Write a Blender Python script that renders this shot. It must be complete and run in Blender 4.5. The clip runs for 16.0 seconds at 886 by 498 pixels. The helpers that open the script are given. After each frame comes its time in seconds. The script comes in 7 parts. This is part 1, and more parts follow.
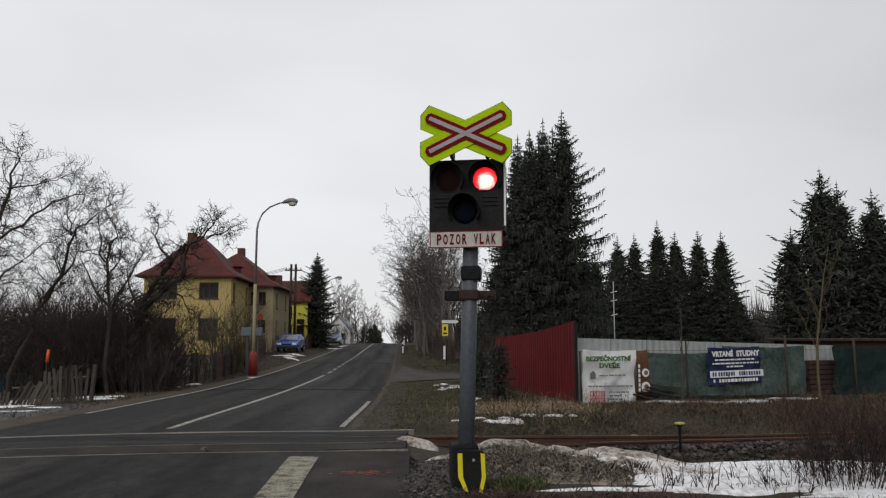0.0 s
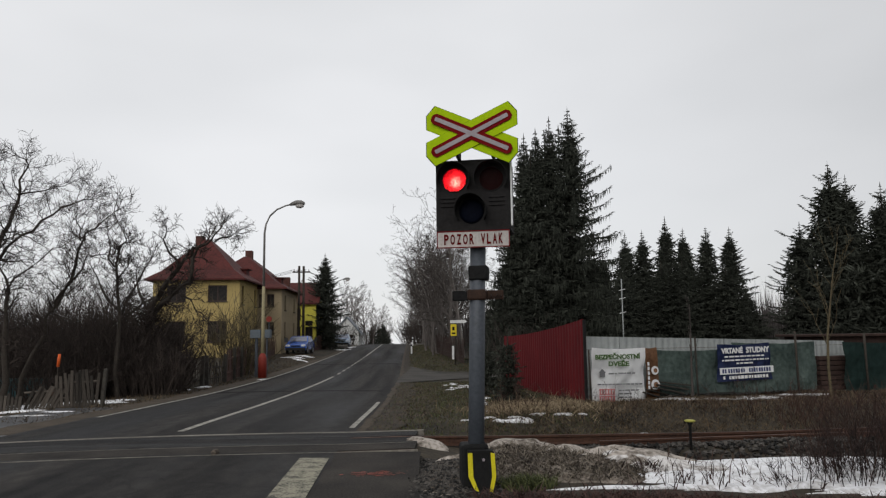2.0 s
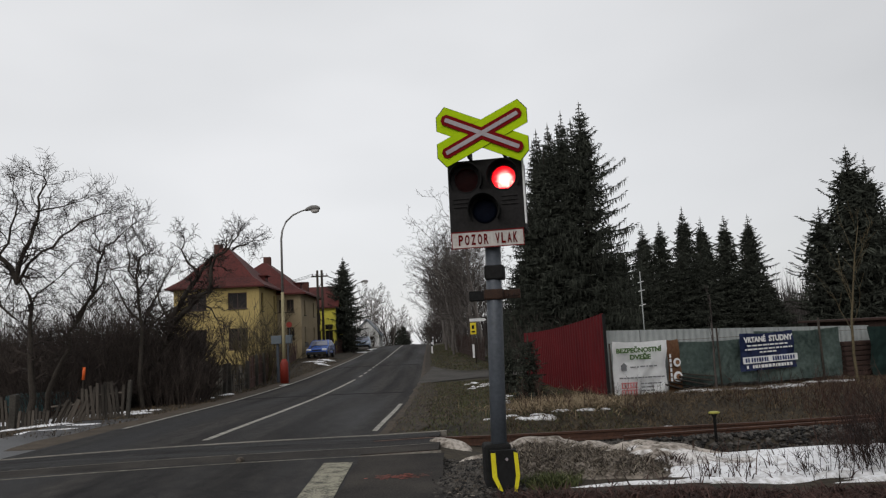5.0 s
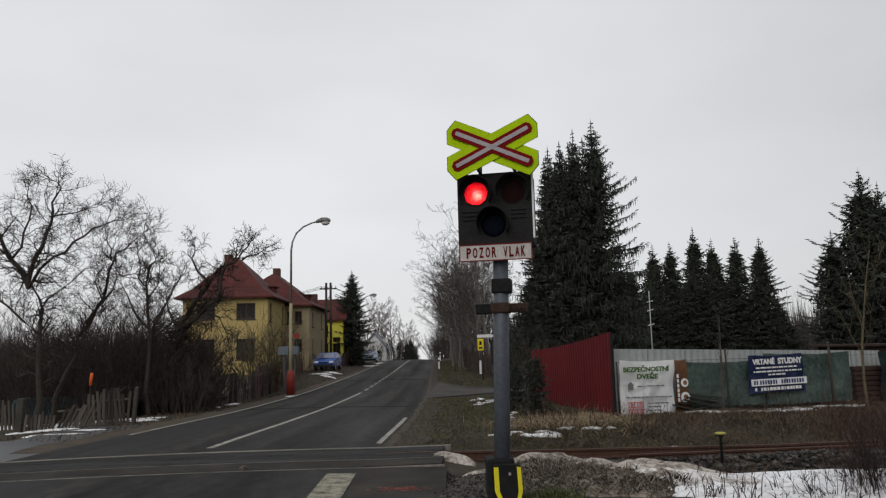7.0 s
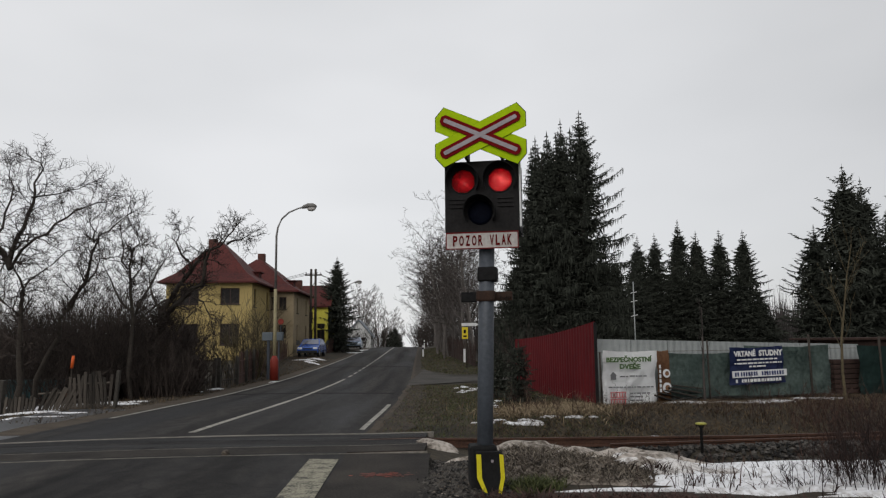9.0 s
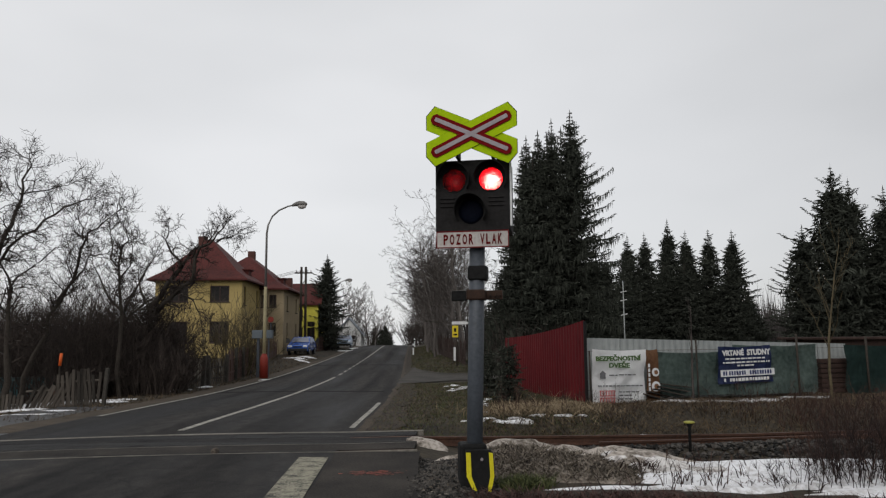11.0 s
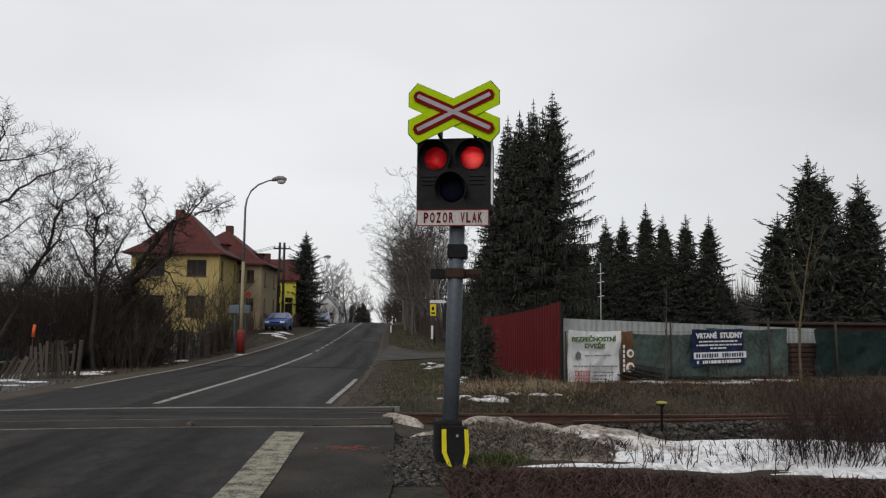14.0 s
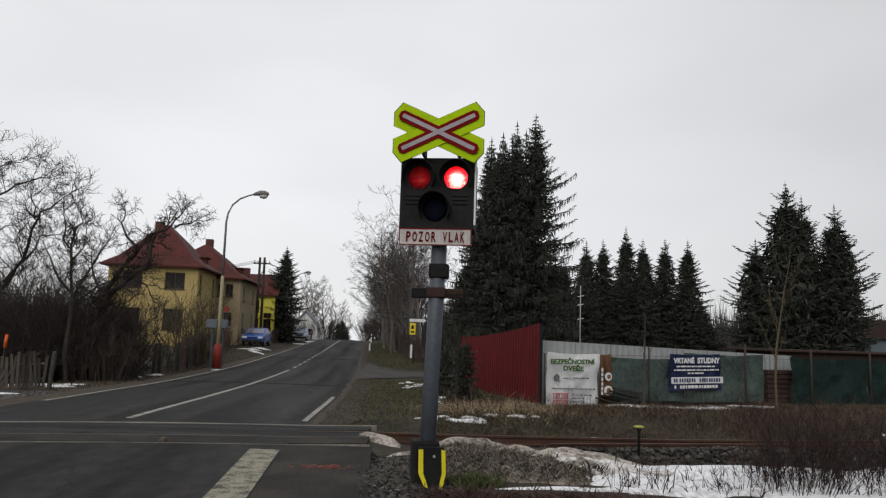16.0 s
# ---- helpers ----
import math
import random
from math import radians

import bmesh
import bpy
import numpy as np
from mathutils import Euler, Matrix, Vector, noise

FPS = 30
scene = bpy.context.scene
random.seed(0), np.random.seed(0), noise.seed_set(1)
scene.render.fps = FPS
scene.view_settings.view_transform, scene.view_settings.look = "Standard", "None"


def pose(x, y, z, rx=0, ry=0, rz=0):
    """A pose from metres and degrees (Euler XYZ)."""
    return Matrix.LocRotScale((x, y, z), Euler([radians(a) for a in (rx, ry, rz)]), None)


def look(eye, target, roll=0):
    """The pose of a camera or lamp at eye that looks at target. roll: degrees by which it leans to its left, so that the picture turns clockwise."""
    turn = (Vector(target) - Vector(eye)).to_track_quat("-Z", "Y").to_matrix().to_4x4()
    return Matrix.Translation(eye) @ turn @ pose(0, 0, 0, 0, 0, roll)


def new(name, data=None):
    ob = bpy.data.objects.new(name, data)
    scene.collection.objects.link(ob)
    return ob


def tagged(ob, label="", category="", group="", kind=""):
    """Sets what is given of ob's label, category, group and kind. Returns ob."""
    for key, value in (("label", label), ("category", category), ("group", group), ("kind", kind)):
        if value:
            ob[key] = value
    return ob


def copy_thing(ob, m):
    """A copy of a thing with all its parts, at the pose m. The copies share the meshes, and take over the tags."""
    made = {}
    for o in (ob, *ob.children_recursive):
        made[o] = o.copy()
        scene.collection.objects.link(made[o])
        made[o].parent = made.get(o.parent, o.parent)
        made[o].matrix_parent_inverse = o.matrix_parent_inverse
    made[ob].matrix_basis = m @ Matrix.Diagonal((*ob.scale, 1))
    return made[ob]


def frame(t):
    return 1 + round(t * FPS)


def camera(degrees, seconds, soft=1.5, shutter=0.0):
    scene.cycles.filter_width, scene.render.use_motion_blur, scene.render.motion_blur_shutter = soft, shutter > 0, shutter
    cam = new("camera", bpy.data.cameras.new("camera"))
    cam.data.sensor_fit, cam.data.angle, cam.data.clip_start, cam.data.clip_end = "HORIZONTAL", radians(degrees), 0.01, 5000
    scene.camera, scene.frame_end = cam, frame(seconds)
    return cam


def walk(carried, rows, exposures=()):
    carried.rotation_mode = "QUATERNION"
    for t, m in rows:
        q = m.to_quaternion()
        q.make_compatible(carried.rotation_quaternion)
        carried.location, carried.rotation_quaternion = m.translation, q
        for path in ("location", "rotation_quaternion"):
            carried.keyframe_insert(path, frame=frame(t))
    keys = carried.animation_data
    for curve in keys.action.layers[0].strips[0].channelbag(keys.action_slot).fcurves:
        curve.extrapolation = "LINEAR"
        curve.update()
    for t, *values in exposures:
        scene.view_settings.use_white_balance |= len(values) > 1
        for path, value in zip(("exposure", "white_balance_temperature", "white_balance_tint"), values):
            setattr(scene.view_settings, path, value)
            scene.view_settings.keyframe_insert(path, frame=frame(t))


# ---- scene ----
cam = camera(61.9, 16.0, soft=1.25)

# camera path
walk(cam, [
    (0, pose(0.000, 0.000, 1.600, 96.731, 0.000, -0.000)),
    (0.5, pose(0.003, 0.001, 1.603, 96.592, 0.029, 0.219)),
    (1, pose(-0.002, -0.012, 1.605, 96.764, 0.131, 0.338)),
    (1.5, pose(0.001, 0.000, 1.601, 96.584, 0.315, 0.493)),
    (2, pose(0.000, -0.010, 1.602, 96.732, 0.683, 0.654)),
    (2.5, pose(0.006, -0.013, 1.597, 96.424, 0.553, 0.814)),
    (3, pose(0.003, -0.009, 1.599, 96.155, 0.169, 0.809)),
    (3.5, pose(0.006, -0.011, 1.596, 95.877, 0.714, 1.004)),
    (4, pose(0.012, 0.004, 1.601, 95.078, 0.897, 1.146)),
    (4.2, pose(0.023, 0.003, 1.631, 96.476, 2.693, 2.088)),
    (6.3, pose(0.018, -0.019, 1.604, 96.900, 2.784, 2.288)),
    (6.5, pose(0.033, -0.020, 1.598, 97.514, 2.323, 2.517)),
    (7, pose(0.040, -0.023, 1.587, 97.924, 1.373, 2.788)),
    (7.5, pose(0.044, -0.002, 1.582, 97.876, 1.310, 2.528)),
    (8, pose(0.042, -0.018, 1.580, 97.755, 1.857, 1.809)),
    (8.5, pose(0.034, -0.012, 1.579, 97.506, 0.739, 1.710)),
    (9, pose(0.034, -0.014, 1.579, 96.995, 0.570, 1.575)),
    (9.5, pose(0.037, -0.017, 1.579, 96.874, 0.773, 1.290)),
    (12, pose(0.034, -0.033, 1.582, 96.841, 0.267, 0.655)),
    (12.5, pose(0.038, -0.032, 1.568, 96.467, -0.065, 1.857)),
    (13, pose(0.032, -0.027, 1.563, 95.882, -0.979, 1.109)),
    (13.5, pose(0.034, -0.033, 1.570, 95.911, -0.009, -0.183)),
    (14, pose(0.030, -0.039, 1.570, 95.227, -0.614, -0.895)),
    (14.5, pose(0.026, -0.050, 1.571, 95.304, -0.806, -1.139)),
    (15, pose(0.028, -0.032, 1.577, 95.903, -1.023, -1.678)),
    (15.5, pose(0.024, -0.033, 1.577, 96.539, -1.233, -2.159)),
    (16, pose(0.024, -0.040, 1.573, 96.737, -1.873, -2.491)),
], exposures=[(0.0, 0.0), (4.2, 0.0), (6.3, -0.07), (9.7, -0.07), (12.0, -0.06), (13.0, -0.05), (14.0, 0.02), (16.0, 0.05)])
# end of path

# ---- light ----
SUN_UP, SUN_TURN = radians(32), radians(200)
world = bpy.data.worlds.new("overcast")
world.use_nodes = True
scene.world = world
wn, wl = world.node_tree.nodes, world.node_tree.links
wn.clear()
w_out = wn.new("ShaderNodeOutputWorld")
w_bg = wn.new("ShaderNodeBackground")
w_sky = wn.new("ShaderNodeTexSky")
w_sky.sky_type, w_sky.sun_disc = "NISHITA", False
w_sky.sun_elevation, w_sky.sun_rotation = SUN_UP, SUN_TURN
w_gain = wn.new("ShaderNodeMixRGB")
w_gain.blend_type = "MULTIPLY"
w_gain.inputs[0].default_value = 1.0
w_gain.inputs[2].default_value = (0.1, 0.1, 0.1, 1)
w_tc = wn.new("ShaderNodeTexCoord")
w_map = wn.new("ShaderNodeMapping")
w_map.inputs["Scale"].default_value = (1.2, 1.2, 3.0)
w_noise = wn.new("ShaderNodeTexNoise")
w_noise.inputs["Scale"].default_value = 1.6
w_noise.inputs["Detail"].default_value = 3.0
w_ramp = wn.new("ShaderNodeValToRGB")
w_ramp.color_ramp.elements[0].position, w_ramp.color_ramp.elements[0].color = 0.3, (0.735, 0.742, 0.755, 1)
w_ramp.color_ramp.elements[1].position, w_ramp.color_ramp.elements[1].color = 0.7, (0.85, 0.853, 0.867, 1)
w_mix = wn.new("ShaderNodeMixRGB")
w_mix.inputs[0].default_value = 0.93
wl.new(w_sky.outputs[0], w_gain.inputs[1])
wl.new(w_tc.outputs["Generated"], w_map.inputs[0])
wl.new(w_map.outputs[0], w_noise.inputs["Vector"])
wl.new(w_noise.outputs[0], w_ramp.inputs[0])
wl.new(w_gain.outputs[0], w_mix.inputs[1])
wl.new(w_ramp.outputs[0], w_mix.inputs[2])
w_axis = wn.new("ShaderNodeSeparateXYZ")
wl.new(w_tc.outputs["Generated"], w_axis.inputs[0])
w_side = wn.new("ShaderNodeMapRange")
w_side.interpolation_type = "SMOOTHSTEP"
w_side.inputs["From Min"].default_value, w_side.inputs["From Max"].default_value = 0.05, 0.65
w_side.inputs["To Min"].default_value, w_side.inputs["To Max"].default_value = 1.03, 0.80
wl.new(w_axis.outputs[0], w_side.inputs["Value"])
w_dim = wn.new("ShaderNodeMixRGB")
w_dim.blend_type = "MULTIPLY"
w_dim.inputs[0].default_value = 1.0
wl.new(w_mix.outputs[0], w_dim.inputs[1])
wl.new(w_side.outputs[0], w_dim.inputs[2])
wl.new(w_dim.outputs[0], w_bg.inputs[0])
wl.new(w_bg.outputs[0], w_out.inputs[0])
w_bg.inputs[1].default_value = 1.0
sun = new("sun", bpy.data.lights.new("sun", "SUN"))
sun.data.energy, sun.data.angle, sun.data.color = 1.1, radians(40), (1.0, 0.97, 0.93)
sun.matrix_world = look((0, 0, 30), (30 * math.sin(SUN_TURN) * -1, 30 * math.cos(SUN_TURN) * -1, 30 - 30 * math.tan(SUN_UP)))


# ---- materials ----
def mat(name, low, high, size=1.0, rough=0.8, bump=0.0, metal=0.0, fine=8.0, spec=0.3, random_tint=0.0, island=False, stretch=(1, 1, 1), span=(0.38, 0.82)):
    """A surface of two colours mixed by noise at two scales, size metres the larger one."""
    m = bpy.data.materials.new(name)
    m.use_nodes = True
    n, l = m.node_tree.nodes, m.node_tree.links
    b = n["Principled BSDF"]
    b.inputs["Roughness"].default_value = rough
    b.inputs["Metallic"].default_value = metal
    b.inputs["Specular IOR Level"].default_value = spec
    tc = n.new("ShaderNodeTexCoord")
    mp = n.new("ShaderNodeMapping")
    mp.inputs["Scale"].default_value = stretch
    l.new(tc.outputs["Object"], mp.inputs[0])
    big = n.new("ShaderNodeTexNoise")
    big.inputs["Scale"].default_value, big.inputs["Detail"].default_value = 1.0 / size, 5.0
    small = n.new("ShaderNodeTexNoise")
    small.inputs["Scale"].default_value, small.inputs["Detail"].default_value = fine / size, 6.0
    l.new(mp.outputs[0], big.inputs["Vector"])
    l.new(mp.outputs[0], small.inputs["Vector"])
    add = n.new("ShaderNodeMath")
    add.operation = "MULTIPLY_ADD"
    l.new(small.outputs[0], add.inputs[0])
    add.inputs[1].default_value = 0.6
    sc = n.new("ShaderNodeMath")
    sc.operation = "MULTIPLY"
    sc.inputs[1].default_value = 0.6
    l.new(big.outputs[0], sc.inputs[0])
    l.new(sc.outputs[0], add.inputs[2])
    value = add.outputs[0]
    if random_tint:
        info = n.new("ShaderNodeNewGeometry") if island else n.new("ShaderNodeObjectInfo")
        r = n.new("ShaderNodeMath")
        r.operation = "MULTIPLY_ADD"
        l.new(info.outputs["Random Per Island" if island else "Random"], r.inputs[0])
        r.inputs[1].default_value = random_tint
        l.new(value, r.inputs[2])
        half = n.new("ShaderNodeMath")
        half.operation = "SUBTRACT"
        half.inputs[1].default_value = random_tint * 0.5
        l.new(r.outputs[0], half.inputs[0])
        value = half.outputs[0]
    ramp = n.new("ShaderNodeValToRGB")
    ramp.color_ramp.elements[0].position, ramp.color_ramp.elements[0].color = span[0], (*low, 1)
    ramp.color_ramp.elements[1].position, ramp.color_ramp.elements[1].color = span[1], (*high, 1)
    l.new(value, ramp.inputs[0])
    l.new(ramp.outputs[0], b.inputs["Base Color"])
    if bump:
        bp = n.new("ShaderNodeBump")
        bp.inputs["Strength"].default_value, bp.inputs["Distance"].default_value = min(1.0, bump), 0.02
        l.new(small.outputs[0], bp.inputs["Height"])
        l.new(bp.outputs[0], b.inputs["Normal"])
    return m


def glow(name, stops, strength, size=0.13):
    """A lamp's lit face: colours from the middle outwards, broken by the ribs of the lens."""
    m = bpy.data.materials.new(name)
    m.use_nodes = True
    n, l = m.node_tree.nodes, m.node_tree.links
    b = n["Principled BSDF"]
    b.inputs["Base Color"].default_value = (0.1, 0.005, 0.005, 1)
    tc = n.new("ShaderNodeTexCoord")
    sep = n.new("ShaderNodeSeparateXYZ")
    l.new(tc.outputs["Object"], sep.inputs[0])
    comb = n.new("ShaderNodeCombineXYZ")
    bright = n.new("ShaderNodeMath")
    bright.operation = "ADD"
    bright.inputs[1].default_value = -0.012
    l.new(sep.outputs[0], bright.inputs[0])
    l.new(bright.outputs[0], comb.inputs[0])
    low = n.new("ShaderNodeMath")
    low.operation = "ADD"
    low.inputs[1].default_value = 0.02
    l.new(sep.outputs[2], low.inputs[0])
    l.new(low.outputs[0], comb.inputs[1])
    ln = n.new("ShaderNodeVectorMath")
    ln.operation = "LENGTH"
    l.new(comb.outputs[0], ln.inputs[0])
    ribs = n.new("ShaderNodeTexNoise")
    ribs.inputs["Scale"].default_value, ribs.inputs["Detail"].default_value = 48, 2
    l.new(tc.outputs["Object"], ribs.inputs["Vector"])
    far = n.new("ShaderNodeMath")
    far.operation = "DIVIDE"
    far.inputs[1].default_value = size
    l.new(ln.outputs["Value"], far.inputs[0])
    mix = n.new("ShaderNodeMath")
    mix.operation = "MULTIPLY_ADD"
    mix.inputs[1].default_value = 1.15
    l.new(ribs.outputs[0], mix.inputs[0])
    l.new(far.outputs[0], mix.inputs[2])
    less = n.new("ShaderNodeMath")
    less.operation = "SUBTRACT"
    less.inputs[1].default_value = 0.575
    l.new(mix.outputs[0], less.inputs[0])
    ramp = n.new("ShaderNodeValToRGB")
    for k, (at, colour) in enumerate(stops):
        e = ramp.color_ramp.elements[k] if k < 2 else ramp.color_ramp.elements.new(at)
        e.position, e.color = at, (*colour, 1)
    l.new(less.outputs[0], ramp.inputs[0])
    l.new(ramp.outputs[0], b.inputs["Emission Color"])
    b.inputs["Emission Strength"].default_value = strength
    return m


def glass(name, colour, rough=0.05, clear=0.85):
    """Thin tinted glass: mostly seen through, with a gloss."""
    m = bpy.data.materials.new(name)
    m.use_nodes = True
    n, l = m.node_tree.nodes, m.node_tree.links
    out = n["Material Output"]
    b = n["Principled BSDF"]
    b.inputs["Base Color"].default_value = (*[c * 0.3 for c in colour], 1)
    b.inputs["Roughness"].default_value = rough
    t = n.new("ShaderNodeBsdfTransparent")
    t.inputs[0].default_value = (*colour, 1)
    mix = n.new("ShaderNodeMixShader")
    mix.inputs[0].default_value = clear
    l.new(b.outputs[0], mix.inputs[1])
    l.new(t.outputs[0], mix.inputs[2])
    l.new(mix.outputs[0], out.inputs[0])
    return m


M_GROUND = mat("winter_turf", (0.0106, 0.0092, 0.0059), (0.0475, 0.0368, 0.0228), 1.6, 0.95, 0.8, fine=14, span=(0.46, 0.76))


def asphalt(name, low, high, damp, rough=(0.62, 0.86), spec=0.12):
    """Worn road surface: streaks along the road, broad damp patches, fine grain and thin cracks. The map runs across and along the road in metres."""
    m = bpy.data.materials.new(name)
    m.use_nodes = True
    n, l = m.node_tree.nodes, m.node_tree.links
    b = n["Principled BSDF"]
    b.inputs["Specular IOR Level"].default_value = spec
    tc = n.new("ShaderNodeTexCoord")

    def cloud(stretch, scale, detail, low_at, high_at):
        mp = n.new("ShaderNodeMapping")
        mp.inputs["Scale"].default_value = stretch
        l.new(tc.outputs["UV"], mp.inputs[0])
        t = n.new("ShaderNodeTexNoise")
        t.inputs["Scale"].default_value, t.inputs["Detail"].default_value = scale, detail
        l.new(mp.outputs[0], t.inputs["Vector"])
        r = n.new("ShaderNodeMapRange")
        r.inputs["From Min"].default_value, r.inputs["From Max"].default_value = low_at, high_at
        l.new(t.outputs[0], r.inputs["Value"])
        return r.outputs[0]

    def blend(kind, fac, one, two):
        x = n.new("ShaderNodeMixRGB")
        x.blend_type = kind
        for socket, v in zip(x.inputs, (fac, one, two)):
            if isinstance(v, (int, float)):
                socket.default_value = v
            elif isinstance(v, tuple):
                socket.default_value = (*v, 1)
            else:
                l.new(v, socket)
        return x.outputs[0]

    streak = cloud((1.4, 0.05, 1), 1.0, 4, 0.36, 0.64)
    patch = cloud((0.5, 0.045, 1), 1.0, 3, 0.42, 0.66)
    grain = cloud((1, 1, 1), 38.0, 3, 0.30, 0.72)
    colour = blend("MIX", streak, low, high)
    colour = blend("MIX", patch, colour, damp)
    mottle = cloud((1, 0.45, 1), 5.0, 6, 0.34, 0.66)
    colour = blend("MULTIPLY", 0.8, colour, blend("MIX", mottle, (0.55, 0.55, 0.56), (1.45, 1.42, 1.38)))
    colour = blend("MULTIPLY", 0.75, colour, blend("MIX", grain, (0.45, 0.45, 0.45), (1.5, 1.48, 1.45)))
    vor = n.new("ShaderNodeTexVoronoi")
    vor.feature = "DISTANCE_TO_EDGE"
    vor.inputs["Scale"].default_value = 0.55
    warp = n.new("ShaderNodeTexNoise")
    warp.inputs["Scale"].default_value = 1.8
    l.new(tc.outputs["UV"], warp.inputs["Vector"])
    l.new(blend("ADD", 0.5, tc.outputs["UV"], warp.outputs["Color"]), vor.inputs["Vector"])
    line = n.new("ShaderNodeMapRange")
    line.inputs["From Max"].default_value = 0.012
    l.new(vor.outputs["Distance"], line.inputs["Value"])
    colour = blend("MULTIPLY", 0.5, colour, line.outputs[0])
    l.new(colour, b.inputs["Base Color"])
    sheen = n.new("ShaderNodeMapRange")
    sheen.inputs["To Min"].default_value, sheen.inputs["To Max"].default_value = rough[1], rough[0]
    l.new(patch, sheen.inputs["Value"])
    l.new(sheen.outputs[0], b.inputs["Roughness"])
    bp = n.new("ShaderNodeBump")
    bp.inputs["Strength"].default_value, bp.inputs["Distance"].default_value = 0.5, 0.01
    l.new(grain, bp.inputs["Height"])
    l.new(bp.outputs[0], b.inputs["Normal"])
    return m


M_ASPHALT = asphalt("asphalt", (0.0052, 0.0049, 0.0051), (0.0345, 0.0320, 0.0298), (0.0105, 0.0107, 0.0117), spec=0.15)
M_SEAM = mat("tar_seam", (0.007, 0.007, 0.007), (0.018, 0.017, 0.017), 0.3, 0.95, 0.2, spec=0.05)
M_WET = mat("wet_old_asphalt", (0.020, 0.021, 0.023), (0.060, 0.062, 0.066), 0.9, 0.38, 0.3, fine=14, spec=0.4)
M_SIDE = mat("pale_old_asphalt", (0.030, 0.028, 0.026), (0.088, 0.082, 0.074), 1.0, 0.9, 0.4, fine=20, spec=0.1)
M_OLDASPHALT = mat("old_asphalt", (0.010, 0.009, 0.0085), (0.046, 0.040, 0.034), 0.9, 0.85, 0.4, fine=40, spec=0.12, span=(0.46, 0.74))
M_TANDIRT = mat("dry_roadside_dirt", (0.020, 0.0155, 0.0105), (0.080, 0.060, 0.041), 0.6, 0.95, 0.6, fine=14)
M_DIRT = mat("roadside_dirt", (0.0085, 0.0062, 0.0044), (0.048, 0.035, 0.024), 0.8, 0.95, 0.6, fine=14)
M_LINE = mat("worn_road_paint", (0.10, 0.095, 0.08), (0.33, 0.315, 0.275), 0.25, 0.7, 0.2, fine=9, span=(0.44, 0.70))
M_BAR = mat("dirty_road_paint", (0.016, 0.015, 0.013), (0.25, 0.235, 0.175), 0.16, 0.8, 0.3, fine=7, span=(0.46, 0.66))
M_REDPAINT = mat("faded_red_marking", (0.05, 0.035, 0.03), (0.30, 0.06, 0.035), 0.2, 0.8, 0.1, fine=6)
M_CONCRETE = mat("concrete", (0.045, 0.040, 0.033), (0.23, 0.21, 0.18), 0.8, 0.85, 0.4, fine=12)
M_RUST = mat("rusty_steel", (0.028, 0.014, 0.010), (0.095, 0.045, 0.027), 0.4, 0.7, 0.3, metal=0.2, fine=10)
M_RAILTOP = mat("polished_rail", (0.20, 0.19, 0.18), (0.42, 0.41, 0.40), 0.5, 0.35, 0.0, metal=0.8)
M_BALLAST = mat("ballast_stone", (0.006, 0.0058, 0.0052), (0.078, 0.070, 0.062), 0.3, 0.9, 0.3, random_tint=0.5, island=True, span=(0.45, 0.85))
M_SNOW = mat("old_snow", (0.30, 0.28, 0.265), (0.72, 0.725, 0.745), 0.9, 0.7, 0.5, fine=10, span=(0.40, 0.62))
M_DIRTYSNOW = mat("dirty_snow", (0.080, 0.065, 0.050), (0.44, 0.395, 0.35), 0.4, 0.85, 0.6, fine=7, span=(0.44, 0.70))
M_HEAP = mat("heap_of_soil_and_old_snow", (0.014, 0.011, 0.009), (0.24, 0.205, 0.17), 0.35, 0.95, 0.8, fine=9, span=(0.44, 0.74))
M_GREYSNOW = mat("half_thawed_snow", (0.17, 0.145, 0.125), (0.62, 0.60, 0.585), 0.5, 0.8, 0.6, fine=8, span=(0.42, 0.66))
M_SOIL = mat("soil_heap", (0.010, 0.008, 0.006), (0.125, 0.102, 0.082), 0.28, 0.95, 0.8, fine=10, span=(0.46, 0.76))
M_DEADGRASS = mat("dead_grass", (0.0172, 0.0117, 0.0068), (0.1204, 0.0855, 0.0507), 0.8, 0.9, random_tint=0.9, island=True)
M_LETTER = mat("dark_red_lettering", (0.075, 0.003, 0.004), (0.11, 0.005, 0.006), 0.3, 0.8, spec=0.05)
# distance haze is put into this pale bark and twig colour
M_HAZETWIG = mat("hazed_far_twigs", (0.09, 0.08, 0.075), (0.22, 0.20, 0.19), 0.8, 0.9, random_tint=0.4, island=True)
M_WITHERED = mat("withered_grass", (0.034, 0.027, 0.020), (0.21, 0.178, 0.142), 0.4, 0.9, random_tint=0.8, island=True)
M_PALETWIG = mat("yellowish_twigs", (0.0446, 0.0345, 0.0190), (0.1120, 0.0896, 0.0504), 0.5, 0.9, random_tint=0.5, island=True)
M_STRAW = mat("bleached_straw", (0.115, 0.085, 0.050), (0.31, 0.24, 0.155), 0.4, 0.9, random_tint=0.5, island=True)
M_GREENGRASS = mat("green_grass", (0.019, 0.026, 0.0085), (0.086, 0.095, 0.034), 0.5, 0.9, random_tint=0.5, island=True)
M_LITTER = mat("red_brown_litter", (0.018, 0.010, 0.009), (0.076, 0.041, 0.034), 0.4, 0.95, random_tint=0.5, island=True)
M_BARK = mat("dark_bark", (0.014, 0.011, 0.009), (0.055, 0.045, 0.036), 0.3, 0.9, 0.6, fine=8)
M_TWIG = mat("dark_twigs", (0.0165, 0.0120, 0.0103), (0.0575, 0.0445, 0.0375), 0.8, 0.9, random_tint=0.4, island=True)
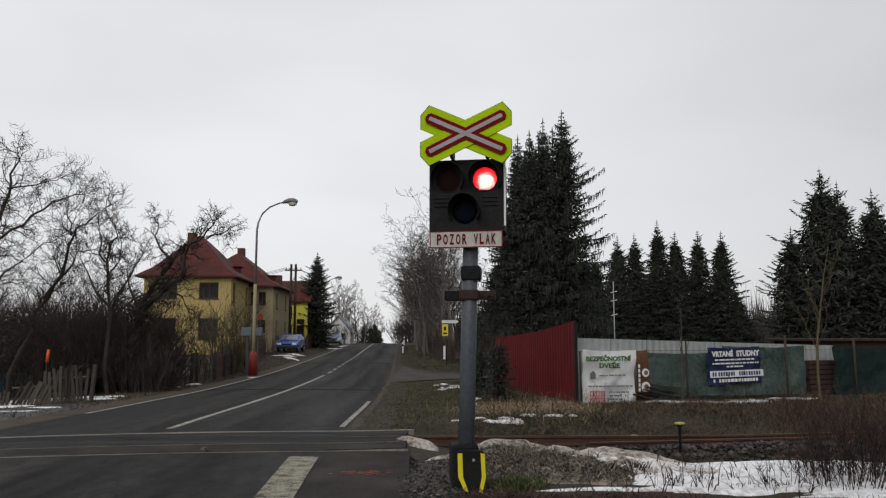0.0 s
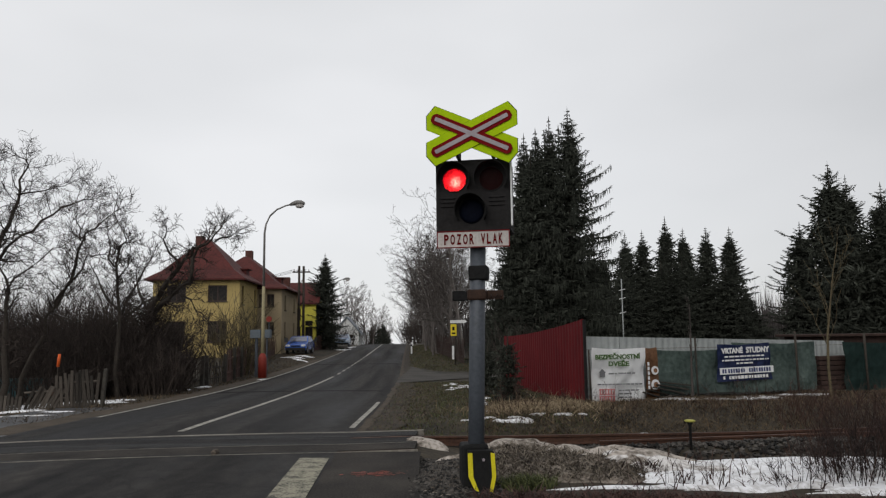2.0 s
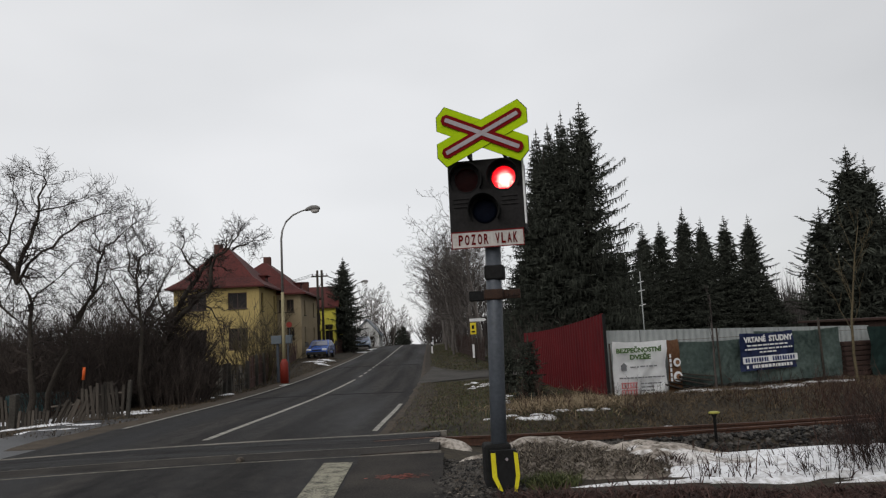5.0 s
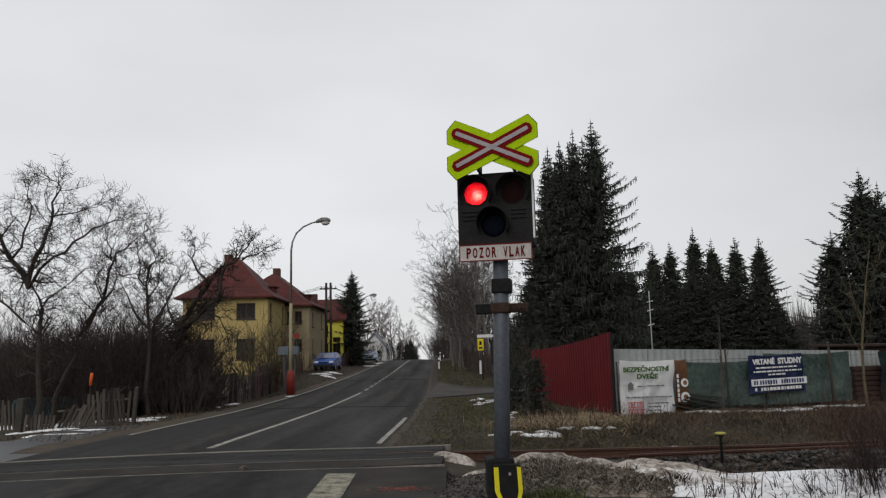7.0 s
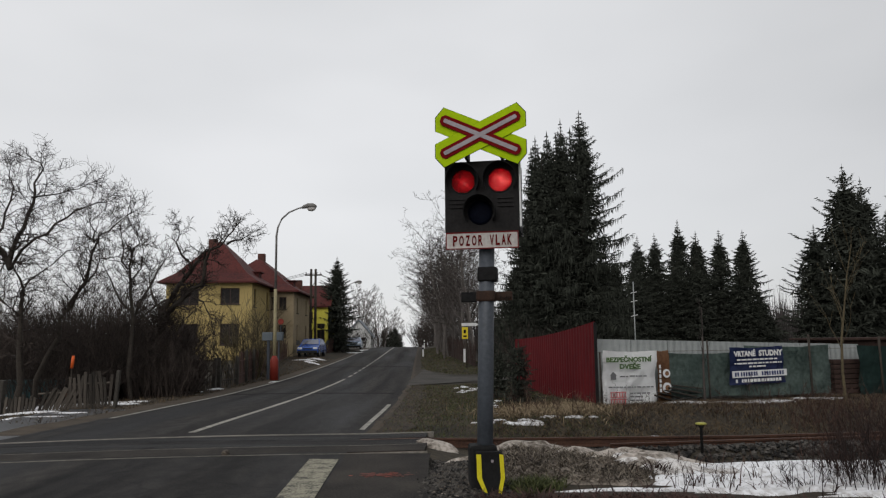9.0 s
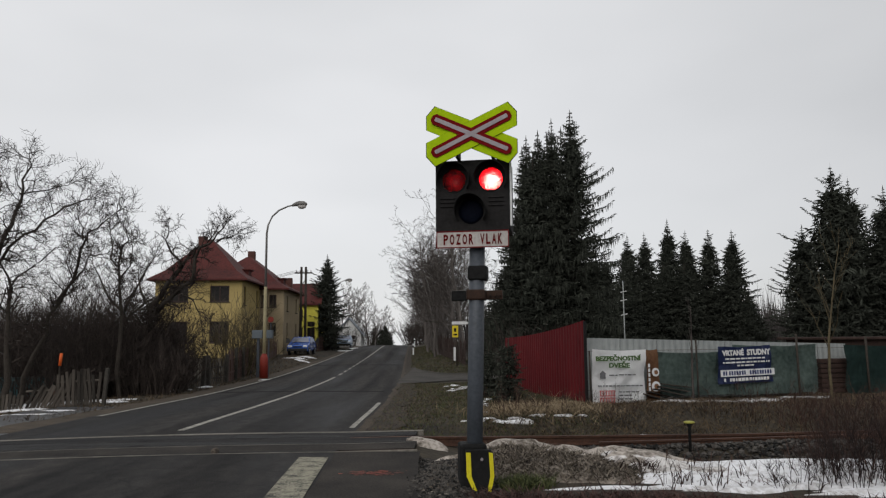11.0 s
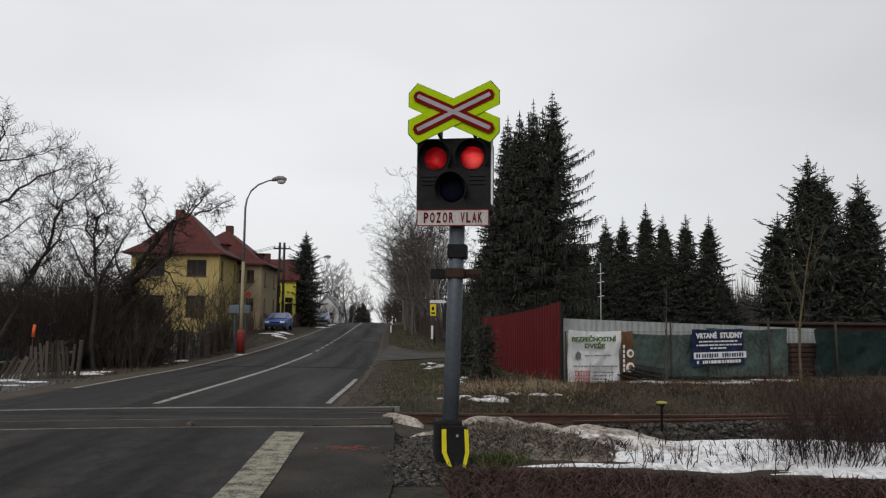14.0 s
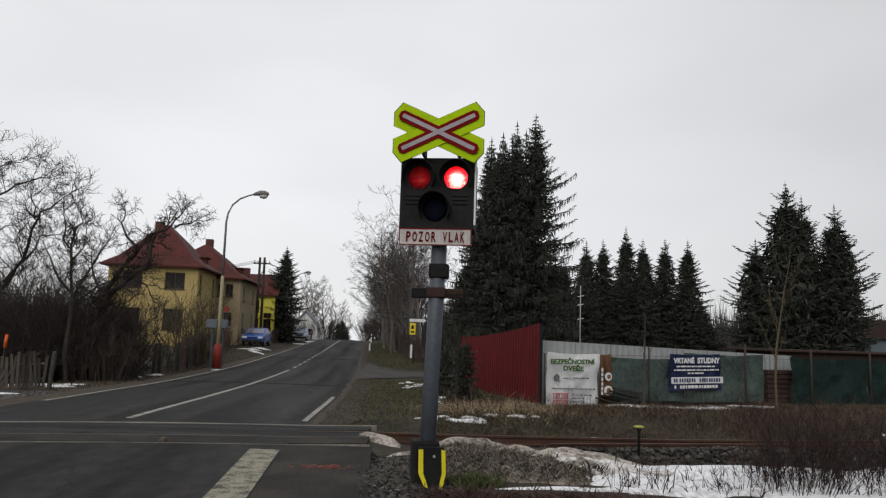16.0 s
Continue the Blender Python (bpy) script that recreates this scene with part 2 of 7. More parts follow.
M_BIRCH = mat("pale_birch_bark", (0.0420, 0.0360, 0.0324), (0.1560, 0.1380, 0.1260), 0.3, 0.8, 0.3, stretch=(1, 1, 0.3))
M_BIRCHTWIG = mat("birch_twigs", (0.019, 0.0155, 0.014), (0.082, 0.069, 0.062), 0.8, 0.9, random_tint=0.4, island=True)
M_SHRUB = mat("red_brown_stems", (0.0166, 0.0089, 0.0071), (0.0691, 0.0380, 0.0277), 0.3, 0.9, random_tint=0.5, island=True)
M_DARKSTEM = mat("dark_purple_stems", (0.008, 0.005, 0.005), (0.034, 0.020, 0.017), 0.3, 0.9, random_tint=0.5, island=True)
M_NEEDLE = mat("spruce_needles", (0.0235, 0.026, 0.021), (0.054, 0.059, 0.047), 0.9, 0.9, spec=0.1, random_tint=0.5, island=True)
M_GALV = mat("grey_painted_steel", (0.042, 0.048, 0.057), (0.080, 0.090, 0.106), 0.4, 0.5, 0.1, metal=0.1, fine=12)
M_BLACK = mat("black_painted_metal", (0.007, 0.007, 0.007), (0.016, 0.016, 0.016), 0.3, 0.75, 0.1, spec=0.12)
M_BOARD = mat("dark_signal_board", (0.011, 0.0105, 0.0105), (0.024, 0.0225, 0.0225), 0.3, 0.8, 0.1, spec=0.1)
M_LIME = mat("fluorescent_yellow_green", (0.30, 0.45, 0.004), (0.38, 0.53, 0.004), 0.5, 0.75, spec=0.08)
M_RED = mat("dull_red_film", (0.115, 0.004, 0.005), (0.16, 0.008, 0.009), 0.3, 0.8, spec=0.05)
M_REFLECT = mat("grey_reflective_film", (0.22, 0.19, 0.205), (0.30, 0.265, 0.28), 0.3, 0.4)
M_PLATE = mat("dirty_white_enamel", (0.2880, 0.2700, 0.2520), (0.5320, 0.5035, 0.4750), 0.3, 0.5)
M_YELLOW = mat("yellow_paint", (0.52, 0.44, 0.01), (0.68, 0.60, 0.02), 0.2, 0.5)
M_DULLYELLOW = mat("weathered_yellow_paint", (0.20, 0.19, 0.03), (0.38, 0.36, 0.08), 0.1, 0.6)
M_RUSTCLAMP = mat("rusted_clamp", (0.006, 0.005, 0.004), (0.05, 0.022, 0.012), 0.08, 0.8, 0.3)
M_REDSHEET = mat("dark_red_sheet_metal", (0.066, 0.006, 0.008), (0.108, 0.011, 0.013), 1.4, 0.65, 0.1, spec=0.12, stretch=(1, 1, 0.4))
M_GREYSHEET = mat("grey_sheet_metal", (0.20, 0.215, 0.21), (0.30, 0.315, 0.31), 1.2, 0.55, 0.1)
M_NET = mat("green_shade_net", (0.040, 0.064, 0.057), (0.150, 0.195, 0.175), 0.7, 0.85, 0.5, fine=7)
M_NETDARK = mat("dark_green_net", (0.008, 0.022, 0.020), (0.026, 0.055, 0.048), 0.9, 0.85, 0.5, fine=7)
M_WHITEVINYL = mat("white_vinyl", (0.8190, 0.8190, 0.8190), (0.9000, 0.9000, 0.9000), 0.7, 0.5)
M_BROWNVINYL = mat("brown_vinyl", (0.11, 0.050, 0.022), (0.24, 0.12, 0.06), 0.5, 0.55)
M_BLUEVINYL = mat("navy_vinyl", (0.018, 0.028, 0.085), (0.03, 0.045, 0.13), 0.6, 0.5)
M_GREENINK = mat("green_ink", (0.0400, 0.0880, 0.0200), (0.0640, 0.1200, 0.0280), 0.2, 0.6)
M_GREYINK = mat("grey_ink", (0.0990, 0.0990, 0.1035), (0.1440, 0.1440, 0.1485), 0.2, 0.6)
M_REDINK = mat("red_ink", (0.40, 0.10, 0.10), (0.55, 0.18, 0.17), 0.2, 0.6)
M_WOOD = mat("weathered_grey_wood", (0.020, 0.017, 0.014), (0.095, 0.080, 0.066), 0.4, 0.9, 0.5, fine=9, random_tint=0.4, stretch=(3, 3, 0.4))
M_BROWNWOOD = mat("brown_fence_wood", (0.034, 0.018, 0.014), (0.095, 0.050, 0.040), 0.4, 0.85, 0.4, fine=9, random_tint=0.3, stretch=(3, 3, 0.4))
M_POST = mat("concrete_post", (0.0210, 0.0186, 0.0156), (0.0630, 0.0570, 0.0480), 0.3, 0.9, 0.4)
M_OCHRE = mat("ochre_render", (0.29, 0.218, 0.085), (0.42, 0.325, 0.132), 1.1, 0.9, 0.2, fine=12)
M_BEIGE = mat("beige_render", (0.245, 0.195, 0.122), (0.36, 0.288, 0.182), 1.1, 0.9, 0.2, fine=12)
M_CANARY = mat("canary_render", (0.60, 0.53, 0.07), (0.72, 0.65, 0.11), 1.6, 0.9, 0.15, fine=12)
M_WHITEWALL = mat("white_render", (0.52, 0.52, 0.51), (0.70, 0.70, 0.69), 1.6, 0.9, 0.15)
M_ROOF = mat("dark_red_tiles", (0.034, 0.008, 0.007), (0.088, 0.018, 0.015), 1.4, 0.8, 0.6, fine=9, span=(0.42, 0.74))
M_CHIMNEY = mat("sooty_brick", (0.045, 0.020, 0.016), (0.12, 0.05, 0.04), 0.3, 0.9, 0.4)
M_FRAME = mat("brown_window_frame", (0.030, 0.016, 0.012), (0.06, 0.034, 0.026), 0.3, 0.6)
M_PANE = mat("dark_window_glass", (0.010, 0.009, 0.009), (0.028, 0.025, 0.024), 1.2, 0.35, spec=0.1)
M_LAMPCREAM = mat("cream_lamp_post", (0.20, 0.17, 0.09), (0.32, 0.28, 0.17), 0.5, 0.6, 0.1)
M_LAMPRED = mat("red_post_base", (0.1600, 0.0160, 0.0096), (0.2250, 0.0285, 0.0165), 0.4, 0.6, 0.1)
M_LAMPHEAD = mat("grey_lamp_head", (0.10, 0.095, 0.09), (0.20, 0.19, 0.18), 0.2, 0.5)
M_LAMPCOVER = mat("cloudy_lamp_cover", (0.28, 0.26, 0.25), (0.42, 0.40, 0.38), 0.2, 0.3)
M_CARBLUE = mat("blue_car_paint", (0.020, 0.062, 0.25), (0.032, 0.090, 0.33), 1.0, 0.25, spec=0.5)
# glossy glass; the reflected sky is also put into its pale base colour
M_CARGLASS = mat("car_glass_with_sky_colour", (0.10, 0.11, 0.15), (0.17, 0.18, 0.23), 1.0, 0.12, spec=0.6)
M_CARSILVER = mat("pale_blue_car_paint", (0.16, 0.22, 0.32), (0.24, 0.32, 0.44), 1.0, 0.3, spec=0.5)
M_TYRE = mat("tyre_rubber", (0.010, 0.010, 0.010), (0.022, 0.022, 0.022), 0.1, 0.85)
M_RIM = mat("alloy_rim", (0.25, 0.25, 0.26), (0.4, 0.4, 0.41), 0.1, 0.4, metal=0.6)
M_HEADLIGHT = mat("headlight_glass", (0.45, 0.46, 0.48), (0.65, 0.66, 0.68), 0.1, 0.15, spec=0.6)
M_ORANGE = mat("orange_plastic", (0.50, 0.075, 0.012), (0.68, 0.12, 0.02), 0.3, 0.5)
M_SIGNWHITE = mat("white_sign_face", (0.50, 0.50, 0.50), (0.68, 0.68, 0.68), 0.4, 0.5)
M_SIGNYELLOW = mat("yellow_sign_face", (0.55, 0.42, 0.01), (0.68, 0.54, 0.02), 0.4, 0.5)
M_GREYBOX = mat("grey_cabinet_paint", (0.0765, 0.0935, 0.1105), (0.1200, 0.1400, 0.1560), 0.4, 0.6)
M_TEALTARP = mat("dark_teal_tarp", (0.008, 0.030, 0.034), (0.02, 0.06, 0.065), 0.5, 0.6, 0.4)
M_FARWOOD = mat("far_bare_wood", (0.030, 0.026, 0.025), (0.085, 0.075, 0.072), 3.0, 0.95, random_tint=0.4, island=True)
M_SHED = mat("brown_shed_boards", (0.018, 0.010, 0.008), (0.05, 0.028, 0.022), 0.5, 0.85, 0.4, stretch=(3, 3, 0.4))
M_LIT = glow("lit_red_lens", [(0.0, (1.0, 0.95, 0.86)), (1.0, (0.4, 0.002, 0.006)), (0.50, (1.0, 0.66, 0.56)), (0.74, (1.0, 0.04, 0.05))], 16.0)
M_LITRED = glow("lit_deep_red_lens", [(0.0, (1.0, 0.85, 0.62)), (1.0, (0.36, 0.002, 0.008)), (0.30, (1.0, 0.28, 0.23)), (0.58, (0.95, 0.02, 0.03))], 8.0)
# dim stripe of the added sliding plates, for the half-lit stage of a flash
M_HALF = glow("dim_red_stripe", [(0.0, (1.0, 0.30, 0.26)), (1.0, (0.16, 0.001, 0.003)), (0.22, (1.0, 0.03, 0.045)), (0.55, (0.6, 0.005, 0.014))], 2.4)
M_UNLIT = mat("unlit_lamp_face", (0.004, 0.001, 0.001), (0.012, 0.003, 0.003), 0.05, 0.8, spec=0.05)
M_REDGLASS = glass("red_lens_glass", (0.98, 0.76, 0.76), 0.25, 0.99)
M_DARKLENS = mat("dark_blue_lens", (0.001, 0.0015, 0.005), (0.004, 0.006, 0.013), 0.08, 0.6, 0.3, spec=0.04)


# ---- mesh helpers ----
def mesh_of(name, bm, material, smooth=False):
    me = bpy.data.meshes.new(name)
    bm.normal_update()
    bm.to_mesh(me)
    bm.free()
    me.materials.append(material)
    if smooth:
        me.shade_smooth()
    return me


def raw_mesh(name, verts, faces, material, smooth=False):
    me = bpy.data.meshes.new(name)
    me.from_pydata(verts, [], faces)
    me.materials.append(material)
    if smooth:
        me.shade_smooth()
    return me


def part(name, bm, material, parent, label="", smooth=False):
    """One mesh object under a thing or a part."""
    ob = new(name, bm if isinstance(bm, bpy.types.Mesh) else mesh_of(name, bm, material, smooth))
    ob.parent = parent
    if label:
        ob["label"] = label
    return ob


def empty(name, m, label, category, group="", kind=""):
    ob = new(name)
    ob.empty_display_size = 0.2
    ob.matrix_world = m
    return tagged(ob, label, category, group, kind)


def box(bm, x0, x1, y0, y1, z0, z1, bevel=0.0, turn=None):
    """A box between two corners."""
    r = bmesh.ops.create_cube(bm, size=1.0)
    m = Matrix.Translation(((x0 + x1) / 2, (y0 + y1) / 2, (z0 + z1) / 2)) @ Matrix.Diagonal((abs(x1 - x0), abs(y1 - y0), abs(z1 - z0), 1))
    bmesh.ops.transform(bm, matrix=(turn @ m) if turn else m, verts=r["verts"])
    if bevel:
        edges = list({e for v in r["verts"] for e in v.link_edges})
        bmesh.ops.bevel(bm, geom=edges, offset=bevel, segments=2, affect="EDGES", profile=0.5)
    return bm


def boxed(*corners, bevel=0.0, turn=None):
    return box(bmesh.new(), *corners, bevel=bevel, turn=turn)


def tube(bm, points, radii, sides=8, caps=True):
    """A round bar through points, with a radius at each."""
    rings = []
    pts = [Vector(p) for p in points]
    for i, p in enumerate(pts):
        d = (pts[min(i + 1, len(pts) - 1)] - pts[max(i - 1, 0)]).normalized()
        a = d.orthogonal().normalized() if abs(d.z) > 0.95 else d.cross(Vector((0, 0, 1))).normalized()
        if abs(d.z) > 0.95:
            a = Vector((1, 0, 0)) - d * d.x
            a.normalize()
        b = d.cross(a)
        rings.append([bm.verts.new(p + (a * math.cos(k * math.tau / sides) + b * math.sin(k * math.tau / sides)) * radii[i]) for k in range(sides)])
    for r0, r1 in zip(rings, rings[1:]):
        for k in range(sides):
            bm.faces.new((r0[k], r0[(k + 1) % sides], r1[(k + 1) % sides], r1[k]))
    if caps:
        bm.faces.new(rings[0][::-1])
        bm.faces.new(rings[-1])
    return bm


def tubed(points, radii, sides=8):
    return tube(bmesh.new(), points, radii, sides)


def prism(bm, outline, y0, y1):
    """A plate with an outline in x and z, from y0 to y1."""
    f = [bm.verts.new((x, y0, z)) for x, z in outline]
    b = [bm.verts.new((x, y1, z)) for x, z in outline]
    n = len(f)
    bm.faces.new(f)
    bm.faces.new(b[::-1])
    for i in range(n):
        bm.faces.new((f[i], b[i], b[(i + 1) % n], f[(i + 1) % n]))
    bmesh.ops.recalc_face_normals(bm, faces=bm.faces)
    return bm


def lettering(name, words, width, height, material, parent, m, label="", weight=0.045):
    """Raised letters of a given width and height in the x-z plane, facing -y."""
    cu = bpy.data.curves.new(name, "FONT")
    cu.body, cu.align_x, cu.align_y, cu.extrude, cu.resolution_u = words, "CENTER", "CENTER", 0.002, 3
    cu.offset = weight
    tmp = bpy.data.objects.new(name, cu)
    scene.collection.objects.link(tmp)
    me = bpy.data.meshes.new_from_object(tmp.evaluated_get(bpy.context.evaluated_depsgraph_get()))
    bpy.data.objects.remove(tmp)
    me.materials.clear()
    xs, ys = [v.co.x for v in me.vertices], [v.co.y for v in me.vertices]
    cx, cy = (max(xs) + min(xs)) / 2, (max(ys) + min(ys)) / 2
    kx, ky = width / (max(xs) - min(xs)), height / (max(ys) - min(ys))
    for v in me.vertices:
        v.co = Vector(((v.co.x - cx) * kx, -v.co.z, (v.co.y - cy) * ky))
    me.materials.append(material)
    ob = new(name, me)
    ob.parent = parent
    ob.matrix_basis = m
    if label:
        ob["label"] = label
    return ob


def narrow_letters(name, words, width, height, material, parent, m, label=""):
    """Narrow capitals of one width each, evenly spaced, as one mesh."""
    step = width / len(words)
    parts = [lettering("letter", c, step * 0.72, height, material, parent, pose(0, 0, 0), weight=0.03) for c in words]
    bm = bmesh.new()
    for k, ob in enumerate(parts):
        n = len(bm.verts)
        bm.from_mesh(ob.data)
        bm.verts.ensure_lookup_table()
        for v in bm.verts[n:]:
            v.co.x += (k + 0.5) * step - width / 2
        me = ob.data
        bpy.data.objects.remove(ob)
        bpy.data.meshes.remove(me)
    ob = part(name, bm, material, parent, label)
    ob.matrix_basis = m
    return ob


# ---- the lie of the land ----
ROAD_Y = [-40, 0, 7.5, 12.5, 19, 25, 33, 40, 60, 89, 100, 120, 160, 220, 320]
ROAD_X = [-2.4, -4.15, -4.5, -4.66, -4.78, -5.05, -5.35, -5.75, -6.9, -8.45, -9.05, -10.2, -12.5, -16, -22]
ROAD_Z = [0, 0, 0, 0, -0.08, -0.18, -0.2, -0.18, 0.05, 0.58, 0.62, 0.3, -1.6, -6, -16]


def smooth_at(ys, vs, y):
    """The value at y of a soft curve through the plan's stations."""
    i = 0
    while i < len(ys) - 2 and y > ys[i + 1]:
        i += 1
    t = min(1.0, max(0.0, (y - ys[i]) / (ys[i + 1] - ys[i])))
    def slope(k):
        a, b = max(0, k - 1), min(len(ys) - 1, k + 1)
        return (vs[b] - vs[a]) / (ys[b] - ys[a])
    h = ys[i + 1] - ys[i]
    return ((2 * t**3 - 3 * t**2 + 1) * vs[i] + (t**3 - 2 * t**2 + t) * h * slope(i) + (3 * t**2 - 2 * t**3) * vs[i + 1] + (t**3 - t**2) * h * slope(i + 1))


def road_x(y):
    return smooth_at(ROAD_Y, ROAD_X, y)


def road_z(y):
    return smooth_at(ROAD_Y, ROAD_Z, y)


def ramp01(v, a, b):
    t = min(1.0, max(0.0, (v - a) / (b - a)))
    return t * t * (3 - 2 * t)


HALF = 3.0
TRACK_TURN = radians(9.6)


def track_y(x):
    """The middle of the railway at x."""
    return 11.2 + (x + 2.5) * math.tan(TRACK_TURN)


def ground_z(x, y):
    """Height of the ground beside and under everything."""
    z = road_z(y)
    off = x - road_x(y)
    rough_bit = 0.05 * noise.noise(Vector((x * 0.5, y * 0.5, 0))) + 0.02 * noise.noise(Vector((x * 1.9, y * 1.9, 3)))
    left = ramp01(-off, HALF + 1.2, HALF + 6)
    right = ramp01(off, HALF + 0.6, HALF + 3.5)
    beside = max(left, right)
    z += rough_bit * beside - 0.035 * (1 - beside)
    z -= 0.25 * left * (1 - ramp01(y, 28, 45))
    along = y - track_y(x)
    bed = (1 - ramp01(abs(along), 1.6, 3.2)) * ramp01(x, -0.9, 0.6)
    z -= 0.25 * bed
    z += 0.17 * math.exp(-((along + 0.95) / 0.55) ** 2) * ramp01(x, 0.2, 1.2)
    z += 0.27 * ramp01(-off, HALF + 0.3, HALF + 1.8) * ramp01(y, 38, 49) * (1 - ramp01(y, 62, 85))
    z += 0.16 * ramp01(off, HALF + 0.5, HALF + 2.2) * ramp01(y, 44, 58) * (1 - ramp01(y, 90, 115))
    bank = ramp01(along, 2.0, 4.5) * (1 - ramp01(along, 14, 30)) * ramp01(x, 0.5, 3)
    z += 0.10 * bank
    return z


# ---- ground, road, railway ----
def make_ground():
    xs = sorted({*[-400, -250, -160, -110, -80, -60, -45, -36, -30, -26], *[v * 0.5 - 24 for v in range(92)], *[22, 24, 27, 31, 36, 45, 60, 80, 110, 160, 250, 400]})
    ys = sorted({*[-60, -40, -25, -15, -8, -4], *[v * 0.4 for v in range(75)], *[30 + v for v in range(40)], *[70 + 3 * v for v in range(20)], *[135, 145, 160, 180, 200, 230, 270, 320, 420, 600, 900]})
    verts = [(x, y, ground_z(x, y) if y <= 320 else -16.0 - (y - 320) * 0.03) for y in ys for x in xs]
    n = len(xs)
    faces = [(j * n + i, j * n + i + 1, (j + 1) * n + i + 1, (j + 1) * n + i) for j in range(len(ys) - 1) for i in range(n - 1)]
    ob = new("ground", raw_mesh("ground", verts, faces, M_GROUND, True))
    tagged(ob, "brown winter turf and bare soil beside the road", "ground", kind="structure")


def strip(name, material, y0, y1, left, right, lift, label, category="road", step=0.5, wobble=0.0, kind="structure"):
    """A band along the road between two distances from its middle line."""
    verts, faces = [], []
    count = max(2, int((y1 - y0) / step) + 1)
    cols = max(2, int((right - left) / 0.5) + 1)
    for j in range(count):
        y = y0 + (y1 - y0) * j / (count - 1)
        for i in range(cols):
            o = left + (right - left) * i / (cols - 1)
            if wobble and i in (0, cols - 1):
                o += wobble * noise.noise(Vector((y * 0.9, o, 7)))
            crown = 0.03 * (1 - min(1, abs(o) / HALF) ** 2)
            verts.append((road_x(y) + o, y, road_z(y) + lift + crown))
    for j in range(count - 1):
        for i in range(cols - 1):
            a = j * cols + i
            faces.append((a, a + 1, a + cols + 1, a + cols))
    me = raw_mesh(name, verts, faces, material, True)
    across = me.uv_layers.new(name="along")
    for loop in me.loops:
        x, y, z = verts[loop.vertex_index]
        across.data[loop.index].uv = (x - road_x(y), y)
    return tagged(new(name, me), label, category, kind=kind)


def make_road():
    strip("road", M_ASPHALT, -30, 300, -HALF, HALF, 0.0, "worn dark grey asphalt road climbing a hill", wobble=0.08)
    strip("road_shoulder", M_OLDASPHALT, -30, 10.6, HALF - 0.10, HALF + 1.15, -0.003, "patched asphalt shoulder before the railway crossing", wobble=0.06)
    strip("dirt_verge", M_DIRT, 13.0, 95, HALF + 0.05, HALF + 0.70, -0.016, "dark wet mud beside the road", "verge", wobble=0.35)
    strip("dirt_verge", M_TANDIRT, 13.0, 95, HALF - 0.10, HALF + 0.16, -0.006, "tan dirt washed along the asphalt edge", "verge", wobble=0.16)
    strip("dirt_verge", M_TANDIRT, 13.0, 95, -HALF - 0.8, -HALF + 0.1, -0.012, "muddy dirt verge along the asphalt edge", "verge", wobble=0.35)
    strip("road_shoulder", M_WET, 8.0, 19.0, -HALF - 2.2, -HALF + 0.1, -0.014, "wet broken asphalt lay-by beside the road", wobble=0.5)
    strip("edge_line", M_LINE, 13.4, 19.5, HALF - 0.17, HALF - 0.07, 0.006, "thin worn white edge line on asphalt", "road marking")
    strip("edge_line", M_LINE, 16.0, 95, -HALF + 0.08, -HALF + 0.20, 0.006, "thin worn white edge line on asphalt", "road marking")
    bar = strip("edge_line", M_BAR, -20, 10.05, HALF - 0.36, HALF + 0.03, 0.009, "broad chipped white edge line before the crossing", "road marking")
    for v in bar.data.vertices:
        v.co.x -= 0.030 * max(0.0, v.co.y - 7.2)
    strip("centre_line", M_LINE, 12.9, 34, -0.07, 0.06, 0.006, "continuous worn white centre line on asphalt", "road marking")
    y = 36.0
    while y < 94:
        tagged(strip("centre_dash", M_LINE, y, y + 1.6 + (1.4 if y > 58 else 0), -0.07, 0.06, 0.006, "short white centre line dash on asphalt", "road marking"), group="centre line dashes")
        y += 2.9
    for y, w in ((24.6, 0.35), (47.0, 0.5)):
        strip("tar_seam", M_SEAM, y, y + w, -HALF + 0.1, HALF - 0.25, 0.003, "dark tar seam across the asphalt", "road seam", step=0.1)
    # side road that joins behind the railway
    verts, faces = [], []
    for j in range(13):
        s = j / 12
        for i in range(9):
            v = i / 8
            x = road_x(30) + HALF - 0.1 + s * 12
            flare = max(0.0, 1 - s * 12 / 3.4)
            y0, y1 = 31.3 - 1.9 * flare ** 2, 35.6 + 8.5 * flare ** 3
            y = y0 + (y1 - y0) * v
            verts.append((x, y, max(ground_z(x, y) + 0.03, road_z(y) - 0.02)))
    for j in range(12):
        for i in range(8):
            a = j * 9 + i
            faces.append((a, a + 9, a + 10, a + 1))
    tagged(new("side_road", raw_mesh("side_road", verts, faces, M_SIDE, True)), "grey asphalt side road joining the main road", "road", kind="structure")
    # faded red marking on the shoulder
    bm = bmesh.new()
    rng = random.Random(4)
    for k in range(110):
        cx, cy = -0.95 + rng.gauss(0, 0.15), 8.95 + rng.gauss(0, 0.07)
        r = rng.uniform(0.008, 0.028)
        bm.faces.new([bm.verts.new((cx + math.cos(a * 0.9) * r * rng.uniform(0.8, 2.0), cy + math.sin(a * 0.9) * r * rng.uniform(0.5, 1.0), 0.0)) for a in range(7)])
    for v in bm.verts:
        v.co.z = road_z(v.co.y) + 0.002
    tagged(new("paint_mark", mesh_of("paint_mark", bm, M_REDPAINT)), "faded red spray marking on patched asphalt", "road marking", kind="stuff")


